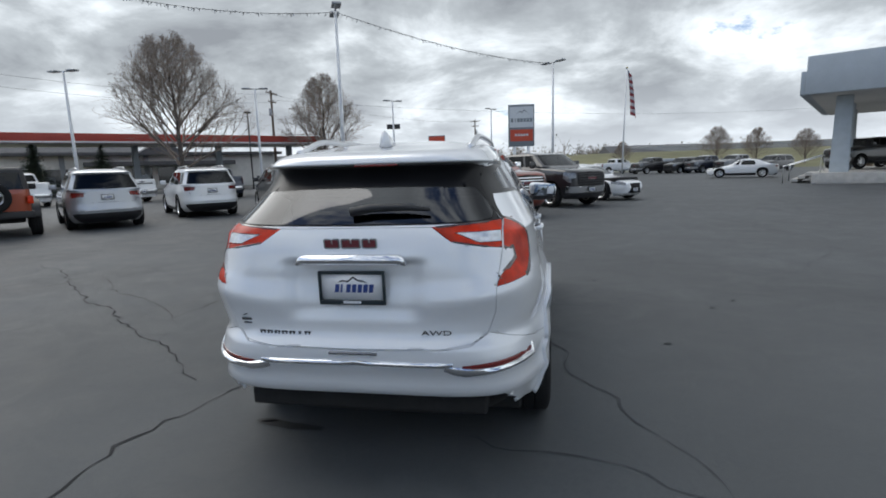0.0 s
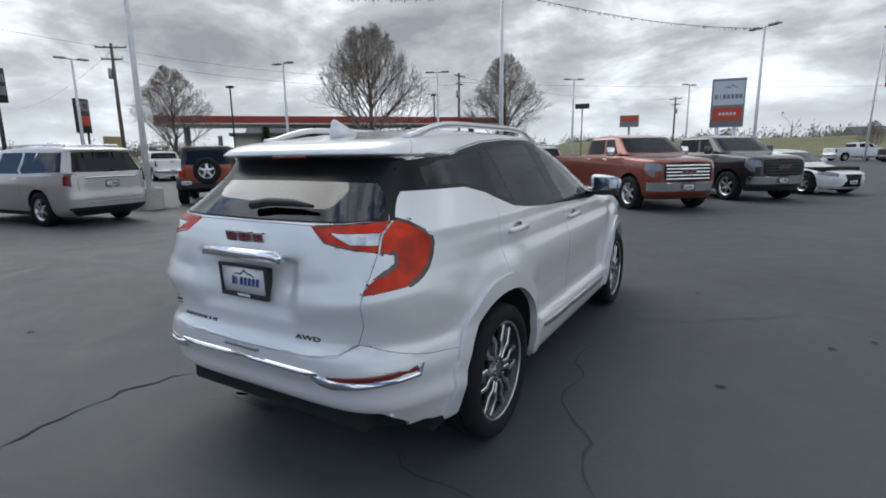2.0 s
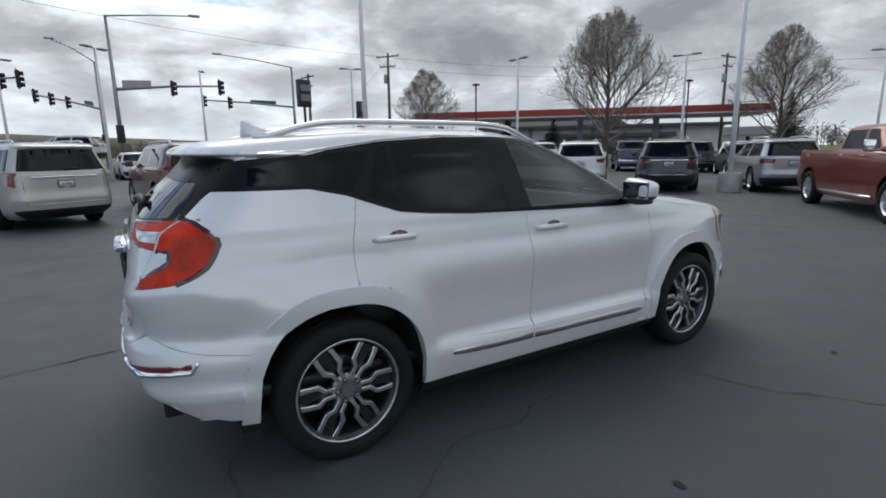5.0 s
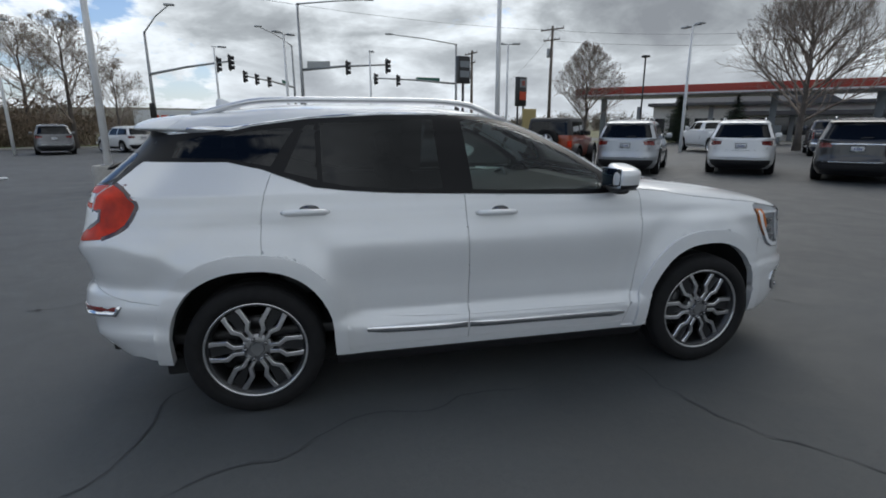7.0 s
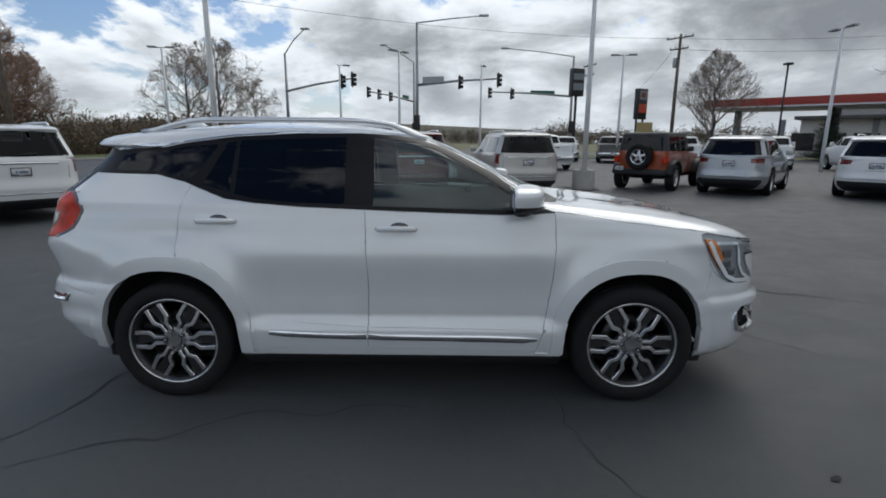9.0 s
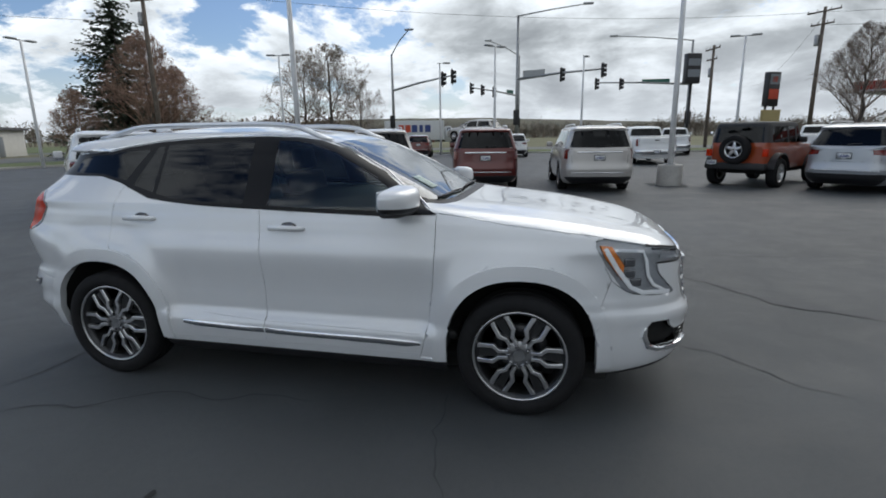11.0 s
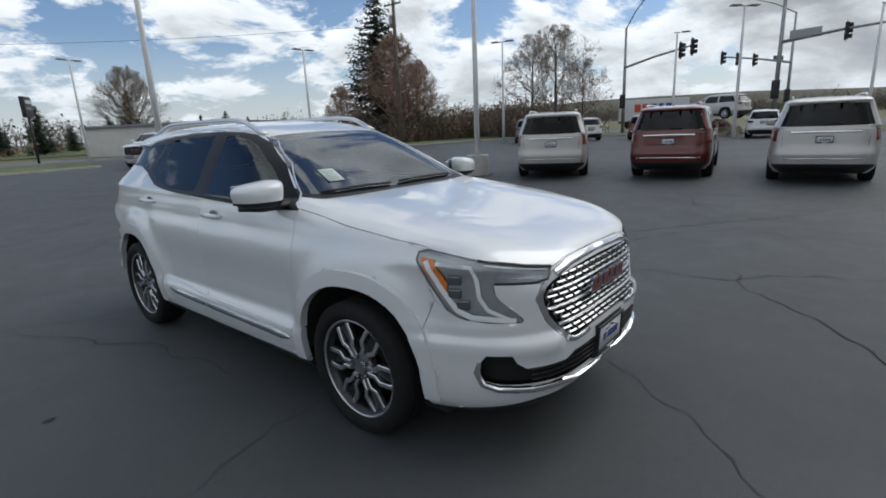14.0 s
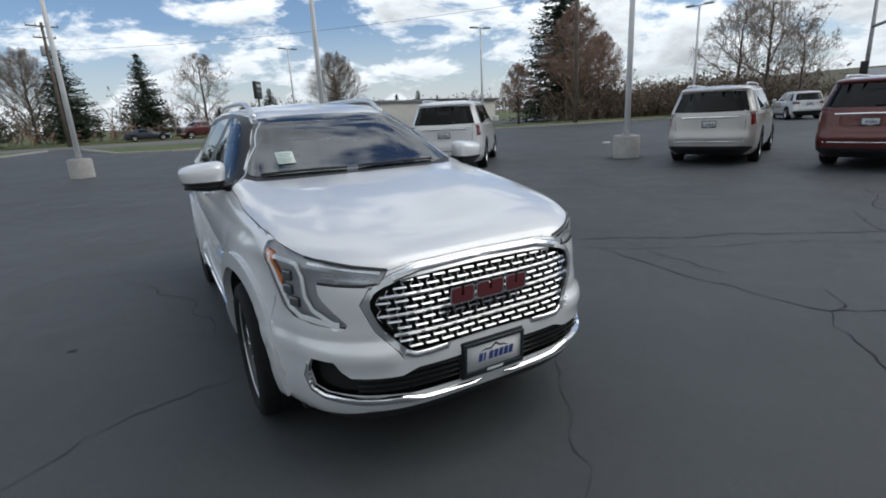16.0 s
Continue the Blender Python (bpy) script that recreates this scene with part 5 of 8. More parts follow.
# ---- ground ----
def asphalt():
    """Worn asphalt: fine aggregate, broad mottling, tyre-polished patches."""
    m = mat("asphalt", (0.059, 0.064, 0.068), 0.8, vary=0.20, scale=0.45, fine=130, bump=0.4, bscale=240)
    t = m.node_tree
    if "worn" in t.nodes:
        return m
    b = t.nodes["Principled BSDF"]
    src = b.inputs["Base Color"].links[0].from_socket
    co = t.nodes.new("ShaderNodeTexCoord")
    fac = None
    for sc, lo, hi, rough, dist in ((1.7, 0.88, 1.10, 0.65, 1.2), (0.12, 0.86, 1.14, 0.5, 0.5), (26.0, 0.9, 1.12, 0.7, 0.0)):
        n = t.nodes.new("ShaderNodeTexNoise")
        n.inputs["Scale"].default_value, n.inputs["Detail"].default_value, n.inputs["Roughness"].default_value, n.inputs["Distortion"].default_value = sc, 8, rough, dist
        t.links.new(co.outputs["Object"], n.inputs["Vector"])
        r = t.nodes.new("ShaderNodeMapRange")
        r.inputs["From Min"].default_value, r.inputs["From Max"].default_value = 0.3, 0.7
        r.inputs["To Min"].default_value, r.inputs["To Max"].default_value = lo, hi
        t.links.new(n.outputs["Fac"], r.inputs["Value"])
        if fac is None:
            fac = r.outputs[0]
            rr = t.nodes.new("ShaderNodeMapRange")
            rr.name = "worn"
            rr.inputs["From Min"].default_value, rr.inputs["From Max"].default_value = 0.3, 0.7
            rr.inputs["To Min"].default_value, rr.inputs["To Max"].default_value = 0.54, 0.74
            t.links.new(n.outputs["Fac"], rr.inputs["Value"])
            t.links.new(rr.outputs[0], b.inputs["Roughness"])
        else:
            mu = t.nodes.new("ShaderNodeMath")
            mu.operation = "MULTIPLY"
            t.links.new(fac, mu.inputs[0])
            t.links.new(r.outputs[0], mu.inputs[1])
            fac = mu.outputs[0]
    v = t.nodes.new("ShaderNodeVectorMath")
    v.operation = "SCALE"
    t.links.new(src, v.inputs[0])
    t.links.new(fac, v.inputs["Scale"])
    t.links.new(v.outputs[0], b.inputs["Base Color"])
    return m


def sheet(name, x0, x1, y0, y1, z, material, label, n=40, kind="structure", f=None):
    bm = bmesh.new()
    bmesh.ops.create_grid(bm, x_segments=n, y_segments=n, size=0.5)
    for v in bm.verts:
        v.co = Vector(((x0 + x1) / 2 + v.co.x * (x1 - x0), (y0 + y1) / 2 + v.co.y * (y1 - y0), z))
        if f:
            v.co.z += f(v.co.x, v.co.y)
    return tagged(mesh_ob(name, bm, material), label, "ground", kind=kind)


ground = sheet("ground", -900, 900, -900, 900, -0.02, DRYGRASS, "flat dry grass land reaching the horizon", 8)
lot = sheet("parking_lot", -42, 60, -28, 75, 0.0, asphalt(), "dark grey worn asphalt of a car lot", 60)


# ---- parked vehicles ----
def at_z(prof, z):
    zs = [p[0] for p in prof]
    return float(np.interp(z, zs, [p[1] for p in prof]))


# wheelbase, front and rear overhang, half width, height, tyre radius
SIZES = {"bigsuv": (3.07, 0.98, 1.30, 1.03, 1.91, 0.405), "midsuv": (2.97, 0.96, 1.18, 0.99, 1.78, 0.385), "smallsuv": (2.70, 0.92, 1.0, 0.92, 1.67, 0.36),
         "pickup": (3.75, 0.97, 1.17, 1.03, 1.92, 0.42), "sedan": (2.85, 0.95, 1.08, 0.925, 1.45, 0.345), "jeep": (2.62, 0.55, 0.70, 0.80, 1.84, 0.41), "oldsuv": (2.78, 0.90, 1.05, 0.935, 1.74, 0.375)}


def profiles(kind):
    wb, fo, ro, W, H, r = SIZES[kind]
    yf, yr = wb / 2 + fo, -wb / 2 - ro
    if kind == "bigsuv":
        front = [(0.25, yf - .22), (.36, yf - .06), (.6, yf), (.95, yf - .01), (1.12, yf - .08), (1.18, yf - .25), (1.24, yf - .8), (1.28, yf - 1.22), (1.33, yf - 1.33), (1.82, yf - 2.05), (1.86, yf - 2.25), (1.885, yf - 2.6)]
        rear = [(0.25, yr + .30), (.42, yr + .05), (.7, yr), (.82, yr + .05), (1.2, yr + .06), (1.26, yr + .10), (1.74, yr + .30), (1.80, yr + .26), (1.84, yr + .32), (1.885, yr + .7)]
        width = [(0.25, .90), (.36, .97), (.6, 1), (1.0, .995), (1.2, .97), (1.3, .935), (1.78, .78), (1.84, .74), (1.885, .66)]
        sq = (5.5, 8)
        zb, zt, pil = 1.26, 1.76, (0.25, -0.85)
    elif kind in ("midsuv", "smallsuv", "oldsuv"):
        k = H / 1.78
        q = yf - 1.35 * (wb / 2.97)
        front = [(.22, yf - .25), (.34, yf - .06), (.55, yf), (.82 * k, yf - .02), (.98 * k, yf - .12), (1.05 * k, yf - .4), (1.12 * k, yf - .9), (1.16 * k, q), (1.2 * k, q - .08), (1.65 * k, q - .82), (1.70 * k, q - 1.0), (1.735 * k, q - 1.3)]
        rear = [(.22, yr + .28), (.38, yr + .05), (.6, yr), (.72, yr + .06), (1.12 * k, yr + .08), (1.2 * k, yr + .13), (1.58 * k, yr + .42), (1.64 * k, yr + .36), (1.68 * k, yr + .46), (1.735 * k, yr + .9)]
        width = [(.22, .90), (.34, .97), (.55, 1), (.95 * k, .99), (1.1 * k, .955), (1.2 * k, .92), (1.62 * k, .76), (1.70 * k, .70), (1.735 * k, .62)]
        sq = (4.6, 5.5) if kind != "oldsuv" else (6, 8)
        zb, zt, pil = 1.16 * k, 1.60 * k, (0.1, -0.85)
    elif kind == "pickup":
        c = -0.62
        front = [(.30, yf - .2), (.42, yf - .05), (.7, yf), (1.05, yf - .01), (1.22, yf - .07), (1.28, yf - .3), (1.33, yf - .8), (1.36, yf - 1.15), (1.40, yf - 1.27), (1.83, yf - 1.92), (1.87, yf - 2.15), (1.895, yf - 2.4)]
        rear = [(.42, yr + .12), (.55, yr + .0), (.72, yr), (.80, yr + .10), (1.28, yr + .12), (1.335, yr + .14), (1.35, yr + .20), (1.365, c - .12), (1.42, c - .08), (1.78, c), (1.84, c + .06), (1.895, c + .4)]
        width = [(.30, .90), (.42, .97), (.7, 1), (1.1, .99), (1.3, .965), (1.4, .92), (1.8, .80), (1.85, .76), (1.895, .68)]
        sq = (6, 11)
        zb, zt, pil = 1.39, 1.79, (0.48, c + .12)
    elif kind == "sedan":
        front = [(.17, yf - .2), (.28, yf - .05), (.5, yf), (.66, yf - .03), (.74, yf - .2), (.82, yf - .7), (.90, yf - 1.2), (.94, yf - 1.42), (.98, yf - 1.55), (1.34, yf - 2.15), (1.39, yf - 2.4), (1.42, yf - 2.75)]
        rear = [(.20, yr + .2), (.34, yr + .04), (.55, yr), (.8, yr + .03), (.94, yr + .06), (.98, yr + .15), (1.00, yr + .45), (1.02, yr + .60), (1.30, yr + 1.25), (1.37, yr + 1.5), (1.42, yr + 1.9)]
        width = [(.17, .90), (.28, .97), (.5, 1), (.75, .99), (.92, .955), (1.0, .90), (1.3, .74), (1.38, .66), (1.42, .56)]
        sq = (3.6, 4.2)
        zb, zt, pil = .97, 1.30, (-0.02, -0.95)
    else:
        front = [(.50, yf - .15), (.6, yf), (.8, yf), (1.08, yf - .02), (1.14, yf - .06), (1.17, yf - .5), (1.20, yf - 1.1), (1.24, yf - 1.22), (1.74, yf - 1.52), (1.80, yf - 1.62), (1.825, yf - 1.8)]
        rear = [(.50, yr + .12), (.6, yr + .05), (1.15, yr + .05), (1.75, yr + .14), (1.80, yr + .18), (1.825, yr + .3)]
        width = [(.50, .93), (.6, .97), (1.1, 1.0), (1.2, .98), (1.72, .88), (1.80, .84), (1.825, .78)]
        sq = (9, 14)
        zb, zt, pil = 1.24, 1.70, (0.0, -0.62)
    return front, rear, width, sq, zb, zt, pil


MADE = {}


def build_vehicle(name, label, kind, color, xy, heading, far=False, wheels="six", facing="", category="car", rail=False, dark_low=True, group="", rear_black=False, chrome_bar=False, plate_z=None, tail=DARKRED, stripe=False):
    """A parked vehicle. xy: the middle of the wheelbase on the ground; heading: degrees of its nose from +x."""
    wb, fo, ro, W, H, r = SIZES[kind]
    key = (kind, color[0], far, wheels, chrome_bar, rail, tail.name, stripe)
    place = Matrix.Translation((xy[0], xy[1], 0)) @ Matrix.Rotation(radians(heading - 90), 4, "Z")
    grown = 0.94 if kind == "bigsuv" else 1.0
    if key in MADE:
        return tagged(copy_thing(MADE[key], place), label, category, group)
    front, rear, width, sq, zb, zt, (pb, pc) = profiles(kind)
    zs = sorted({p[0] for p in front} | {p[0] for p in rear} | {p[0] for p in width})
    lo = max(front[0][0], rear[0][0], width[0][0]) - 0.001 if kind == "pickup" else zs[0]
    zs = [z for z in zs if z >= min(front[0][0], 0.5)]
    levels = [(z, at_z(front, z), at_z(rear, z), at_z(width, z) * W, sq[0] if z < zb else sq[0] + 2.5, sq[1] if z < zb else sq[1] + 2) for z in zs]
    skin = Skin(levels, 0.03 if kind != "jeep" else 0.012, rows=60 if far else 90, cols=200)
    s, f, q = "s", "f", "r"
    ysF, ysR = at_z(front, (zb + zt) / 2), at_z(rear, (zb + zt) / 2)
    R = []
    fl = 0.02
    for yc in (wb / 2, -wb / 2):
        R.append(("arch", arch_loop(yc, r, r + 0.06, r + 0.085, zs[0] - 0.1, 12)))
    hb = at_z(front, zb + 0.02)
    ht = at_z(front, zt)
    R.append(("side_window", [(s, hb - 0.38, zb + 0.02), (s, ht - 0.16, zt), (s, pb + 0.05, zt), (s, pb + 0.05, zb)]))
    R.append(("side_window", [(s, pb - 0.06, zb), (s, pb - 0.06, zt), (s, pc + 0.10, zt), (s, pc + 0.06, zb)]))
    if kind not in ("pickup", "sedan"):
        rb, rt = at_z(rear, zb), at_z(rear, zt)
        R.append(("side_window", [(s, pc - 0.04, zb), (s, pc, zt), (s, rt + 0.22, zt - 0.02), (s, rb + 0.30, zb + 0.03)]))
    w_b, w_t = at_z(width, zb) * W, at_z(width, zt) * W
    R.append(("windscreen", [(f, -0.05, zb + 0.03), (f, w_b * 0.86, zb + 0.05), (f, w_t * 0.86, zt + 0.02), (f, -0.05, zt + 0.03)]))
    R.append(("rear_window", [(q, -0.05, zb + 0.02), (q, w_b * 0.84, zb + 0.03), (q, w_t * 0.86, zt - 0.02), (q, -0.05, zt)]))
    if kind == "sedan":
        R[-1] = ("rear_window", [(q, -0.05, 1.05), (q, w_b * 0.74, 1.05), (q, w_t * 0.84, zt - 0.01), (q, -0.05, zt)])
    hw = at_z(width, 1.0) * W
    yr, yf = -wb / 2 - ro, wb / 2 + fo
    if kind == "bigsuv":
        R.append(("tail_lamp", [(q, hw * 0.80, 1.24), (s, yr + 0.30, 1.24), (s, yr + 0.34, 0.98), (q, hw * 0.85, 0.96)]))
        R.append(("headlight", [(f, hw * 0.66, 1.10), (s, yf - 0.55, 1.13), (s, yf - 0.5, 0.98), (f, hw * 0.78, 0.86), (f, hw * 0.66, 0.92)]))
        R.append(("grille", [(f, -0.05, 1.10), (f, hw * 0.60, 1.08), (f, hw * 0.62, 0.80), (f, hw * 0.5, 0.66), (f, -0.05, 0.64)]))
    elif kind == "pickup":
        R.append(("tail_lamp", [(q, hw * 0.86, 1.26), (s, yr + 0.32, 1.26), (s, yr + 0.32, 0.92), (q, hw * 0.86, 0.92)]))
        R.append(("headlight", [(f, hw * 0.68, 1.16), (s, yf - 0.42, 1.20), (s, yf - 0.42, 1.0), (f, hw * 0.86, 0.86), (f, hw * 0.80, 0.84), (f, hw * 0.80, 0.98), (f, hw * 0.68, 1.0)]))
        R.append(("grille", [(f, -0.05, 1.20), (f, hw * 0.62, 1.17), (f, hw * 0.64, 0.86), (f, hw * 0.56, 0.74), (f, -0.05, 0.72)]))
        R.append(("bed_cover", [(q, -0.05, 1.352), (q, hw * 0.93, 1.352), (s, -0.80, 1.3505), (s, -0.76, 1.362), (q, -0.05, 1.363)]))
        R.append(("rear_bumper", [(q, -0.05, 0.735), (q, hw * 0.9, 0.735), (s, yr + 0.35, 0.735), (s, yr + 0.35, 0.52), (q, -0.05, 0.50)]))
        R.append(("front_bumper", [(f, -0.05, 0.70), (f, hw * 0.7, 0.72), (s, yf - 0.35, 0.72), (s, yf - 0.35, 0.50), (f, -0.05, 0.50)]))
    elif kind == "jeep":
        pass
    elif kind == "sedan":
        R.append(("tail_lamp", [(q, hw * 0.50, 0.90), (s, yr + 0.30, 0.92), (s, yr + 0.24, 0.78), (q, hw * 0.52, 0.80)]))
        R.append(("headlight", [(f, hw * 0.55, 0.68), (s, yf - 0.62, 0.76), (s, yf - 0.55, 0.66), (f, hw * 0.60, 0.59)]))
        R.append(("grille", [(f, -0.05, 0.66), (f, hw * 0.38, 0.65), (f, hw * 0.30, 0.48), (f, hw * 0.46, 0.28), (f, -0.05, 0.27)]))
    else:
        k = H / 1.78
        R.append(("tail_lamp", [(q, hw * 0.55, 1.08 * k), (s, yr + 0.36, 1.10 * k), (s, yr + 0.30, 0.94 * k), (q, hw * 0.58, 0.97 * k)]))
        R.append(("headlight", [(f, hw * 0.58, 0.93 * k), (s, yf - 0.60, 0.99 * k), (s, yf - 0.55, 0.88 * k), (f, hw * 0.62, 0.82 * k)]))
        R.append(("grille", [(f, -0.05, 0.92 * k), (f, hw * 0.52, 0.90 * k), (f, hw * 0.45, 0.66 * k), (f, -0.05, 0.64 * k)]))
    if dark_low and kind in ("bigsuv", "midsuv", "smallsuv", "oldsuv", "sedan"):
        h = 0.47 if kind == "bigsuv" else 0.50 if kind != "sedan" else 0.30
        R.append(("rear_cladding", [(q, -0.05, h), (q, hw * 0.8, h), (s, yr + 0.3, h - 0.02), (s, yr + 0.35, 0.1), (q, -0.05, 0.1)]))
        R.append(("front_cladding", [(f, -0.05, h - 0.1), (f, hw * 0.7, h - 0.1), (s, yf - 0.35, h - 0.12), (s, yf - 0.35, 0.1), (f, -0.05, 0.1)]))
        R.append(("sill_cladding", [(s, wb / 2, 0.36), (s, -wb / 2, 0.36), (s, -wb / 2, 0.1), (s, wb / 2, 0.1)]))
    P = panels(skin, R, 44 if far else 76, 24 if far else 40, 0.45 if far else 0.18)
    body = paint(color[0], color[1], 0.32, color[2] if len(color) > 2 else 0.0)
    car = empty(name, label, category, group=group)
    car.matrix_world = place @ Matrix.Diagonal((grown, grown, grown, 1))
    MADE[key] = car
    glass = GLASS_PARKED
    look_of = {"windscreen": glass_mat("parked_windscreen", (0.75, 0.85, 0.88), 0.25), "rear_window": glass, "side_window": glass, "tail_lamp": tail, "headlight": mat("parked_lamp_lens", (0.20, 0.21, 0.22), 0.15, 0.3, coat=0.8, vary=0.4, scale=25), "grille": GLOSSBLACK, "bed_cover": BLACK,
               "rear_bumper": CHROME if kind == "pickup" else BLACK, "front_bumper": CHROME if kind == "pickup" else BLACK, "rear_cladding": BLACK, "front_cladding": BLACK, "sill_cladding": BLACK}
    part("body", panel_mesh(*P["body"], both=True, depth=0.02, gap=0.002), body, car)
    objs = {}
    for n, m in look_of.items():
        if n not in P:
            continue
        if n in ("side_window", "tail_lamp", "headlight", "sill_cladding"):
            for k in (False, True):
                objs[n, k] = part(n, panel_mesh(*P[n], mirror=k, depth=0.012, gap=0.002), m, car)
        else:
            objs[n] = part(n, panel_mesh(*P[n], both=True, depth=0.012, gap=0.002), m, car)
    # near-black filler block added inside, so that the cabin is not empty
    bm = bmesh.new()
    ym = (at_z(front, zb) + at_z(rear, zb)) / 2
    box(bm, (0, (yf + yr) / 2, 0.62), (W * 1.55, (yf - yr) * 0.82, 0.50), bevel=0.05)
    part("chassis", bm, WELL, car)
    for y in (wb / 2, -wb / 2):
        for sx in (1, -1):
            make_wheel(car, y, sx * (W - 0.13 if kind != "jeep" else W + 0.02), r, 0.26, r * 0.64, wheels, detail=False)
    for x in (0.4, -0.4):
        for y0 in (ym + 0.55, ym - 0.35):
            bm = bmesh.new()
            box(bm, (x * W, y0, zb - 0.25), (0.48, 0.16, 0.62), bevel=0.05)
            box(bm, (x * W, y0, zb + 0.13), (0.26, 0.10, 0.18), bevel=0.04)
            part("seat", bm, SEAT, car)
    # mirrors
    for sx in (1, -1):
        bm = bmesh.new()
        box(bm, (sx * (W + 0.08), hb - 0.42, zb + 0.07), (0.20, 0.10, 0.17 if kind != "pickup" else 0.24), bevel=0.03)
        part("mirror", bm, BLACK if kind in ("jeep",) else body if not chrome_bar or kind != "pickup" else CHROME, car)
    # door gaps and handles on both sides
    for k in (False, True):
        for y in (hb - 0.42, pb, pc + 0.02 if kind == "pickup" else pc + 0.05):
            ribbon(skin, along("s", [(y, zb - 0.03), (y, max(0.45, zs[0] + 0.05))], 0.2), 0.007, 0.0005, "door_gap", WELL, car, k, taper=False)
        for y in (pb + 0.16, pc + 0.22):
            ribbon(skin, along("s", [(y - 0.1, zb - 0.13), (y + 0.1, zb - 0.13)], 0.1), 0.028, 0.024, "door_handle", CHROME if chrome_bar else body, car, k)
        if rail:
            rf, rr = at_z(front, zt) - 0.45, at_z(rear, zt) + 0.45
            bm = bmesh.new()
            top = skin.T[int(skin.roof_v * (len(skin.T) - 1)), 0, 2]
            sx = -1 if k else 1
            xw = at_z(width, zs[-1]) * W * 0.96
            tube(bm, [(sx * xw, rf + 0.1, top), (sx * xw, rf, top + 0.05), (sx * xw, (rf + rr) / 2, top + 0.065), (sx * xw, rr, top + 0.05), (sx * xw, rr - 0.1, top)], 0.02, 6)
            part("roof_rail", bm, SATIN, car)
    pz = plate_z or (1.0 if kind == "bigsuv" else 0.94 if kind in ("midsuv", "smallsuv", "oldsuv") else 0.64 if kind == "pickup" else 0.8)
    if kind != "jeep":
        py = skin.point("r", 0.02, pz).y
        plate(car, py - 0.012, pz, name="rear_plate")
    if kind in ("bigsuv", "midsuv", "smallsuv", "oldsuv"):
        # tailgate outline and trim
        for k in (False, True):
            ribbon(skin, along("r", [(0.01, 0.80), (hw * 0.62, 0.80), (hw * 0.74, 0.84), (hw * 0.76, zb)], 0.15), 0.008, 0.0005, "tailgate_gap", WELL, car, k, taper=False)
            if chrome_bar:
                ribbon(skin, along("r", [(0.0, zb - 0.10), (hw * 0.60, zb - 0.105)], 0.15), 0.045, 0.016, "tailgate_bar", CHROME, car, k)
            ribbon(skin, along("r", [(0.0, 0.58), (hw * 0.75, 0.58)], 0.15), 0.03, 0.008, "bumper_trim", CHROME if chrome_bar else SATIN, car, k)
        bm = bmesh.new()
        tube(bm, [(0.02, yr + 0.10, zb + 0.06), (0.30, yr + 0.11, zb + 0.08)], 0.012, 6)
        part("wiper", bm, BLACK, car)
    if kind == "pickup":
        for k in (False, True):
            ribbon(skin, along("r", [(hw * 0.82, 1.30), (hw * 0.82, 0.80)], 0.15), 0.010, 0.0005, "tailgate_gap", WELL, car, k, taper=False)
            ribbon(skin, along("s", [(pc - 0.10, 1.33), (pc - 0.10, 0.60)], 0.2), 0.02, 0.0005, "cab_gap", WELL, car, k, taper=False)
            ribbon(skin, along("s", [(wb / 2 - 0.65, 0.44), (-wb / 2 + 0.65, 0.44)], 0.4), 0.07, 0.07, "side_step", CHROME if chrome_bar else BLACK, car, k)
        for i, z in enumerate((0.80, 0.88, 0.96, 1.04, 1.12)):
            for k in (False, True):
                ribbon(skin, along("f", [(0.0, z), (hw * 0.58, z - 0.004)], 0.15), 0.042, 0.016, "grille_bar", CHROME if chrome_bar else BLACK, car, k)
        if "grille" in objs:
            block_badge(car, Matrix.Translation((0, yf + 0.012, 0.98)) @ Matrix.Rotation(math.pi, 4, "Z"), 0.40, 0.09, 0.02)
        plate(car, yf + 0.025, 0.60, rear=False, name="front_plate")
        gm = skin.point("r", 0.02, 1.08)
        part("tailgate_band", boxes(((0, gm.y - 0.004, 1.10), (hw * 1.3, 0.016, 0.06)), bevel=0.006), BLACK if stripe else body, car)
        part("tailgate_handle", boxes(((0, gm.y - 0.008, 1.20), (0.24, 0.02, 0.05)), bevel=0.006), BLACK, car)
    if kind == "sedan":
        bm = bmesh.new()
        plate(car, yf - 0.01, 0.42, rear=False, name="front_plate")
        for k in (False, True):
            ribbon(skin, along("f", [(0.0, 0.665), (hw * 0.38, 0.655), (hw * 0.31, 0.48), (hw * 0.46, 0.28)], 0.1), 0.022, 0.012, "grille_frame", CHROME, car, k)
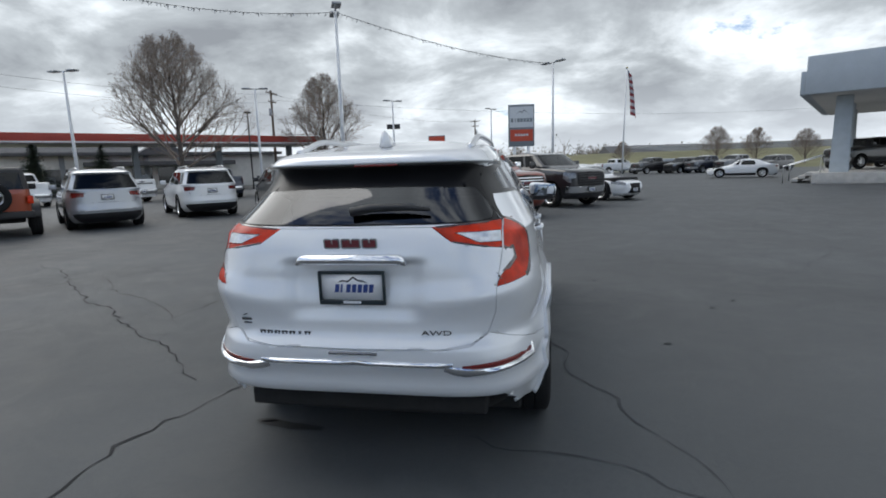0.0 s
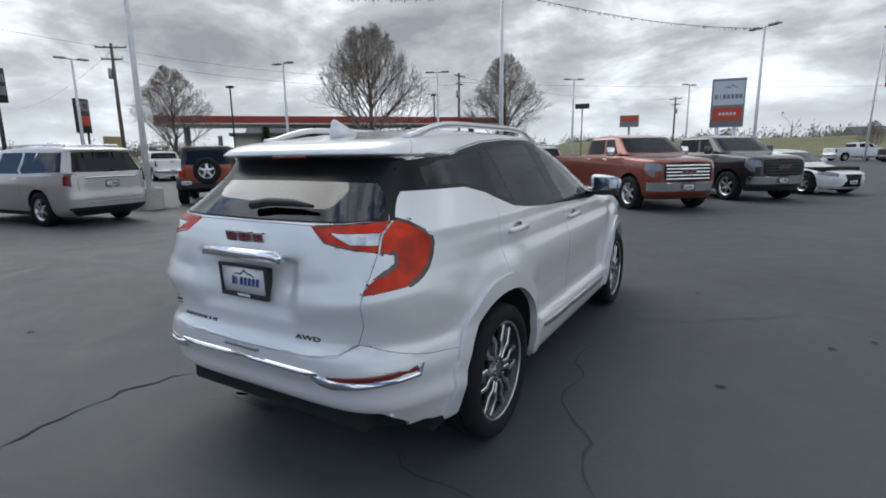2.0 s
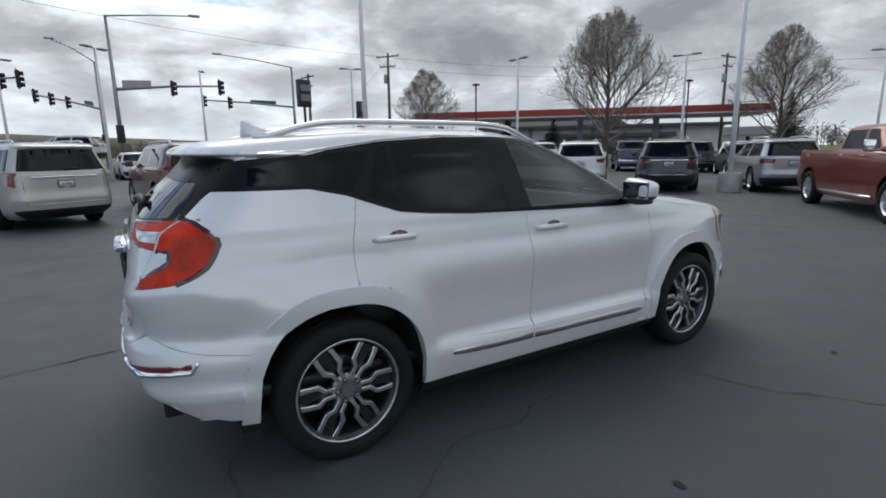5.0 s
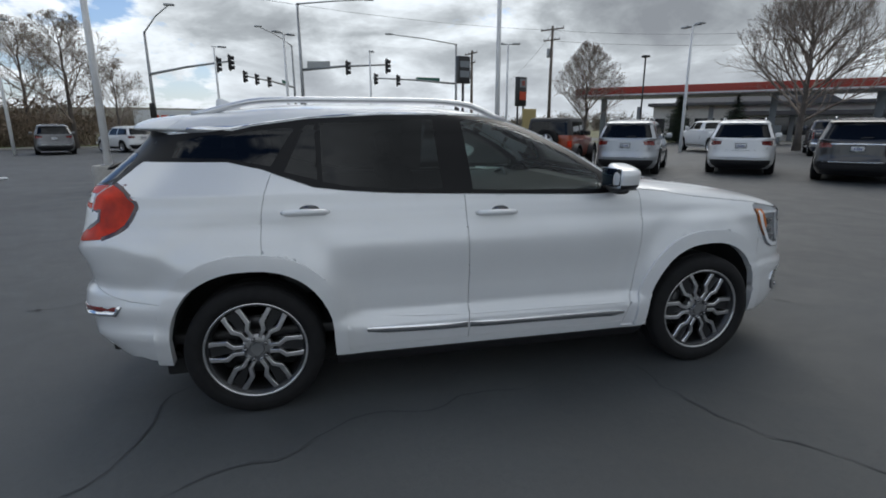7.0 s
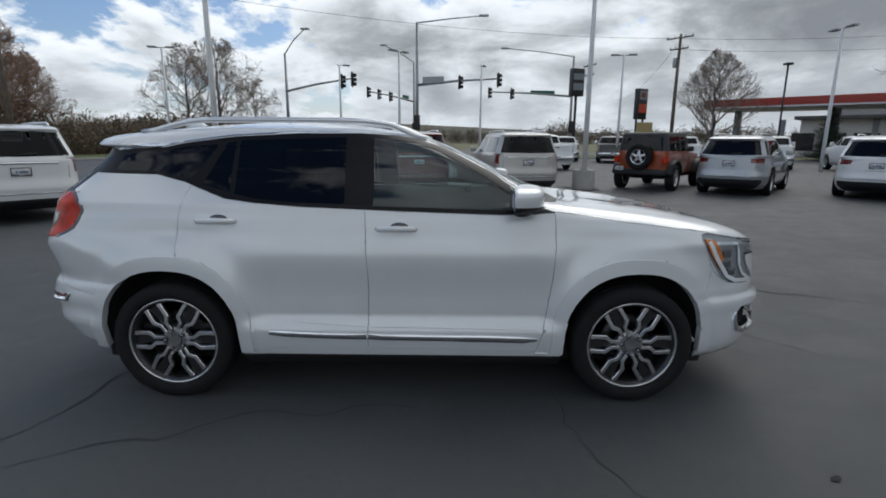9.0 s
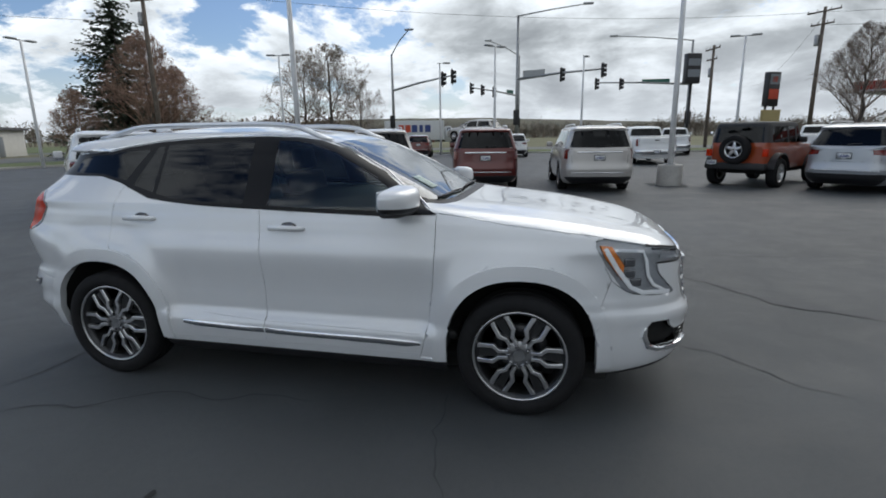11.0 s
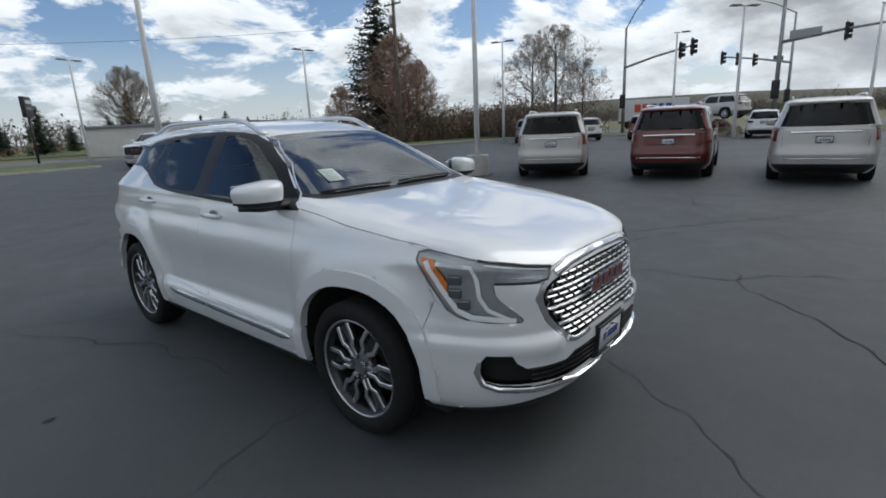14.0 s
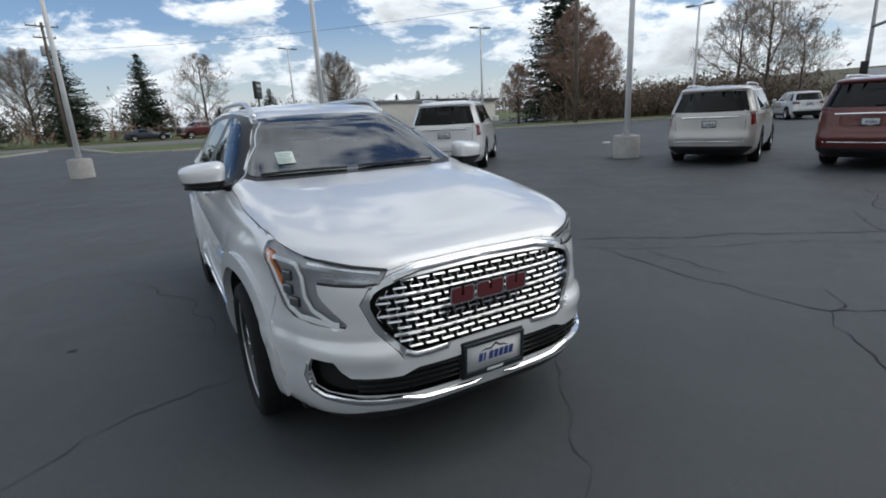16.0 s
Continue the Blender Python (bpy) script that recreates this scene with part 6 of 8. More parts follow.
    if kind == "jeep":
        # hard top, flares, spare wheel, square lamps and a steel bumper
        bm = bmesh.new()
        part("rear_bumper", boxes(((0, yr - 0.02, 0.60), (1.62, 0.16, 0.18)), bevel=0.02), BLACK, car)
        part("front_bumper", boxes(((0, yf + 0.10, 0.62), (1.62, 0.18, 0.18)), bevel=0.02), BLACK, car)
        for y in (wb / 2, -wb / 2):
            for sx in (1, -1):
                bm = bmesh.new()
                rows = []
                for i in range(11):
                    a = radians(8 + i * 16.4)
                    rows.append([bm.verts.new((sx * xx, y + (r + 0.09) * math.cos(a) * 1.08, r + 0.10 + (r + 0.07) * math.sin(a) * 0.98 + dz)) for xx, dz in ((W * 0.90, 0), (W + 0.15, -0.01), (W + 0.16, -0.05), (W * 0.90, -0.05))])
                for a, b in zip(rows, rows[1:]):
                    for i in range(4):
                        bm.faces.new((a[i], a[(i + 1) % 4], b[(i + 1) % 4], b[i]))
                bm.faces.new(rows[0]), bm.faces.new(rows[-1])
                bmesh.ops.recalc_face_normals(bm, faces=bm.faces[:])
                part("fender_flare", sharpen(bm), BLACK if y < 0 else BLACK, car)
        sp = new("spare_wheel")
        sp.parent = car
        sp.matrix_local = Matrix.Translation((0.0, yr - 0.12, 1.07)) @ Matrix.Rotation(radians(-90), 4, "Z")
        part("tyre", tyre_mesh(0.40, 0.25, 0.235, 32), RUBBER, sp)
        part("rim", rim_mesh(0.235, 0.25, 32), SATIN, sp)
        bm = bmesh.new()
        lathe(bm, [(0.22, 0.02), (0.0005, 0.02)], 24, "x")
        part("rim_backing", bm, RIMDARK, sp)
        for k in range(5):
            a = k * 2 * math.pi / 5 + math.pi / 2
            part("spoke", spoke([(0.02 * math.cos(a), 0.02 * math.sin(a)), (0.12 * math.cos(a), 0.12 * math.sin(a)), (0.235 * math.cos(a), 0.235 * math.sin(a))], [0.10, 0.085, 0.045], [0.08, 0.08, 0.075], 0.03), SATIN, sp)
        for sx in (1, -1):
            part("tail_lamp", boxes(((sx * (W - 0.04), yr + 0.0, 0.98), (0.13, 0.10, 0.20)), bevel=0.01), REDLENS, car)
        bm = bmesh.new()
        sk = skin
        keep = [(f_) for f_ in P["body"][1] if min(P["body"][0][i][2] for i in f_) > 1.235]
        part("hard_top", panel_mesh(P["body"][0], keep, both=True, depth=0.01, out=0.006), mat("black_hard_top", (0.03, 0.03, 0.032), 0.6, vary=0.1, bump=0.1, bscale=200), car)
        plate(car, yr - 0.11, 0.70, x=-0.62, name="rear_plate")
    return car


def put(rear_xy, heading, kind):
    """The middle of the wheelbase, from the middle of the rear axle."""
    wb = SIZES[kind][0]
    return (rear_xy[0] + math.cos(radians(heading)) * wb / 2, rear_xy[1] + math.sin(radians(heading)) * wb / 2)


C_RED = ("cherry_red_metallic", (0.105, 0.012, 0.009), 0.3)
C_CREAM = ("champagne_silver", (0.50, 0.48, 0.46), 0.35)
C_SILVER = ("silver_metallic", (0.42, 0.44, 0.47), 0.5)
C_WHITE = ("white_paint", (0.74, 0.75, 0.76))
C_BLACK = ("black_metallic", (0.016, 0.016, 0.019), 0.2)
C_ORANGE = ("sunset_orange", (0.33, 0.055, 0.012), 0.1)
C_COPPER = ("copper_red_metallic", (0.22, 0.04, 0.022), 0.4)
C_NAVY = ("dark_blue_metallic", (0.018, 0.024, 0.045), 0.3)
C_GREY = ("grey_metallic", (0.16, 0.165, 0.175), 0.5)
C_MAROON = ("maroon_paint", (0.10, 0.012, 0.016), 0.2)
ROW = "row of parked vehicles"
build_vehicle("full_size_suv", "champagne silver full-size SUV parked beside a lamp post", "bigsuv", C_CREAM, put((-11.7, 2.42), 186, "bigsuv"), 186, chrome_bar=True, rail=True, group=ROW)
build_vehicle("full_size_suv", "cherry red full-size SUV with a chrome tailgate strip", "bigsuv", C_RED, put((-11.8, -0.72), 190, "bigsuv"), 190, chrome_bar=True, rail=True, group=ROW)
build_vehicle("full_size_suv", "silver full-size SUV with tall red tail lamps", "bigsuv", C_CREAM, put((-11.0, -3.75), 204, "bigsuv"), 204, chrome_bar=True, rail=True, group=ROW, tail=DARKRED)
build_vehicle("full_size_suv", "white full-size SUV with a chrome tailgate bar", "bigsuv", C_WHITE, put((-6.0, -8.15), 230, "bigsuv"), 230, chrome_bar=True, rail=True, group=ROW, tail=DARKRED)
build_vehicle("off_road_car", "orange off-roader with black hard top and spare wheel", "jeep", C_ORANGE, put((-13.2, 6.85), 140, "jeep"), 140, wheels="five", group=ROW, category="car")
build_vehicle("mid_size_suv", "silver SUV with slim tail lamps and bright bumper", "midsuv", C_SILVER, put((-12.0, 9.1), 140, "midsuv"), 140, rail=True, group=ROW, chrome_bar=False)
build_vehicle("mid_size_suv", "white SUV with black lower bumper", "midsuv", C_WHITE, put((-10.95, 12.6), 136, "midsuv"), 136, rail=True, group=ROW, tail=DARKRED)
build_vehicle("mid_size_suv", "black SUV with a silver tailgate strip", "midsuv", C_BLACK, put((-8.0, 13.75), 128, "midsuv"), 128, rail=True, group=ROW, chrome_bar=True, tail=DARKRED)
build_vehicle("pickup_truck", "copper red crew cab pickup with chrome grille and steps", "pickup", C_COPPER, (-1.15, 12.0), -47.5, chrome_bar=True, group=ROW, category="truck")
build_vehicle("pickup_truck", "black crew cab pickup with dark grille", "pickup", C_BLACK, (0.95, 15.5), -47.5, group=ROW, category="truck")
build_vehicle("sedan", "white sedan with a large dark grille", "sedan", C_WHITE, (3.25, 18.0), -47.5, group=ROW, category="car")
build_vehicle("old_suv", "older silver SUV parked behind the red pickup", "oldsuv", C_SILVER, put((-5.3, 15.9), 133, "oldsuv"), 133, group=ROW, rail=True)
# farther rows
FARROW = "far rows of parked vehicles"
build_vehicle("pickup_truck", "white crew cab pickup seen from behind", "pickup", C_WHITE, put((-24.8, 6.0), 186, "pickup"), 186, far=True, group=FARROW, category="truck", chrome_bar=True)
build_vehicle("pickup_truck", "white pickup parked towards the road", "pickup", C_WHITE, put((-36.0, 9.3), 170, "pickup"), 170, far=True, group=FARROW, category="truck")
build_vehicle("pickup_truck", "black pickup with chrome bumper", "pickup", C_BLACK, put((-34.0, 12.3), 165, "pickup"), 165, far=True, group=FARROW, category="truck", chrome_bar=True)
build_vehicle("pickup_truck", "white pickup behind the off-roader", "pickup", C_WHITE, put((-30.5, 16.0), 160, "pickup"), 160, far=True, group=FARROW, category="truck")
build_vehicle("pickup_truck", "white pickup behind the silver SUV", "pickup", C_WHITE, put((-26.5, 19.3), 150, "pickup"), 150, far=True, group=FARROW, category="truck")
build_vehicle("pickup_truck", "white pickup angled to the lamp post", "pickup", C_WHITE, put((-22.6, 22.4), 165, "pickup"), 165, far=True, group=FARROW, category="truck", stripe=True)
build_vehicle("pickup_truck", "dark blue pickup under the bare tree", "pickup", C_NAVY, put((-18.2, 25.0), 135, "pickup"), 135, far=True, group=FARROW, category="truck")
build_vehicle("mid_size_suv", "white SUV in the far row", "midsuv", C_WHITE, put((-13.2, 27.8), 125, "midsuv"), 300, far=True, group=FARROW)
build_vehicle("full_size_suv", "dark full-size SUV in the far row", "bigsuv", C_BLACK, put((-15.0, 26.5), 130, "bigsuv"), 130, far=True, group=FARROW)
build_vehicle("small_suv", "grey small SUV in the far row", "smallsuv", C_GREY, put((-10.5, 23.5), 130, "smallsuv"), 130, far=True, group=FARROW)
build_vehicle("small_suv", "red small SUV by the kerb", "smallsuv", C_RED, put((-34.0, -9.0), 192, "smallsuv"), 192, far=True, group=FARROW)
build_vehicle("small_suv", "white small SUV by the kerb", "smallsuv", C_WHITE, put((-33.8, -1.8), 186, "smallsuv"), 186, far=True, group=FARROW)
build_vehicle("small_suv", "white coupe SUV with dark wheels by the kerb", "smallsuv", C_WHITE, put((-33.5, -13.0), 215, "smallsuv"), 225, far=True, group=FARROW)
build_vehicle("mid_size_suv", "brown SUV by the grass verge", "midsuv", C_GREY, put((-31.5, -16.5), 205, "midsuv"), 205, far=True, group=FARROW)
build_vehicle("mid_size_suv", "silver SUV raised on a display ramp", "smallsuv", C_CREAM, (-38.5, -5.6), 250, far=True, group=FARROW).location.z = 1.15
build_vehicle("pickup_truck", "white pickup with black grille facing the lot", "pickup", C_WHITE, (-10.6, -29.2), 40, far=True, group=FARROW, category="truck")
build_vehicle("sedan", "white sedan parked before the showroom steps", "sedan", C_WHITE, (17.1, 38.9), 158, far=True, group=FARROW)
build_vehicle("pickup_truck", "maroon pickup on the street", "pickup", C_MAROON, (-4.6, -64.0), 20, far=True, group="street traffic", category="truck")
build_vehicle("sedan", "grey blue car on the street", "sedan", C_NAVY, (1.2, -65.5), 185, far=True, group="street traffic")
build_vehicle("pickup_truck", "black pickup on the showroom deck", "pickup", C_BLACK, (22.0, 32.0), 200, far=True, group=FARROW, category="truck").location.z = 0.62
for i, (c, k, a) in enumerate(((C_WHITE, "pickup", 30), (C_BLACK, "pickup", 210), (C_BLACK, "bigsuv", 215), (C_NAVY, "pickup", 212), (C_GREY, "pickup", 210), (C_BLACK, "midsuv", 214))):
    build_vehicle({"pickup": "pickup_truck", "bigsuv": "full_size_suv", "midsuv": "mid_size_suv"}[k], {"pickup": "pickup parked below the grass bank", "bigsuv": "black full-size SUV below the grass bank", "midsuv": "dark SUV below the grass bank"}[k], k, c,
                  (12.0 + (0, 3.4, 6.2, 8.6, 11.4, 14.4)[i], 62.0 + (4, -2, -3.5, -4.5, -5.5, -6.5)[i]), a, far=True, group=FARROW, category="truck" if k == "pickup" else "car")


# ---- lamp posts, signals, signs ----
def lamp_post(xy, h=7.3, block=True, heads=2, turn=0.0, label="grey steel lot lamp post on a concrete block", r=0.075):
    p = empty("lamp_post", label, "lamp post", Matrix.Translation((xy[0], xy[1], 0)) @ Matrix.Rotation(radians(turn), 4, "Z"), "lot lamp posts")
    b = 0.0
    if block:
        b = 0.62
        bm = bmesh.new()
        lathe(bm, [(0.36, 0.0), (0.36, 0.56), (0.335, 0.62), (0.0005, 0.62)], 28)
        part("footing", sharpen(bm), CONCRETE, p, "rough concrete footing")
        bm = bmesh.new()
        lathe(bm, [(0.16, b), (0.16, b + 0.025), (0.0005, b + 0.025)], 16)
        part("base_plate", sharpen(bm), GALV, p)
    bm = bmesh.new()
    tube(bm, [(0, 0, b), (0, 0, h * 0.5), (0, 0, h)], [r * 1.15, r, r * 0.72], 12)
    part("shaft", bm, POLEGREY, p)
    bm = bmesh.new()
    box(bm, (0, 0, h), (0.7 if heads == 2 else 0.4, 0.06, 0.06), bevel=0.01)
    part("cross_arm", bm, GALV, p)
    for sx in ((1, -1) if heads == 2 else (1,)):
        bm = bmesh.new()
        box(bm, (sx * 0.58, 0, h + 0.03), (0.55, 0.34, 0.09), Matrix.Translation((0, 0, 0)), bevel=0.02)
        part("lamp_head", bm, GALV, p)
    return p


LOT_POSTS = [(-13.1, 4.75), (-10.6, -6.15), (-3.75, -12.2), (3.3, -16.8), (-6.35, 14.8), (2.2, 27.5)]
for i, xy in enumerate(LOT_POSTS):
    lamp_post(xy, 7.4 if i != 0 else 8.2, turn=35 + 20 * i)
for i, xy in enumerate(((-24.3, 20.6), (-18.1, 29.6), (-10.9, 39.6), (-3.1, 49.8), (-33.0, 12.3), (-31.0, -18.4), (-38.6, -8.4), (-32.1, -3.05), (-38.3, 2.9), (-21.3, -29.2), (-10.3, -42.0))):
    lamp_post(xy, 7.3, block=False, turn=20 * i, heads=1 if i in (6, 8) else 2, r=0.085)
for xy in ((-26.0, 42.0), (-36.5, 25.8)):
    p = empty("lamp_post", "dark slim lamp post of the filling station", "lamp post", Matrix.Translation((xy[0], xy[1], 0)), "station lamp posts")
    bm = bmesh.new()
    tube(bm, [(0, 0, 0), (0, 0, 7.2)], 0.07, 8)
    part("shaft", bm, DARKPOLE, p)
    part("lamp_head", boxes(((0, 0, 7.3), (0.5, 0.5, 0.16)), bevel=0.03), DARKPOLE, p)


def cable(a, b, sag, r=0.012, n=24):
    return [Vector(a).lerp(Vector(b), i / n) - Vector((0, 0, sag * 4 * (i / n) * (1 - i / n))) for i in range(n + 1)]


def wire(name, a, b, sag, r, label, material=None):
    bm = bmesh.new()
    tube(bm, cable(a, b, sag), r, 4)
    return tagged(mesh_ob(name, bm, material or DARKPOLE), label, "cable")


# tinsel garland between two lamp posts
GARLAND = mat("silver_tinsel", (0.30, 0.31, 0.33), 0.4, 0.5, vary=0.3, scale=8, island=0.4)
gl = empty("garland", "silver tinsel garland strung between two lamp posts", "garland")
random.seed(11)
for (a, b, sag) in (((-6.35, 14.8, 7.35), (2.2, 27.5, 7.35), 0.35), ((-6.35, 14.8, 7.35), (-16.5, 11.5, 8.6), 0.5), ((2.2, 27.5, 7.35), (14.8, 25.8, 6.3), 0.5)):
    if a[0] == 2.2:
        continue
    pts = cable(a, b, sag, n=60)
    bm = bmesh.new()
    tube(bm, pts, 0.010, 4)
    part("line", bm, DARKPOLE, gl)
    bm = bmesh.new()
    for p, q in zip(pts, pts[1:]):
        for k in range(5):
            c = p.lerp(q, random.random())
            d = Vector((random.uniform(-.10, .10), random.uniform(-.10, .10), random.uniform(-.13, 0.03)))
            sd_ = Vector((random.uniform(-1, 1), random.uniform(-1, 1), 0)).normalized() * 0.018
            vs = [bm.verts.new(c + sd_), bm.verts.new(c - sd_), bm.verts.new(c + d - sd_ * 0.5), bm.verts.new(c + d + sd_ * 0.5)]
            bm.faces.new(vs)
    part("tinsel", bm, GARLAND, gl)["kind"] = "stuff"


def signal_head(parent, m, n=3):
    h = new("signal_head")
    h.parent = parent
    h.matrix_local = m
    part("housing", boxes(((0, 0, 0), (0.36, 0.22, 1.05)), bevel=0.03), DARKPOLE, h)
    part("backboard", boxes(((0, 0.02, 0), (0.52, 0.02, 1.25)), bevel=0.01), DARKPOLE, h)
    for k in range(n):
        bm = bmesh.new()
        lathe(bm, [(0.13, 0), (0.14, 0.2), (0.125, 0.2), (0.115, 0)], 12, "z", Matrix.Translation((0, -0.11, 0.34 - 0.34 * k)) @ Matrix.Rotation(radians(90), 4, "X"), close=True)
        part("visor", bm, DARKPOLE, h)
    return h


def signal_mast(base, tip, z_arm, heads, h=9.5, lum=None, sign=None, label="galvanised traffic signal mast with hanging signals", face=180):
    """A traffic signal: a mast at base, an arm to tip, signal heads along it and a street lamp."""
    p = empty("traffic_signal", label, "traffic light", Matrix.Translation((base[0], base[1], 0)), "junction signals")
    bm = bmesh.new()
    tube(bm, [(0, 0, 0), (0, 0, h * 0.5), (0, 0, h)], [0.17, 0.14, 0.10], 10)
    part("mast", bm, GALV, p)
    d = Vector((tip[0] - base[0], tip[1] - base[1], 0))
    bm = bmesh.new()
    tube(bm, [(0, 0, z_arm - 0.35), d * 0.5 + Vector((0, 0, z_arm - 0.08)), d + Vector((0, 0, z_arm))], [0.12, 0.095, 0.06], 8)
    part("mast_arm", bm, GALV, p)
    for t in heads:
        q = d * t + Vector((0, 0, z_arm - 0.1 - 0.25 * (1 - t)))
        signal_head(p, Matrix.Translation(q) @ Matrix.Rotation(radians(face), 4, "Z"))
    signal_head(p, Matrix.Translation((0.35, 0, 3.0)) @ Matrix.Rotation(radians(face + 90), 4, "Z"))
    if lum:
        e = Vector((lum[0], lum[1], 0))
        bm = bmesh.new()
        tube(bm, [(0, 0, h - 0.05), e * 0.5 + Vector((0, 0, h + lum[2] * 0.7)), e + Vector((0, 0, h + lum[2]))], [0.06, 0.05, 0.04], 8)
        part("lamp_arm", bm, GALV, p)
        bm = bmesh.new()
        box(bm, e + Vector((0, 0, h + lum[2])), (0.32, 0.75, 0.14), bevel=0.04)
        part("lamp_head", bm, GALV, p)
    if sign:
        q = d * sign[0] + Vector((0, 0, z_arm))
        u = d.normalized()
        bm = bmesh.new()
        box(bm, (0, 0, 0), (sign[1], 0.03, sign[2]), Matrix.Translation(q) @ Matrix.Rotation(math.atan2(u.y, u.x), 4, "Z"))
        part("street_sign", bm, sign[3], p, smooth=False)
    return p


SIGNGREY = mat("sign_back_grey", (0.36, 0.37, 0.37), 0.5, 0.4, vary=0.05)
SIGNGREEN = mat("sign_green", (0.02, 0.12, 0.09), 0.45, vary=0.05)
signal_mast((-47.1, -15.3), (-39.3, -7.5), 6.4, (0.86, 1.0), lum=(5.5, 3.5, 1.1))
signal_mast((-41.8, -2.4), (-39.8, 4.6), 6.5, (0.52, 0.97), h=11.2, lum=(2.0, 5.5, 0.1), sign=(0.2, 1.9, 0.62, SIGNGREY))
signal_mast((-52.2, 13.4), (-51.4, 4.4), 6.5, (0.72, 0.98), h=10.2, lum=(2.5, -7.5, 0.3), sign=(0.35, 2.6, 0.4, SIGNGREEN))
signal_mast((-62.5, -4.0), (-52.5, -8.4), 6.6, (0.55, 0.78, 0.98), h=11.0, lum=(6.0, -3.0, 0.9), sign=(0.2, 1.6, 0.5, SIGNGREEN))

# utility poles and their lines
UTIL = [(-30.0, 54.6, 11.3), (-47.5, 22.3, 11.5), (-10.2, 101.8, 11.0), (8.1, -58.9, 11.5), (-29.6, -27.9, 12.6), (-55.0, 16.0, 10.0)]
for x, y, h in UTIL:
    p = empty("utility_pole", "weathered wooden utility pole with crossarms", "utility pole", Matrix.Translation((x, y, 0)) @ Matrix.Rotation(radians(x * 3), 4, "Z"), "utility poles")
    bm = bmesh.new()
    tube(bm, [(0, 0, 0), (0.04, 0, h * 0.5), (0.0, 0.03, h)], [0.19, 0.16, 0.12], 10)
    part("pole", bm, WOODPOLE, p)
    for z, w in ((h - 0.35, 2.6), (h - 1.35, 1.8)):
        part("crossarm", boxes(((0, 0.14, z), (w, 0.10, 0.12)), bevel=0.01), WOODPOLE, p)
        for k in (-0.48, -0.2, 0.2, 0.48):
            bm = bmesh.new()
            lathe(bm, [(0.02, z + 0.06), (0.05, z + 0.10), (0.03, z + 0.16), (0.05, z + 0.2), (0.0005, z + 0.24)], 8, "z", Matrix.Translation((w * k, 0.14, 0)))
            part("insulator", bm, GALV, p)
    bm = bmesh.new()
    lathe(bm, [(0.18, h - 3.0), (0.2, h - 2.9), (0.2, h - 2.2), (0.15, h - 2.1), (0.0005, h - 2.1)], 12, "z", Matrix.Translation((0.35, 0, 0)))
    part("transformer", bm, GALV, p)
for a, b, sag in (((-30.0, 54.6, 10.9), (-47.5, 22.3, 11.1), 1.0), ((-30.0, 54.6, 9.9), (-47.5, 22.3, 10.1), 1.0), ((-10.2, 101.8, 10.7), (-30.0, 54.6, 10.9), 1.2), ((-29.6, -27.9, 9.8), (8.1, -58.9, 9.0), 0.7), ((-29.6, -27.9, 12.2), (-47.5, 22.3, 11.1), 1.2), ((8.1, -58.9, 11.1), (70, -80, 11.5), 1.0), ((-47.5, 22.3, 10.9), (-120.0, 40.0, 11.0), 1.5), ((-30.0, 54.6, 10.2), (60.0, 110.0, 11.0), 1.5)):
    wire("power_line", a, b, sag, 0.012, "thin black overhead power line")


def panel_sign(name, xy, turn, w, h, top, post, faces, label, depth=0.5):
    """A pole sign: a box on posts with plain coloured fields on both faces. faces: (x, z, w, h, material)."""
    p = empty(name, label, "sign", Matrix.Translation((xy[0], xy[1], 0)) @ Matrix.Rotation(radians(turn), 4, "Z"))
    part("cabinet", boxes(((0, 0, top - h / 2), (w, depth, h)), bevel=0.04), post[2], p)
    for px in post[0]:
        bm = bmesh.new()
        tube(bm, [(px, 0, 0), (px, 0, top - h + 0.05)], post[1], 10)
        part("post", bm, post[3], p)
    for x, z, fw, fh, m in faces:
        for sy in (1, -1):
            part("sign_field", boxes(((x * -sy, sy * (depth / 2 + 0.02), z), (fw, 0.03, fh))), m, p, smooth=False)
    return p


SIGNWHITE = mat("sign_white", (0.62, 0.64, 0.66), 0.4, vary=0.05)
SIGNRED = mat("sign_red", (0.55, 0.07, 0.03), 0.4, vary=0.06)
SIGNBLACK = mat("sign_black", (0.02, 0.02, 0.022), 0.4, vary=0.05)
SIGNGOLD = mat("sign_gold", (0.35, 0.28, 0.12), 0.4, vary=0.05)
SIGNSLATE = mat("sign_slate", (0.20, 0.22, 0.24), 0.5, vary=0.05)
bars = []
for i in range(7):
    bars.append((-1.35 + i * 0.45, 6.55, 0.12 if i == 1 else 0.34, 0.42, SIGNSLATE))
low = [(-0.9 + i * 0.3, 4.85, 0.22, 0.26, SIGNRED) for i in range(7)]
panel_sign("pylon_sign", (-1.2, 57.0), 8, 3.7, 4.7, 8.3, ((-1.0, 1.0), 0.22, SIGNSLATE, POLEGREY), [(0, 6.9, 3.4, 2.3, SIGNWHITE), (0, 4.85, 3.2, 1.3, SIGNRED)] , "grey dealer pylon sign with white and red fields")
p = [o for o in bpy.data.objects if o.name.startswith("pylon_sign")][0]
for b in bars:
    for sy in (1, -1):
        part("letter_bar", boxes(((b[0] * -sy, sy * 0.29, b[1]), (b[2], 0.03, b[3]))), b[4], p, smooth=False)
for i in range(5):
    for sy in (1, -1):
        part("letter_bar", boxes((((-0.8 + i * 0.4) * -sy, sy * 0.29, 4.9), (0.28, 0.03, 0.26))), SIGNWHITE, p, smooth=False)
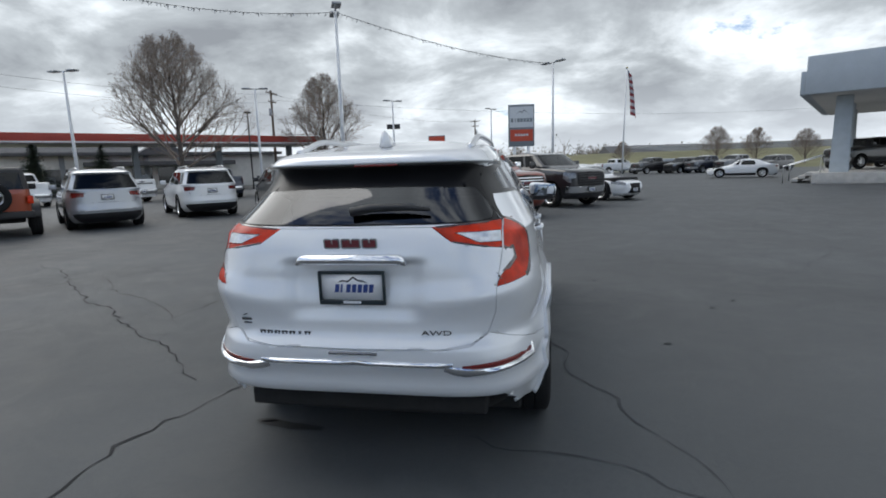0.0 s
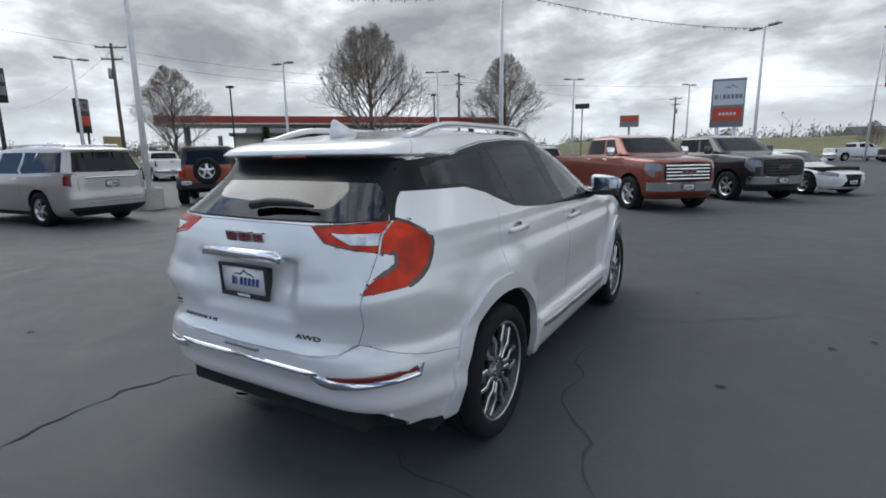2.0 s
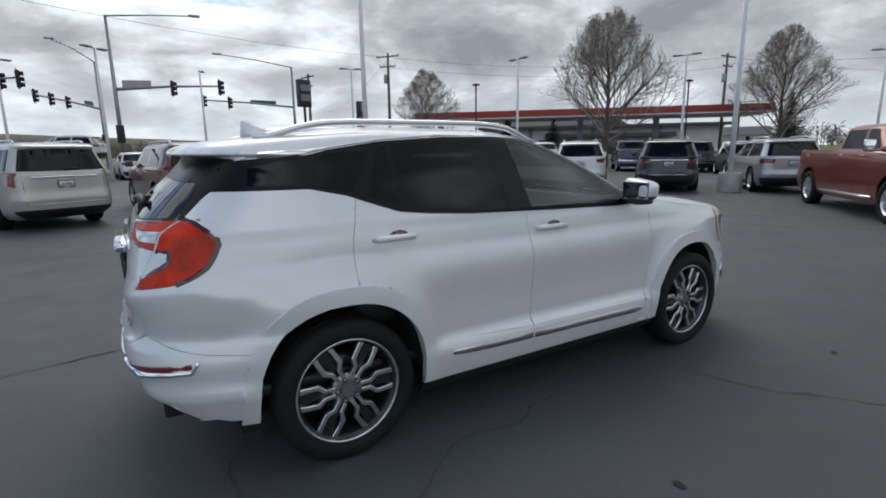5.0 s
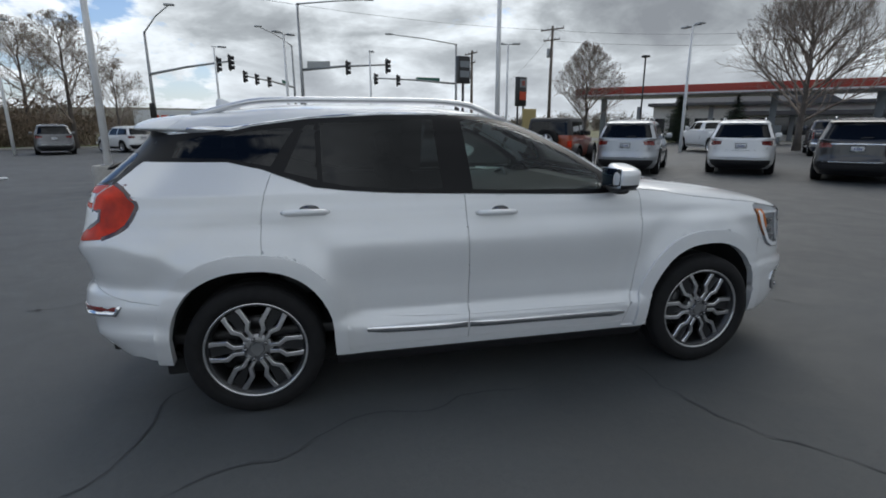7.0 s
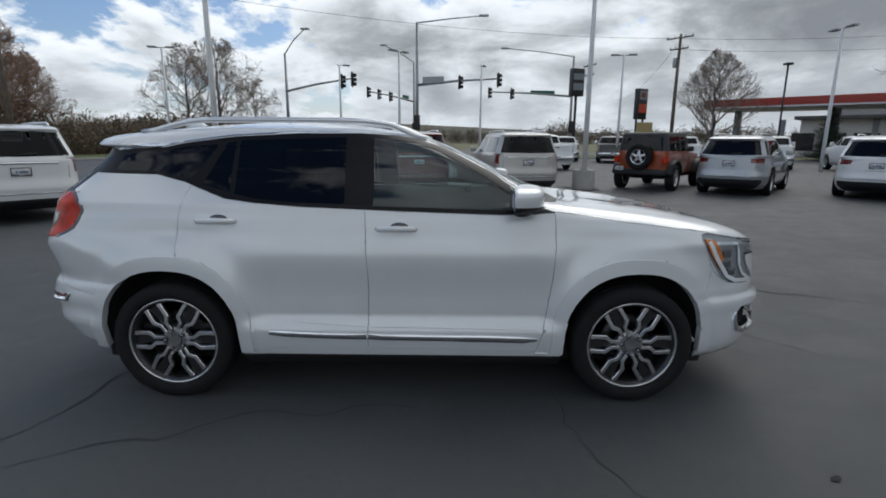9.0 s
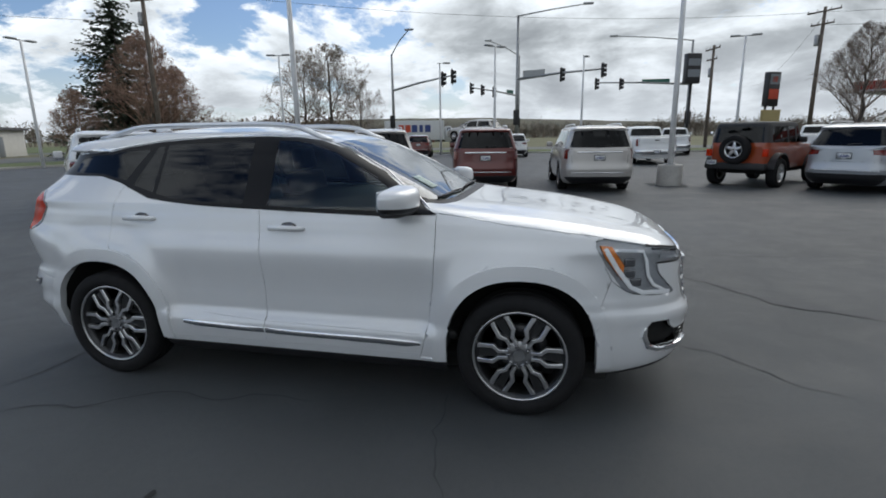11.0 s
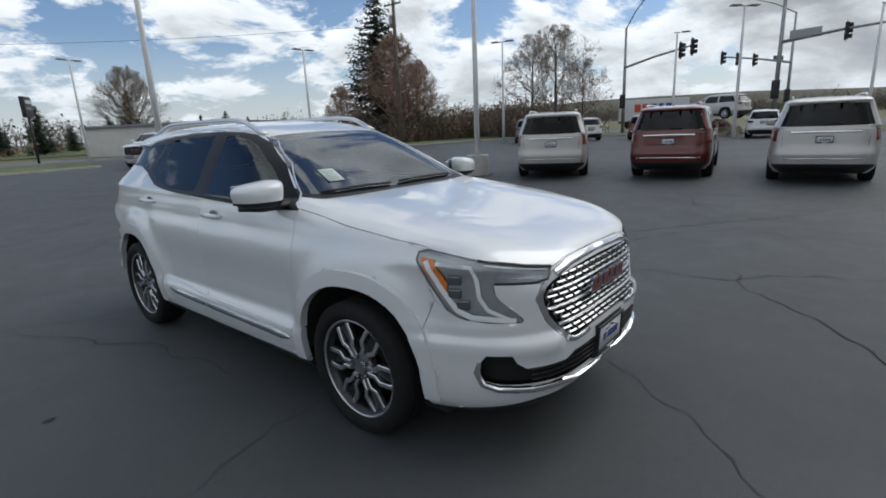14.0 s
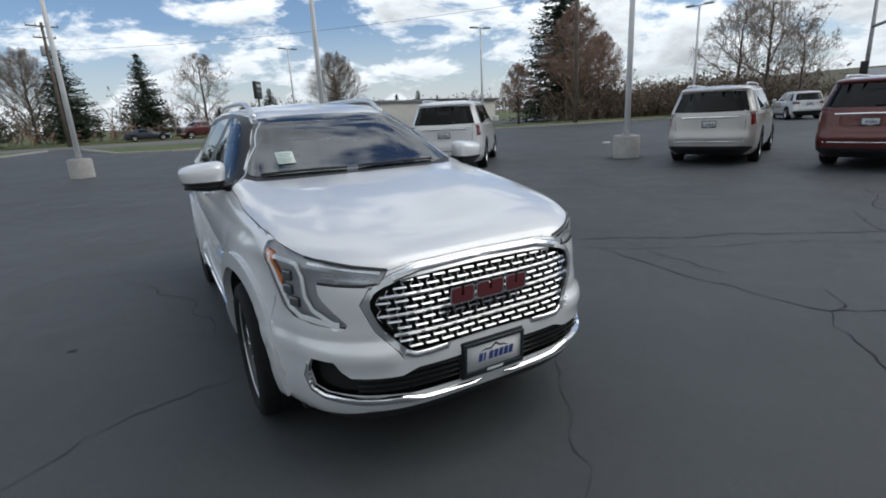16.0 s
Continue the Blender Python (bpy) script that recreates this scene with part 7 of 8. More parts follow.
for sy in (1, -1):
    bm = bmesh.new()
    prism(bm, [(-0.9, 7.15), (-0.2, 7.6), (0.1, 7.45), (0.35, 7.75), (1.1, 7.2), (0.35, 7.6), (0.1, 7.32), (-0.2, 7.48)], sy * 0.275, sy * 0.30)
    part("mountain_mark", bm, SIGNSLATE, p, smooth=False)
panel_sign("pole_sign", (-40.5, 11.0), 110, 1.15, 2.2, 7.4, ((0,), 0.11, SIGNBLACK, DARKPOLE), [(0, 6.75, 0.95, 0.5, SIGNSLATE), (0, 5.95, 0.95, 0.55, SIGNSLATE)], "black pole sign with slate letter panels")
panel_sign("station_sign", (-46.3, 18.6), 120, 1.25, 2.8, 6.4, ((-0.45, 0.45), 0.10, SIGNBLACK, DARKPOLE), [(0, 5.8, 1.0, 0.8, SIGNSLATE), (0, 5.8, 0.5, 0.45, SIGNRED), (0, 4.6, 1.0, 0.8, SIGNRED)], "filling station price sign, red and white")
panel_sign("road_board", (-8.6, -48.5), 60, 1.5, 1.6, 5.2, ((0,), 0.09, SIGNBLACK, DARKPOLE), [(0, 4.8, 1.0, 0.25, SIGNWHITE), (0, 4.3, 1.1, 0.2, SIGNSLATE)], "black roadside board sign on one post", 0.3)
panel_sign("monument_sign", (-34.0, 14.5), 100, 1.2, 1.9, 2.9, ((-0.4, 0.4), 0.07, SIGNGOLD, WOODPOLE), [(0, 2.1, 1.0, 1.4, SIGNGOLD)], "small tan sign board on wooden posts", 0.12)
panel_sign("billboard", (-18.8, 105.0), 10, 3.6, 2.3, 8.3, ((0,), 0.22, SIGNSLATE, GALV), [(0, 7.6, 3.3, 1.0, SIGNRED), (0, 6.45, 3.3, 0.6, SIGNSLATE)], "distant red and grey sign on one post", 0.4)
panel_sign("billboard", (-27.7, 102.8), 10, 2.8, 1.0, 10.9, ((0,), 0.14, SIGNBLACK, GALV), [(0, 10.4, 2.6, 0.8, SIGNBLACK)], "distant black sign on one post", 0.4)
panel_sign("lawn_sign", (18.0, 62.5), 5, 2.6, 1.3, 1.7, ((-1.1, 1.1), 0.07, SIGNWHITE, SIGNWHITE), [(0, 1.1, 2.0, 0.8, SIGNSLATE)], "white lawn sign on two posts", 0.1)

p.matrix_world = Matrix.Translation((-0.1, 55.9, 0)) @ Matrix.Rotation(radians(8), 4, "Z") @ Matrix.Diagonal((0.8, 0.9, 1, 1))

# flag at its pole
fp = empty("flagpole", "white leaning flagpole with a furled flag", "flagpole", Matrix.Translation((12.0, 61.0, 0)))
bm = bmesh.new()
tube(bm, [(0, 0, 0), (0.1, 0, 6), (0.25, 0, 12.4)], [0.11, 0.09, 0.05], 10)
part("pole", bm, POLEGREY, fp)
bm = bmesh.new()
bmesh.ops.create_uvsphere(bm, u_segments=12, v_segments=8, radius=0.13, matrix=Matrix.Translation((0.25, 0, 12.5)))
part("finial", bm, SIGNGOLD, fp)
part("cross_yard", boxes(((0.12, 0, 5.8), (0.5, 0.06, 0.06))), POLEGREY, fp)
FLAGRED = mat("flag_red", (0.20, 0.03, 0.04), 0.8, vary=0.1)
FLAGWHITE = mat("flag_white", (0.38, 0.38, 0.40), 0.8, vary=0.1)
FLAGBLUE = mat("flag_blue", (0.03, 0.04, 0.14), 0.8, vary=0.1)


def hang(u, v):
    """The flag hangs in folds: u down its length, v across it."""
    z = 12.2 - 5.2 * u - 0.5 * v
    x = 0.35 + 0.35 * v + 0.75 * u * (0.6 + 0.4 * v) + 0.10 * math.sin(7 * v + 3 * u)
    y = 0.28 * math.sin(5 * v + 2.2 * u) * (0.4 + u)
    return Vector((x, y, z))


for i in range(13):
    bm = bmesh.new()
    g = [[bm.verts.new(hang((i + a) / 13 * 0.98 if True else 0, b / 16)) for a in (0, 0.5, 1)] for b in range(17)]
    for b in range(16):
        for a in range(2):
            bm.faces.new((g[b][a], g[b + 1][a], g[b + 1][a + 1], g[b][a + 1]))
    part("stripe", bm, [FLAGRED, FLAGWHITE][i % 2], fp)
bm = bmesh.new()
g = [[bm.verts.new(hang(a / 8 * 0.45, b / 8 * 0.5) + Vector((0, -0.05, 0))) for a in range(9)] for b in range(9)]
for b in range(8):
    for a in range(8):
        bm.faces.new((g[b][a], g[b + 1][a], g[b + 1][a + 1], g[b][a + 1]))
part("canton", bm, FLAGBLUE, fp)


# ---- buildings, roads, verges ----
PANELGREY = mat("showroom_panel", (0.36, 0.40, 0.44), 0.5, 0.2, vary=0.06, scale=1.5)
SOFFIT = mat("soffit_white", (0.50, 0.50, 0.49), 0.7, vary=0.06)
COLUMN = mat("column_render", (0.40, 0.44, 0.47), 0.8, vary=0.08, scale=3)
STUCCO = mat("pale_stucco", (0.60, 0.60, 0.58), 0.85, vary=0.08, scale=2, bump=0.2)
STATIONRED = mat("canopy_red", (0.36, 0.045, 0.03), 0.5, vary=0.08)
TANWALL = mat("tan_siding", (0.40, 0.36, 0.28), 0.8, vary=0.1)
ROOFGREY = mat("grey_shingle", (0.10, 0.10, 0.105), 0.9, vary=0.2, scale=2, bump=0.3)
WINDOWDK = mat("dark_window", (0.02, 0.022, 0.025), 0.08, coat=0.5, vary=0.0)
ROADGREY = mat("road_asphalt", (0.15, 0.15, 0.148), 0.85, vary=0.15, scale=0.2, fine=40, bump=0.2, bscale=120)
KERB = mat("kerb_concrete", (0.40, 0.39, 0.37), 0.85, vary=0.15, scale=1, bump=0.2)


def deck_m(x, y, turn, z=0):
    return Matrix.Translation((x, y, z)) @ Matrix.Rotation(radians(turn), 4, "Z")


# showroom canopy: a deep fascia on tapered columns over a raised deck
sc = empty("showroom_canopy", "grey showroom canopy on tapered columns over a raised deck", "building", deck_m(14.85, 25.4, -30), kind="")
part("fascia", boxes(((11, 9.0, 5.55), (22.0, 18.0, 1.9)), bevel=0.03), PANELGREY, sc)
part("fascia_return", boxes(((-0.12, 9.0, 5.2), (0.25, 17.6, 1.2)), bevel=0.03), PANELGREY, sc)
part("soffit", boxes(((11, 9.0, 4.585), (21.6, 17.6, 0.03))), SOFFIT, sc)
part("deck", boxes(((11.5, 9.5, 0.29), (22.0, 17.0, 0.58)), bevel=0.02), CONCRETE, sc)
for x, y in ((1.6, 2.0), (1.6, 8.0), (1.6, 14.0), (9.0, 2.0), (16.5, 2.0)):
    bm = bmesh.new()
    lo, hi = 0.42, 0.36
    vs0 = [bm.verts.new((x + a * lo, y + b * lo, 0.58)) for a, b in ((-1, -1), (1, -1), (1, 1), (-1, 1))]
    vs1 = [bm.verts.new((x + a * hi, y + b * hi, 4.57)) for a, b in ((-1, -1), (1, -1), (1, 1), (-1, 1))]
    bm.faces.new(vs0[::-1]), bm.faces.new(vs1)
    for i in range(4):
        bm.faces.new((vs0[i], vs0[(i + 1) % 4], vs1[(i + 1) % 4], vs1[i]))
    bmesh.ops.bevel(bm, geom=bm.edges[:], offset=0.03, segments=2, affect="EDGES")
    part("column", bm, COLUMN, sc, smooth=False)
for i in range(3):
    part("step", boxes(((0.3 - 0.32 * i, 3.4, 0.48 - 0.17 * i), (0.34, 3.0, 0.17)), bevel=0.01), CONCRETE, sc)
for y in (1.9, 4.9):
    bm = bmesh.new()
    tube(bm, [(0.8, y, 0.58), (0.8, y, 1.5), (-0.9, y, 0.95), (-0.9, y, 0.0)], 0.03, 8)
    part("handrail", bm, SATIN, sc)
for x in (5, 10):
    for y in (4, 9):
        bm = bmesh.new()
        lathe(bm, [(0.11, 4.56), (0.11, 4.54), (0.0005, 4.54)], 12, "z", Matrix.Translation((x, y, 0)))
        part("downlight", bm, mat("lit_downlight", (0.9, 0.85, 0.75), 0.4, vary=0, emit=(1.0, 0.88, 0.7), estr=4.0), sc)

# filling station: canopy on posts, red fascia, shop behind
cl, cr = Vector((-46.3, 24.6, 0)), Vector((-22.5, 50.5, 0))
d = (cr - cl)
turn = math.degrees(math.atan2(d.y, d.x))
fs_ = empty("filling_station", "filling station canopy with a red fascia and grey shop", "building", deck_m(cl.x, cl.y, turn))
L = d.length
part("fascia", boxes(((L / 2, 3.5, 4.95), (L, 7.0, 0.85)), bevel=0.03), STATIONRED, fs_)
part("fascia_band", boxes(((L / 2, -0.03, 4.63), (L, 0.05, 0.14))), SIGNWHITE, fs_, smooth=False)
part("soffit", boxes(((L / 2, 3.5, 4.515), (L - 0.3, 6.7, 0.03))), SOFFIT, fs_)
for i in range(5):
    part("post", boxes(((2.2 + i * (L - 4.4) / 4, 3.5, 2.26), (0.55, 0.55, 4.5)), bevel=0.02), SIGNSLATE, fs_)
    part("pump", boxes(((3.4 + i * (L - 6) / 4, 3.5, 0.85), (0.9, 0.5, 1.7)), bevel=0.05), SIGNSLATE, fs_)
part("shop_wall", boxes(((L / 2 + 3, 19.0, 2.0), (L * 0.85, 8.0, 4.0)), bevel=0.02), STUCCO, fs_)
part("shop_roof", boxes(((L / 2 + 3, 18.6, 4.15), (L * 0.88, 9.2, 0.35)), bevel=0.02), ROOFGREY, fs_)
part("shop_porch", boxes(((L * 0.62, 14.2, 3.0), (L * 0.45, 1.8, 0.5)), bevel=0.02), ROOFGREY, fs_)
bm = bmesh.new()
prism(bm, [(L * 0.55, 4.3), (L * 0.55 + 2.4, 5.7), (L * 0.55 + 4.8, 4.3)], 14.2, 20.0)
part("gable", bm, ROOFGREY, fs_, smooth=False)
for i in range(9):
    part("shop_window", boxes(((6.0 + i * 2.7, 14.98, 1.6), (2.1, 0.06, 1.9))), WINDOWDK, fs_, smooth=False)
for i in range(4):
    part("wall_pier", boxes(((4.0 + i * 8.0, 14.9, 2.0), (0.5, 0.2, 4.0))), SIGNSLATE, fs_, smooth=False)


def house(xy, turn, w, d_, h, roof, wall, label, windows=6, storeys=1):
    b = empty("house", label, "house", deck_m(xy[0], xy[1], turn), "far houses")
    part("wall", boxes(((0, 0, h / 2), (w, d_, h))), wall, b, smooth=False)
    bm = bmesh.new()
    prism(bm, [(-d_ / 2 - 0.4, h - 0.05), (0, h + roof), (d_ / 2 + 0.4, h - 0.05)], -w / 2 - 0.4, w / 2 + 0.4, "yz")
    part("roof", bm, ROOFGREY, b, smooth=False)
    for st in range(storeys):
        for i in range(windows):
            x = -w / 2 + (i + 0.5) * w / windows
            for sy in (-1, 1):
                wn = part("window", boxes(((x, sy * (d_ / 2 + 0.03), h * (st + 0.55) / storeys), (w / windows * 0.42, 0.08, 1.2))), SIGNWHITE, b, smooth=False)
                part("pane", boxes(((x, sy * (d_ / 2 + 0.08), h * (st + 0.55) / storeys), (w / windows * 0.36, 0.03, 1.05))), WINDOWDK, wn, smooth=False)
    return b


house((-70.7, 116.5), 30, 27, 10, 3.8, 1.9, TANWALL, "long tan motel with a grey shingle roof", 10, 2)
house((-75.0, 70.0), 40, 18, 10, 4.5, 2.4, TANWALL, "tan house behind the junction", 5)
house((35.0, 150.0), 10, 26, 10, 4.0, 2.0, SIGNWHITE, "distant white building beyond the bank", 6)

# low white shop with a flat roof beside the street
ws = empty("white_shop", "long low white building with a flat grey roof", "building", deck_m(-28.5, -57.0, 28))
part("wall", boxes(((0, 0, 1.4), (26.0, 12.0, 2.8)), bevel=0.02), mat("white_render", (0.66, 0.65, 0.62), 0.85, vary=0.07, scale=1.5, bump=0.15), ws)
part("roof", boxes(((-4.0, 0, 2.92), (19.0, 12.8, 0.30)), bevel=0.02), ROOFGREY, ws)
part("roof", boxes(((9.0, 0.2, 2.84), (8.6, 12.0, 0.25)), bevel=0.02), SIGNSLATE, ws)
for i in range(2):
    part("door", boxes(((-8 + i * 14, 6.03, 1.05), (1.0, 0.08, 2.1)), bevel=0.01), SIGNSLATE, ws)

# freight lorry at the junction and a second one behind the red SUV
def lorry(xy, turn, label):
    t = empty("box_truck", label, "truck", deck_m(xy[0], xy[1], turn), "street traffic")
    part("box", boxes(((0, 0, 2.35), (2.5, 8.5, 2.7)), bevel=0.03), SIGNWHITE, t)
    part("chassis", boxes(((0, 0.8, 0.85), (0.9, 10.2, 0.25)), bevel=0.02), DARKPOLE, t)
    bm = bmesh.new()
    prism(bm, [(4.4, 0.7), (4.4, 2.9), (5.2, 2.9), (5.75, 1.9), (6.6, 1.75), (6.75, 0.7)], -1.15, 1.15, "yz")
    bmesh.ops.bevel(bm, geom=bm.edges[:], offset=0.08, segments=2, affect="EDGES")
    part("cab", bm, SIGNWHITE, t)
    bm = bmesh.new()
    prism(bm, [(4.7, 2.0), (4.7, 2.7), (5.15, 2.7), (5.5, 2.0)], -1.18, 1.18, "yz")
    part("cab_window", bm, WINDOWDK, t, smooth=False)
    for sx in (1, -1):
        for i, (w, m) in enumerate(((0.8, NAVY), (0.5, NAVY), (0.8, NAVY), (0.75, SIGNRED), (0.75, SIGNRED))):
            part("letter_bar", boxes(((sx * 1.27, sx * (1.9 - i * 0.95), 2.6), (0.02, w, 1.0))), m, t, smooth=False)
        for y in (-3.0, -1.9, 5.7):
            bm = bmesh.new()
            lathe(bm, [(0.48, -0.15), (0.5, 0.0), (0.48, 0.15), (0.0005, 0.15)], 16, "x", Matrix.Translation((sx * 1.05, y, 0.5)))
            part("wheel", bm, RUBBER, t)
    return t


lorry((-69.0, -19.5), 17, "white box truck with blue and red bars crossing the junction")

# display ramp under the raised SUV
rp = empty("display_ramp", "rocky display mound carrying a silver SUV", "ramp", deck_m(-38.5, -5.6, 250))
bm = bmesh.new()
bmesh.ops.create_icosphere(bm, subdivisions=3, radius=1.0)
for v in bm.verts:
    k = 1 + 0.25 * noise.noise(v.co * 2.2)
    v.co = Vector((v.co.x * 1.5 * k, v.co.y * 2.6 * k, max(0, v.co.z * 1.25 * k)))
for v in bm.verts:
    v.co.z = min(v.co.z, 1.13)
part("mound", bm, mat("mound_rock", (0.22, 0.19, 0.15), 0.95, vary=0.3, scale=1.5, bump=0.5, bscale=10), rp, smooth=False)

# streets: one past the lot's west side, one along the south
def strip(name, pts, w, z, material, label, kind="structure", category="road"):
    bm = bmesh.new()
    rows = []
    P = [Vector((*p, 0)) for p in pts]
    for i, p in enumerate(P):
        dd = (P[min(i + 1, len(P) - 1)] - P[max(i - 1, 0)]).normalized()
        sd2 = Vector((-dd.y, dd.x, 0)) * w / 2
        rows.append((bm.verts.new(p + sd2 + Vector((0, 0, z))), bm.verts.new(p - sd2 + Vector((0, 0, z)))))
    for a, b in zip(rows, rows[1:]):
        bm.faces.new((a[0], a[1], b[1], b[0]))
    bmesh.ops.recalc_face_normals(bm, faces=bm.faces[:])
    for f in bm.faces:
        if f.normal.z < 0:
            f.normal_flip()
    return tagged(mesh_ob(name, bm, material), label, category, kind=kind)


def kerb(pts, label="pale concrete kerb along the verge", h=0.14):
    bm = bmesh.new()
    for (a, b) in zip(pts, pts[1:]):
        a, b = Vector((*a, 0)), Vector((*b, 0))
        n = max(1, int((b - a).length / 3.0))
        for i in range(n):
            p, q = a.lerp(b, i / n), a.lerp(b, (i + 0.996) / n)
            m = Matrix.Translation((p + q) / 2 + Vector((0, 0, h / 2))) @ Matrix.Rotation(math.atan2(q.y - p.y, q.x - p.x), 4, "Z")
            box(bm, (0, 0, 0), ((q - p).length, 0.17, h), m, bevel=0.015)
    return tagged(mesh_ob("kerb", bm, KERB, smooth=False), label, "kerb", kind="structure")


strip("road", [(-52, -200), (-54, -60), (-56, 0), (-60, 60), (-70, 220)], 15, 0.012, ROADGREY, "grey two-way street past the lot")
strip("road", [(-200, -75), (-60, -50), (-25, -44), (20, -58), (120, -75), (300, -90)], 9, 0.016, ROADGREY, "grey side street south of the lot")
strip("road", [(-56, 5), (-120, 18), (-300, 50)], 14, 0.014, ROADGREY, "grey cross street at the junction")
V1 = [(-45.5, -30), (-46.5, -12), (-47, 8), (-48, 14)]
V2 = [(-48.5, -36), (-36.5, -24.6), (-22.0, -29.0), (-15.0, -31.0)]


def verge(outer, inner, label):
    bm = bmesh.new()
    n = len(outer)
    a = [bm.verts.new((*p, 0.12)) for p in outer]
    b = [bm.verts.new((*p, 0.12)) for p in inner]
    for i in range(n - 1):
        bm.faces.new((a[i], a[i + 1], b[i + 1], b[i]))
    bmesh.ops.recalc_face_normals(bm, faces=bm.faces[:])
    for f in bm.faces:
        if f.normal.z < 0:
            f.normal_flip()
    return tagged(mesh_ob("verge", bm, GRASS), label, "grass", kind="structure")


verge([(-42, -22), (-40.5, -12), (-41, 8), (-43, 24)], [(-47.5, -24), (-48, -12), (-49, 8), (-50, 24)], "strip of spring grass along the street")
kerb([(-42, -22), (-40.5, -12), (-41, 8), (-43, 24)])
verge([(-42, -22), (-36.0, -24.4), (-22.0, -29.2), (-13.5, -31.5)], [(-50, -30), (-36.5, -30.5), (-24.0, -36.0), (-16.0, -38.0)], "strip of spring grass south of the lot")
kerb([(-42, -22), (-36.0, -24.4), (-22.0, -29.2), (-13.5, -31.5), (-16.0, -38.0)])
verge([(-8.0, -32.0), (0, -31), (3.0, -33.0)], [(-9.0, -38.0), (0, -42), (6.0, -46)], "small island of grass by the drive")
kerb([(-8.0, -32.0), (0, -31), (3.0, -33.0), (6.0, -46)])
verge([(10.5, -40.0), (30, -42), (70, -46)], [(8.5, -48.0), (30, -50), (70, -55)], "grass verge along the side street")
kerb([(8.5, -48.0), (10.5, -40.0), (30, -42), (70, -46)])
sheet("side_drive", -42, 90, -48, -27.9, 0.004, asphalt(), "worn asphalt drive beside the lot", 30)
sheet("park_lawn", -110, 60, -130, -66, 0.06, GRASS, "flat park lawn beyond the side street", 12)

# grass bank and overpass to the north
bm = bmesh.new()
nx, ny = 60, 10
rows = []
for j in range(ny + 1):
    t = j / ny
    rows.append([bm.verts.new((-40 + i * 6.0, 92 + 46 * t + 4 * math.sin(i * 0.3), 3.8 * ease(t) + 0.25 * noise.noise((i * 0.4, j * 0.5, 0)))) for i in range(nx + 1)])
for a, b in zip(rows, rows[1:]):
    for i in range(nx):
        bm.faces.new((a[i], a[i + 1], b[i + 1], b[i]))
tagged(mesh_ob("grass_bank", bm, DRYGRASS), "long dull green grass bank below a highway", "grass", kind="structure")
ov = empty("overpass", "distant concrete highway overpass with barrier", "bridge", deck_m(120, 140, -8))
part("deck", boxes(((0, 0, 4.3), (190, 12, 1.0)), bevel=0.05), CONCRETE, ov)
part("barrier", boxes(((0, -5.9, 5.2), (190, 0.3, 0.8)), bevel=0.05), CONCRETE, ov)
for i in range(7):
    part("pier", boxes(((-78 + i * 26, 0, 1.9), (1.2, 9, 3.8)), bevel=0.1), CONCRETE, ov)


# ---- trees and brush ----
def sticks(segs, sides=3):
    """Tapered twigs joined in one mesh: segs are (p0, p1, r0, r1)."""
    n = len(segs)
    p0 = np.array([s[0][:] for s in segs], float)
    p1 = np.array([s[1][:] for s in segs], float)
    r0 = np.array([s[2] for s in segs], float)[:, None]
    r1 = np.array([s[3] for s in segs], float)[:, None]
    d = p1 - p0
    d /= np.linalg.norm(d, axis=1)[:, None] + 1e-9
    ref = np.where(np.abs(d[:, 2:3]) < 0.9, np.array([[0, 0, 1.0]]), np.array([[1.0, 0, 0]]))
    a = np.cross(d, ref)
    a /= np.linalg.norm(a, axis=1)[:, None] + 1e-9
    b = np.cross(d, a)
    V = []
    for k in range(sides):
        o = a * math.cos(k * 2 * math.pi / sides) + b * math.sin(k * 2 * math.pi / sides)
        V += [p0 + o * r0, p1 + o * r1]
    V = np.stack(V, 1).reshape(-1, 3)
    F = []
    base = np.arange(n) * sides * 2
    for k in range(sides):
        k2 = (k + 1) % sides
        F.append(np.stack([base + 2 * k, base + 2 * k2, base + 2 * k2 + 1, base + 2 * k + 1], 1))
    F = np.concatenate(F).tolist()
    me = bpy.data.meshes.new("sticks")
    me.from_pydata(V.tolist(), [], F)
    me.polygons.foreach_set("use_smooth", [True] * len(me.polygons))
    return me


def mesh_part(name, me, material, parent, label=""):
    me.materials.append(material)
    me.name = name
    ob = new(name, me)
    ob.parent = parent
    if label:
        ob["label"] = label
    return ob


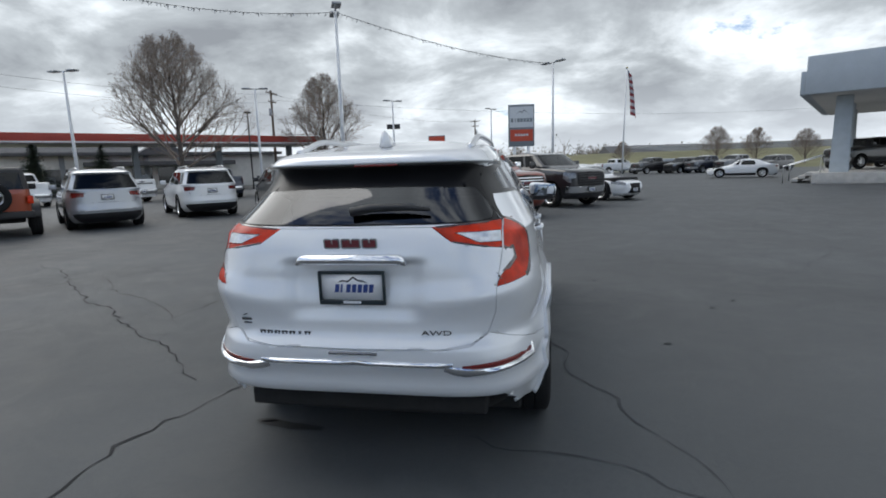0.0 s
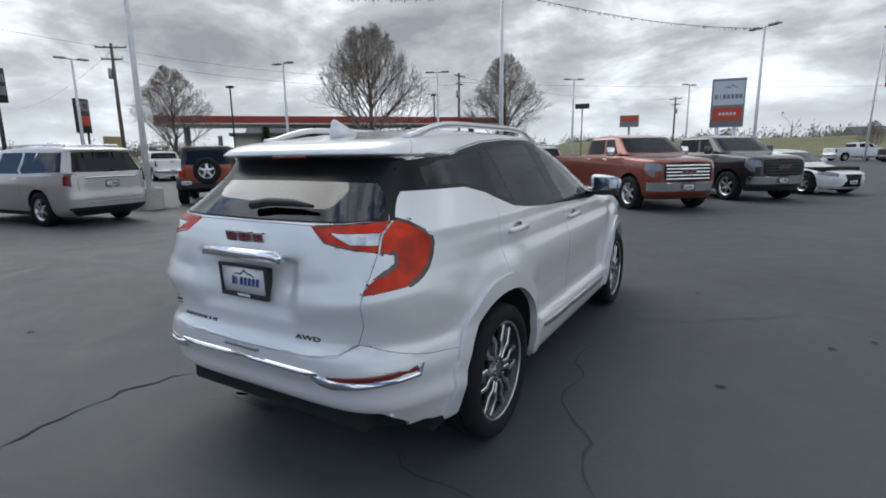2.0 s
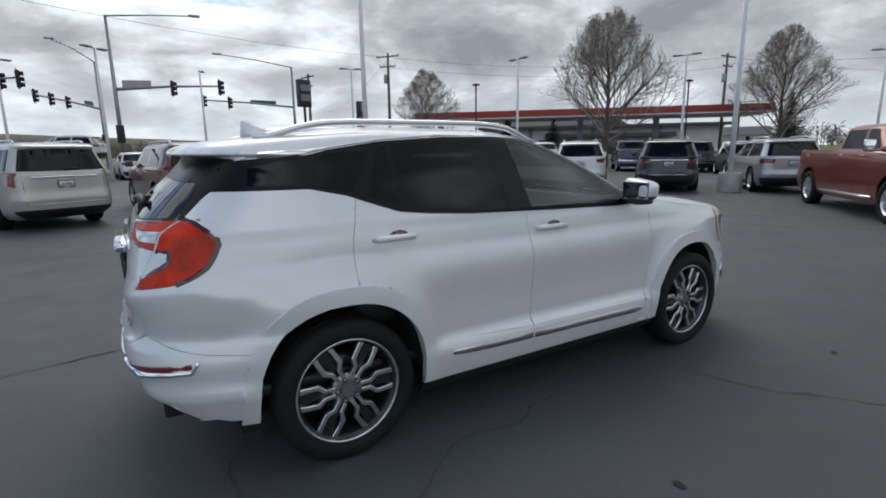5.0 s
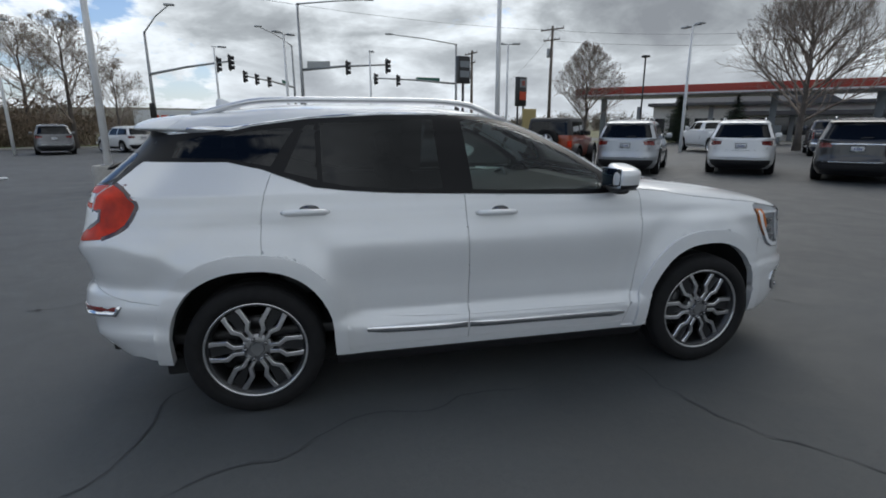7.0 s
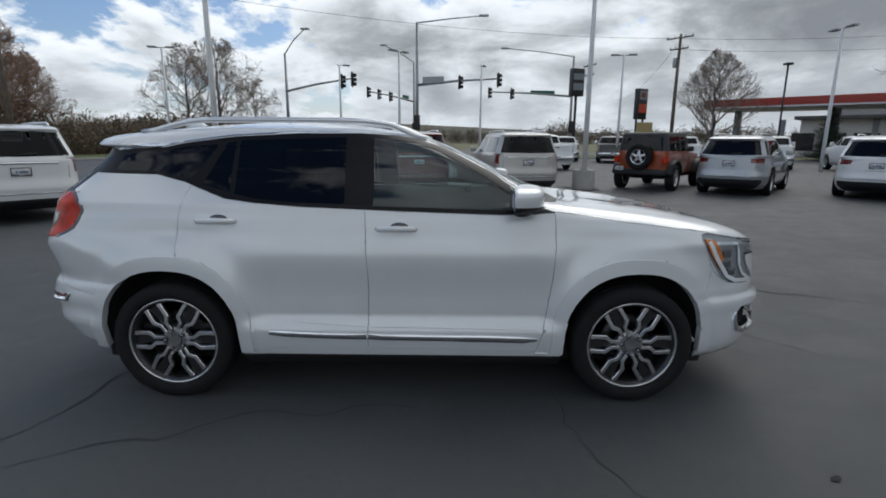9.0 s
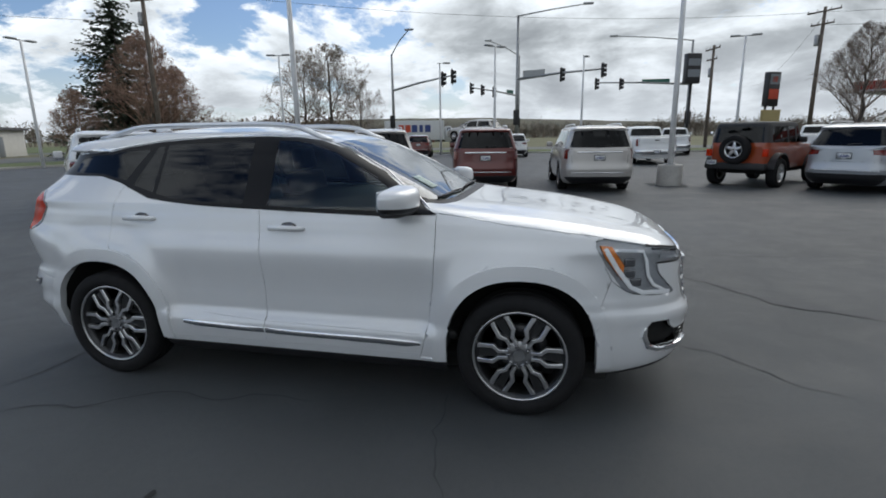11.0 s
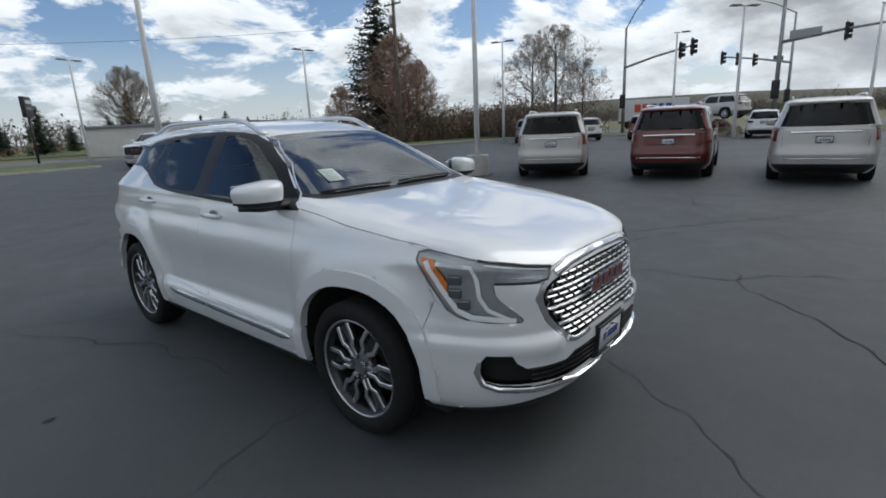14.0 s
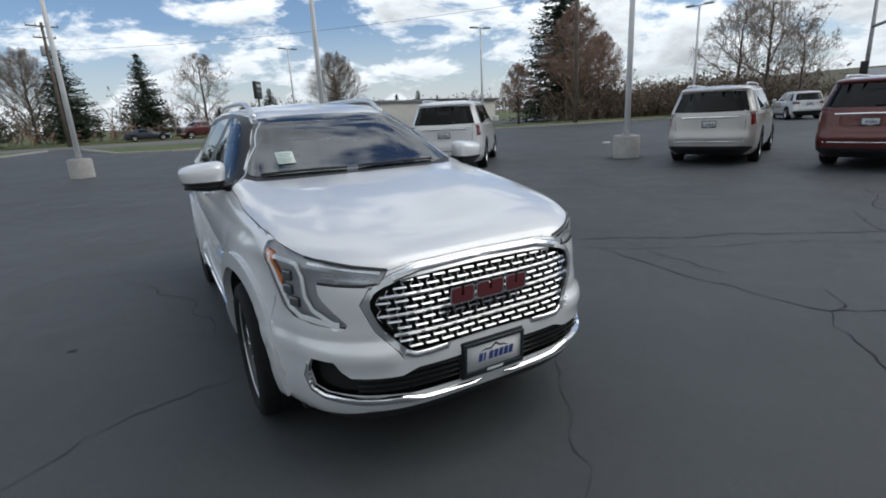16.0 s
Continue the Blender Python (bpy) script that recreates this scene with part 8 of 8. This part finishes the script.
def grow(rng, p, d, length, r, depth, out, leaves, spread, rise, thin, env):
    """One branch and its children, ending where it meets the crown's outline; twigs end up in leaves."""
    n = 5 if depth > 1 else 3
    pts = [p]
    dd = d.copy()
    lim = rng.uniform(0.80, 1.14)
    for i in range(n):
        dd = (dd + Vector((rng.gauss(0, 0.09), rng.gauss(0, 0.09), rng.gauss(0, 0.05) + rise * 0.10))).normalized()
        q = pts[-1] + dd * length / n
        if i > 0 and math.hypot(q.x, q.y) > env(q) * lim:
            break
        pts.append(q)
    m = len(pts) - 1
    rr = [r * (1 - 0.75 * i / m) for i in range(m + 1)]
    for i in range(m):
        out.append((pts[i], pts[i + 1], max(rr[i], thin), max(rr[i + 1], thin * 0.6)))
    if depth == 0:
        leaves.append(pts[-1])
        return
    kids = {3: 9, 2: 7, 1: 4}.get(depth, 6)
    for k in range(kids):
        t = min(0.999, 0.18 + 0.82 * (k + rng.random()) / kids)
        i = min(int(t * m), m - 1)
        q = pts[i].lerp(pts[i + 1], t * m - i)
        ax = dd.cross(Vector((rng.gauss(0, 1), rng.gauss(0, 1), rng.gauss(0, 1)))).normalized()
        nd = (Matrix.Rotation(radians(rng.uniform(*spread)), 3, ax) @ dd).normalized()
        nd = (nd + Vector((0, 0, rise * 0.22))).normalized()
        grow(rng, q, nd, max(0.25, length * rng.uniform(0.30, 0.50)), r * 0.5 * (1 - 0.4 * t), depth - 1, out, leaves, spread, rise, thin, env)


def bare_tree(seed, h, crown_w, trunk_h, thin=0.012, upright=0.6, limbs=22, twig=TWIG, spread=(22, 48), buds=None, label="leafless broad tree with a fine twiggy crown", name="bare_tree", group="bare trees", widest=0.33, rough=0.16):
    """A bare tree: limbs climb from the trunk to an egg-shaped, uneven outline."""
    rng = random.Random(seed)
    segs, leaves = [], []
    t = empty(name, label, "tree", None, group)
    n = 10
    top = h * 0.86
    pts = [Vector((rng.gauss(0, 0.04) * i * 0.3, rng.gauss(0, 0.04) * i * 0.3, top * i / n)) for i in range(n + 1)]
    r0 = h * 0.019
    bm = bmesh.new()
    tube(bm, pts, [r0 * (1.25 if i == 0 else 1) * (1 - 0.92 * i / n) + 0.008 for i in range(n + 1)], 10)
    part("trunk", bm, BARK, t)
    z0 = trunk_h * 0.7

    def env(p):
        u = (p.z - z0) / (h - z0)
        if u <= 0 or u >= 1:
            return 0.05
        k = (u / widest) ** 0.6 if u < widest else ((1 - u) / (1 - widest)) ** 0.72
        a = math.atan2(p.y, p.x)
        return crown_w / 2 * k * (1 + rough * noise.noise((math.cos(a) * 1.7 + seed, math.sin(a) * 1.7, u * 4.0)))

    for k in range(limbs):
        f = (k + rng.random() * 0.6) / limbs
        z = trunk_h + (top - trunk_h) * f
        i = min(int(z / top * n), n - 1)
        q = pts[i].lerp(pts[i + 1], z / top * n - i)
        az = k * 2.4 + rng.uniform(-0.4, 0.4)
        el = radians(20 + 40 * upright + 34 * f * upright)
        d = Vector((math.cos(az) * math.cos(el), math.sin(az) * math.cos(el), math.sin(el)))
        ln = max(0.6, min(crown_w / 2 / max(math.cos(el), 0.3) * 1.05, (h - z) * 1.05))
        grow(rng, q, d, ln, r0 * 0.45 * (1 - 0.6 * f), 3, segs, leaves, spread, upright * 0.5, thin, env)
    mesh_part("crown", sticks(segs), twig, t, "bare twigs")
    if buds:
        mesh_part("bud_haze", clumps(rng, leaves[::4], 0.03, 0.08, 1), buds, t)["kind"] = "stuff"
    return t


def clumps(rng, centres, lo, hi, per):
    """Small leaf-like quads round given points."""
    V, F = [], []
    for c in centres:
        for _ in range(per):
            o = Vector((rng.gauss(0, 1), rng.gauss(0, 1), rng.gauss(0, 1)))
            u = o.orthogonal().normalized() * rng.uniform(lo, hi)
            w = o.normalized().cross(u) * rng.uniform(0.35, 0.7)
            q = Vector(c) + Vector((rng.gauss(0, hi), rng.gauss(0, hi), rng.gauss(0, hi))) * 0.6
            b = len(V)
            V += [(q - u)[:], (q + w)[:], (q + u)[:], (q - w)[:]]
            F.append((b, b + 1, b + 2, b + 3))
    me = bpy.data.meshes.new("clumps")
    me.from_pydata(V, [], F)
    return me


def spruce(seed, h, w, label="tall dark green spruce with layered drooping boughs", material=None, base=0.06):
    rng = random.Random(seed)
    t = empty("spruce", label, "tree", None, "conifers")
    bm = bmesh.new()
    tube(bm, [(0, 0, 0), (0, 0, h * 0.5), (0, 0, h)], [h * 0.016, h * 0.010, 0.02], 8)
    part("trunk", bm, BARK, t)
    V, F = [], []
    z = h * base
    while z < h * 0.985:
        f = z / h
        ring = max(6, int(13 * (1 - f)) + 5)
        for k in range(ring):
            az = rng.uniform(0, 2 * math.pi)
            ln = w / 2 * (1 - f) ** 0.75 * rng.uniform(0.62, 1.12) + 0.12
            droop = rng.uniform(0.05, 0.42)
            n = max(3, int(ln / 0.22))
            for i in range(n):
                s = (i + rng.random()) / n
                c = Vector((math.cos(az) * ln * s, math.sin(az) * ln * s, z + rng.gauss(0, 0.08) - droop * ln * s + 0.22 * ln * s * s))
                for _ in range(4):
                    a2 = az + rng.uniform(-1.1, 1.1)
                    u = Vector((math.cos(a2), math.sin(a2), rng.uniform(-0.55, 0.1))) * rng.uniform(0.16, 0.34) * (1.25 - 0.6 * s) * (h / 12) ** 0.5
                    wv = Vector((-math.sin(a2), math.cos(a2), rng.uniform(-0.8, 0.8))) * rng.uniform(0.06, 0.12) * (h / 12) ** 0.5
                    b = len(V)
                    V += [(c - u * 0.3)[:], (c + wv)[:], (c + u)[:], (c - wv)[:]]
                    F.append((b, b + 1, b + 2, b + 3))
        z += h * 0.018 * rng.uniform(0.8, 1.25)
    me = bpy.data.meshes.new("needles")
    me.from_pydata(V, [], F)
    mesh_part("needles", me, material or SPRUCE, t)
    return t


def at(ob, x, y, turn=0.0, k=1.0):
    ob.matrix_world = Matrix.Translation((x, y, 0)) @ Matrix.Rotation(radians(turn), 4, "Z") @ Matrix.Diagonal((k, k, k, 1))
    return ob


def again(ob, x, y, turn=0.0, k=1.0):
    c = copy_thing(ob, Matrix.Identity(4))
    return at(c, x, y, turn, k)


pear = at(bare_tree(3, 11.8, 12.4, 1.7, 0.0075, 0.50, 36, widest=0.34, rough=0.2), -24.3, 29.4, 20)
pear2 = at(bare_tree(8, 11.8, 11.0, 1.7, 0.0075, 0.54, 34, widest=0.34, rough=0.22), -20.6, 47.6, 70)
pear3 = at(bare_tree(15, 8.9, 8.2, 1.3, 0.0070, 0.50, 28, widest=0.36, rough=0.24), -38.8, 21.8, 150)
again(pear, 33.0, 92.0, 10, 0.62)
again(pear2, 41.0, 96.0, 100, 0.60)
again(pear, 48.0, 94.0, 200, 0.55)
again(pear2, 20.0, 108.0, 30, 0.5)
wide = at(bare_tree(21, 10.2, 9.5, 1.8, 0.010, 0.45, 13, buds=BUDS, spread=(25, 62), label="loose spring tree with first buds", widest=0.5, rough=0.5), -41.5, -19.5, 0)
again(wide, -46.0, -24.5, 120, 1.02)
again(wide, -37.0, -14.8, 240, 0.62)
birch = at(bare_tree(33, 10.6, 8.4, 1.2, 0.010, 0.5, 30, twig=BROWNLEAF, spread=(24, 60), label="reddish brown weeping birch with hanging twigs", name="birch_tree", widest=0.4), -33.8, -32.3, 0)
again(birch, -38.0, -33.5, 90, 0.8)
again(birch, -30.0, -36.0, 200, 0.55)
big_spruce = at(spruce(5, 15.6, 13.0), -38.6, -39.6, 0)
mid_spruce = at(spruce(9, 11.2, 9.0), 0.8, -79.0, 0)
again(mid_spruce, 9.5, -77.0, 80, 1.05)
again(mid_spruce, 18.0, -72.0, 160, 0.9)
again(mid_spruce, -22.0, -66.0, 40, 0.62)
again(wide, -6.5, -77.0, 60, 1.12)
again(pear, -21.5, -64.0, 200, 0.86)
again(big_spruce, -16.5, -82.0, 30, 0.42)
again(pear, 14.5, -86.0, 60, 1.1)
for i, (x, y, k) in enumerate(((-13.0, -86, .42), (-9.5, -88, .36), (-28, -92, .5), (-31, -93, .46), (-36, -95, .42), (-45, -96, .5), (-49, -94, .55), (-53, -93, .45), (-24, -97, .4), (28, -84, .9), (36, -80, .8), (46, -78, 1.0))):
    again(mid_spruce, x, y, 47 * i, k)
again(mid_spruce, -32.0, 74.0, 20, 0.75)
again(mid_spruce, -41.0, 33.0, 20, 0.42)
again(mid_spruce, -37.5, 36.5, 90, 0.40)

def brush(name, pts, w, h, count, seed, material, label, thin=0.02, leafy=0.5):
    """A tangled hedge along a line, kind stuff."""
    rng = random.Random(seed)
    segs, cs = [], []
    P = [Vector((*p, 0)) for p in pts]
    for _ in range(count):
        i = rng.randrange(len(P) - 1)
        c = P[i].lerp(P[i + 1], rng.random())
        hh = h * (0.55 + 0.45 * (0.5 + noise.noise(c * 0.12))) * rng.uniform(0.5, 1.1)
        c = c + Vector((rng.uniform(-w, w) / 2, rng.uniform(-w, w) / 2, 0))
        p = c
        d = Vector((rng.gauss(0, 0.35), rng.gauss(0, 0.35), 1)).normalized()
        for k in range(3):
            q = p + d * hh / 3
            segs.append((p, q, thin * (1.6 - 0.4 * k), thin * (1.2 - 0.4 * k)))
            for _ in range(2):
                e = q + Vector((rng.gauss(0, 0.4), rng.gauss(0, 0.4), rng.uniform(0.1, 0.7))) * hh * 0.22
                segs.append((q, e, thin * 0.7, thin * 0.35))
                if rng.random() < leafy:
                    cs.append(e)
            p = q
            d = (d + Vector((rng.gauss(0, 0.25), rng.gauss(0, 0.25), 0))).normalized()
    b = empty(name, label, "hedge", None, kind="stuff")
    mesh_part("stems", sticks(segs), material, b)["kind"] = "stuff"
    if cs:
        mesh_part("leaves", clumps(rng, cs, 0.07, 0.2, 3), material, b)["kind"] = "stuff"
    return b


brush("brush", [(-62, -52), (-52, -36), (-47, -27), (-46, -22)], 9, 4.6, 2200, 4, HEDGE, "tangled brown leafless brush behind the verge", 0.02, 0.3)
brush("brush", [(-34, -34), (-42, -32), (-50, -34)], 5, 3.6, 1100, 5, HEDGE, "brown brush below the spruce", 0.02, 0.3)
brush("brush", [(-12, -74), (5, -78), (24, -76)], 14, 2.6, 160, 6, BROWNLEAF, "reddish shrubs at the park edge", 0.03, 0.9)
brush("shrub", [(27, 42), (34, 40), (42, 37)], 1.2, 1.3, 220, 7, HEDGE, "clipped shrubs beside the showroom deck", 0.02, 1.0)


def treeline(name, pts, h, n, seed, material, label):
    """A distant wood: many small trees of upright twigs and buds in one mesh."""
    rng = random.Random(seed)
    cs, segs = [], []
    P = [Vector((*p, 0)) for p in pts]
    for _ in range(n):
        i = rng.randrange(len(P) - 1)
        c = P[i].lerp(P[i + 1], rng.random()) + Vector((rng.gauss(0, 6), rng.gauss(0, 6), 0))
        hh = h * (0.45 + 0.75 * abs(noise.noise(c * 0.03))) * rng.uniform(0.6, 1.15)
        segs.append((c, c + Vector((rng.gauss(0, 0.4), rng.gauss(0, 0.4), hh * 0.8)), 0.16, 0.04))
        wide = hh * rng.uniform(0.16, 0.30)
        for k in range(11):
            q = c + Vector((0, 0, hh * rng.uniform(0.12, 0.6)))
            a = rng.uniform(0, 6.283)
            e = q + Vector((math.cos(a) * wide, math.sin(a) * wide, hh * rng.uniform(0.15, 0.42)))
            segs.append((q, e, 0.07, 0.025))
            for _ in range(3):
                cs.append(q.lerp(e, rng.uniform(0.3, 1.1)) + Vector((rng.gauss(0, 0.4), rng.gauss(0, 0.4), rng.gauss(0, 0.4))))
    b = empty(name, label, "trees", None, kind="stuff")
    mesh_part("crowns", clumps(rng, cs, 0.15, 0.5, 1), material, b)["kind"] = "stuff"
    mesh_part("stems", sticks(segs), TWIG, b)["kind"] = "stuff"
    return b


FARWOOD = mat("far_wood", (0.17, 0.16, 0.125), 0.95, vary=0.3, scale=0.05, island=0.35)
treeline("far_wood", [(-260, -60), (-240, 20), (-220, 110), (-160, 190)], 13, 800, 12, FARWOOD, "low distant line of bare and green trees")
treeline("far_wood", [(-160, 190), (-60, 200), (20, 190), (60, 170)], 12, 520, 13, FARWOOD, "distant wood along the horizon")
treeline("far_wood", [(60, 175), (150, 190), (300, 150)], 6, 250, 14, FARWOOD, "distant trees behind the overpass")
treeline("far_wood", [(-200, -150), (-100, -150), (0, -150), (120, -140)], 11, 480, 15, FARWOOD, "distant trees beyond the park")
treeline("far_wood", [(-260, -60), (-220, -120), (-200, -150)], 13, 400, 16, FARWOOD, "distant trees south of the junction")
# low hill beyond the junction
bm = bmesh.new()
rows = []
for j in range(7):
    rows.append([bm.verts.new((-280 - j * 26, -260 + i * 22, (11 + 5 * math.sin(i * 0.19 + 0.6)) * ease(j / 5) + 1.2 * noise.noise((i * 0.5, j, 3)))) for i in range(31)])
for a, b in zip(rows, rows[1:]):
    for i in range(30):
        bm.faces.new((a[i], b[i], b[i + 1], a[i + 1]))
tagged(mesh_ob("hill", bm, mat("hill_scrub", (0.105, 0.10, 0.07), 0.95, vary=0.3, scale=0.03, fine=0.5)), "low scrubby hill on the horizon", "hill", kind="structure")


# ---- asphalt cracks, stains and chips ----
CRACK = mat("crack_dark", (0.022, 0.023, 0.024), 0.95, vary=0.2, scale=5)
CRACKFAINT = mat("crack_faint", (0.053, 0.057, 0.061), 0.95, vary=0.2, scale=5)
STAIN = mat("oil_stain", (0.02, 0.021, 0.022), 0.55, vary=0.3, scale=6)


def crack(pts, w, seed, label="jagged crack in the asphalt", material=None, branches=0):
    """A wandering crack, a thin ragged ribbon just proud of the asphalt."""
    rng = random.Random(seed)
    P = [Vector((*p, 0)) for p in pts]
    fine = []
    for a, b in zip(P, P[1:]):
        n = max(2, int((b - a).length / 0.09))
        nrm = Vector((-(b - a).y, (b - a).x, 0)).normalized()
        off = 0
        for i in range(n):
            t = i / n
            off = off * 0.75 + rng.gauss(0, 0.018)
            fine.append(a.lerp(b, t) + nrm * (off * math.sin(math.pi * t) * 1.6))
    fine.append(P[-1])
    bm = bmesh.new()
    rows = []
    for i, p in enumerate(fine):
        d = (fine[min(i + 1, len(fine) - 1)] - fine[max(i - 1, 0)]).normalized()
        s_ = Vector((-d.y, d.x, 0))
        ww = 0.75 * w * rng.uniform(0.25, 1.35) * (0.25 + 0.75 * math.sin(math.pi * (0.06 + 0.88 * i / len(fine))))
        rows.append((bm.verts.new(p + s_ * ww * rng.uniform(0.3, 0.7) + Vector((0, 0, 0.004))), bm.verts.new(p - s_ * ww * rng.uniform(0.3, 0.7) + Vector((0, 0, 0.004)))))
    for a, b in zip(rows, rows[1:]):
        bm.faces.new((a[0], a[1], b[1], b[0]))
    for f in bm.faces:
        f.normal_update()
        if f.normal.z < 0:
            f.normal_flip()
    ob = mesh_ob("crack", bm, material or CRACK, lot, smooth=False)
    ob["label"] = label
    return ob


CRACKS = [
    ([(-7.8, 3.1), (-6.4, 2.3), (-5.0, 1.15), (-3.95, 0.53), (-3.0, -0.2), (-2.5, -0.5), (-2.0, -0.93), (-1.6, -1.25)], 0.030, CRACK),
    ([(-9.0, 0.2), (-7.2, 1.0), (-6.5, 1.5), (-6.2, 2.1)], 0.022, CRACK),
    ([(-3.29, 0.13), (-3.23, 0.57), (-3.17, 1.08), (-3.1, 1.5)], 0.014, CRACK),
    ([(-2.55, -0.45), (-2.6, -0.1), (-2.45, 0.2)], 0.012, CRACKFAINT),
    ([(-0.9, -1.0), (-1.24, -1.38), (-1.41, -1.83), (-1.49, -2.13), (-1.45, -2.4), (-1.38, -2.7), (-1.2, -3.5)], 0.024, CRACK),
    ([(0.75, 0.92), (1.05, 0.95), (1.5, 1.02), (1.72, 1.12), (2.05, 1.4), (2.55, 1.85)], 0.012, CRACKFAINT),
    ([(3.4, 1.8), (4.1, 2.6), (5.3, 4.06), (6.0, 5.4)], 0.014, CRACKFAINT),
    ([(0.9, 0.33), (0.98, -0.28), (1.08, -0.9), (1.35, -1.25), (1.5, -1.7), (1.68, -2.2)], 0.016, CRACKFAINT),
    ([(0.3, -1.82), (0.6, -1.9), (1.14, -1.96), (1.42, -2.15), (1.9, -2.4)], 0.016, CRACKFAINT),
    ([(0.9, -5.0), (0.27, -5.4), (-0.3, -5.85), (-1.54, -7.25), (-2.2, -8.6)], 0.02, CRACK),
    ([(-2.7, 0.0), (-3.5, 0.72), (-4.4, 1.16), (-5.2, 1.85), (-5.75, 2.3)], 0.018, CRACK),
    ([(-2.9, 0.2), (-2.84, 0.8), (-2.78, 1.3), (-2.8, 1.95), (-2.87, 2.43), (-3.2, 2.66), (-3.45, 3.4), (-3.6, 4.6)], 0.020, CRACK),
    ([(-2.87, 2.43), (-2.4, 2.82), (-2.0, 3.2), (-1.5, 3.5), (-1.25, 4.1), (-0.9, 4.6)], 0.020, CRACK),
    ([(-6.7, 0.95), (-5.9, 1.5), (-5.58, 1.95)], 0.018, CRACK),
    ([(-1.1, 1.6), (-0.64, 2.05), (-0.41, 2.4), (-0.18, 2.75), (0.03, 2.95), (0.3, 3.3)], 0.014, CRACKFAINT),
    ([(-3.3, 2.2), (-3.05, 2.45), (-2.87, 2.43)], 0.012, CRACK),
    ([(-7.0, 5.2), (-5.0, 6.0), (-2.0, 6.6), (1.5, 8.2)], 0.02, CRACKFAINT),
    ([(4.5, 6.5), (7.5, 9.5), (9.0, 13.0)], 0.02, CRACKFAINT),
    ([(-8.5, -5.8), (-6.8, -4.2), (-6.0, -2.6)], 0.02, CRACKFAINT),
    ([(-4.5, -9.5), (-1.0, -11.5), (3.0, -12.0)], 0.02, CRACKFAINT),
]
for i, (pts, w, m) in enumerate(CRACKS):
    crack(pts, w, 100 + i, material=m)


def blot(x, y, rx, ry, seed, turn=0.0, material=None, name="oil_stain", label="dark wet stain on the asphalt"):
    bm = bmesh.new()
    rng = random.Random(seed)
    c = bm.verts.new((0, 0, 0))
    ring = []
    for i in range(36):
        a = i * 2 * math.pi / 36
        k = 1 + 0.35 * noise.noise((math.cos(a) * 1.6 + seed, math.sin(a) * 1.6, 0)) + rng.uniform(-0.06, 0.06)
        ring.append(bm.verts.new((rx * k * math.cos(a), ry * k * math.sin(a), 0)))
    for i in range(36):
        bm.faces.new((c, ring[i], ring[(i + 1) % 36]))
    ob = mesh_ob(name, bm, material or STAIN, lot, smooth=False)
    ob["label"] = label
    ob.matrix_world = Matrix.Translation((x, y, 0.006)) @ Matrix.Rotation(radians(turn), 4, "Z")
    return ob


blot(-0.60, -1.80, 0.22, 0.035, 1, -6)
blot(-0.76, -1.76, 0.06, 0.03, 2, 10)
blot(-10.5, -6.1, 0.75, 0.5, 3, 20, CRACKFAINT, label="dirt round the foot of the lamp post")
blot(-13.1, 4.7, 0.7, 0.55, 4, 20, CRACKFAINT, label="dirt round the foot of the lamp post")
for i, (x, y) in enumerate(((1.9, -0.2), (-1.2, -3.4), (2.9, 1.2), (1.6, 2.1), (2.6, 0.9), (-3.4, -1.9), (3.4, 6.2), (-5.2, -6.4))):
    blot(x, y, 0.03, 0.02, 10 + i, 40 * i, CRACK, "chip", "small dark pit in the asphalt")
# a litter scrap by the far verge
tagged(at(mesh_ob("litter_scrap", boxes(((0, 0, 0.03), (0.35, 0.22, 0.05)), bevel=0.015), PLATEW), -14.5, -10.5, 30), "crumpled white paper scrap on the asphalt", "litter")
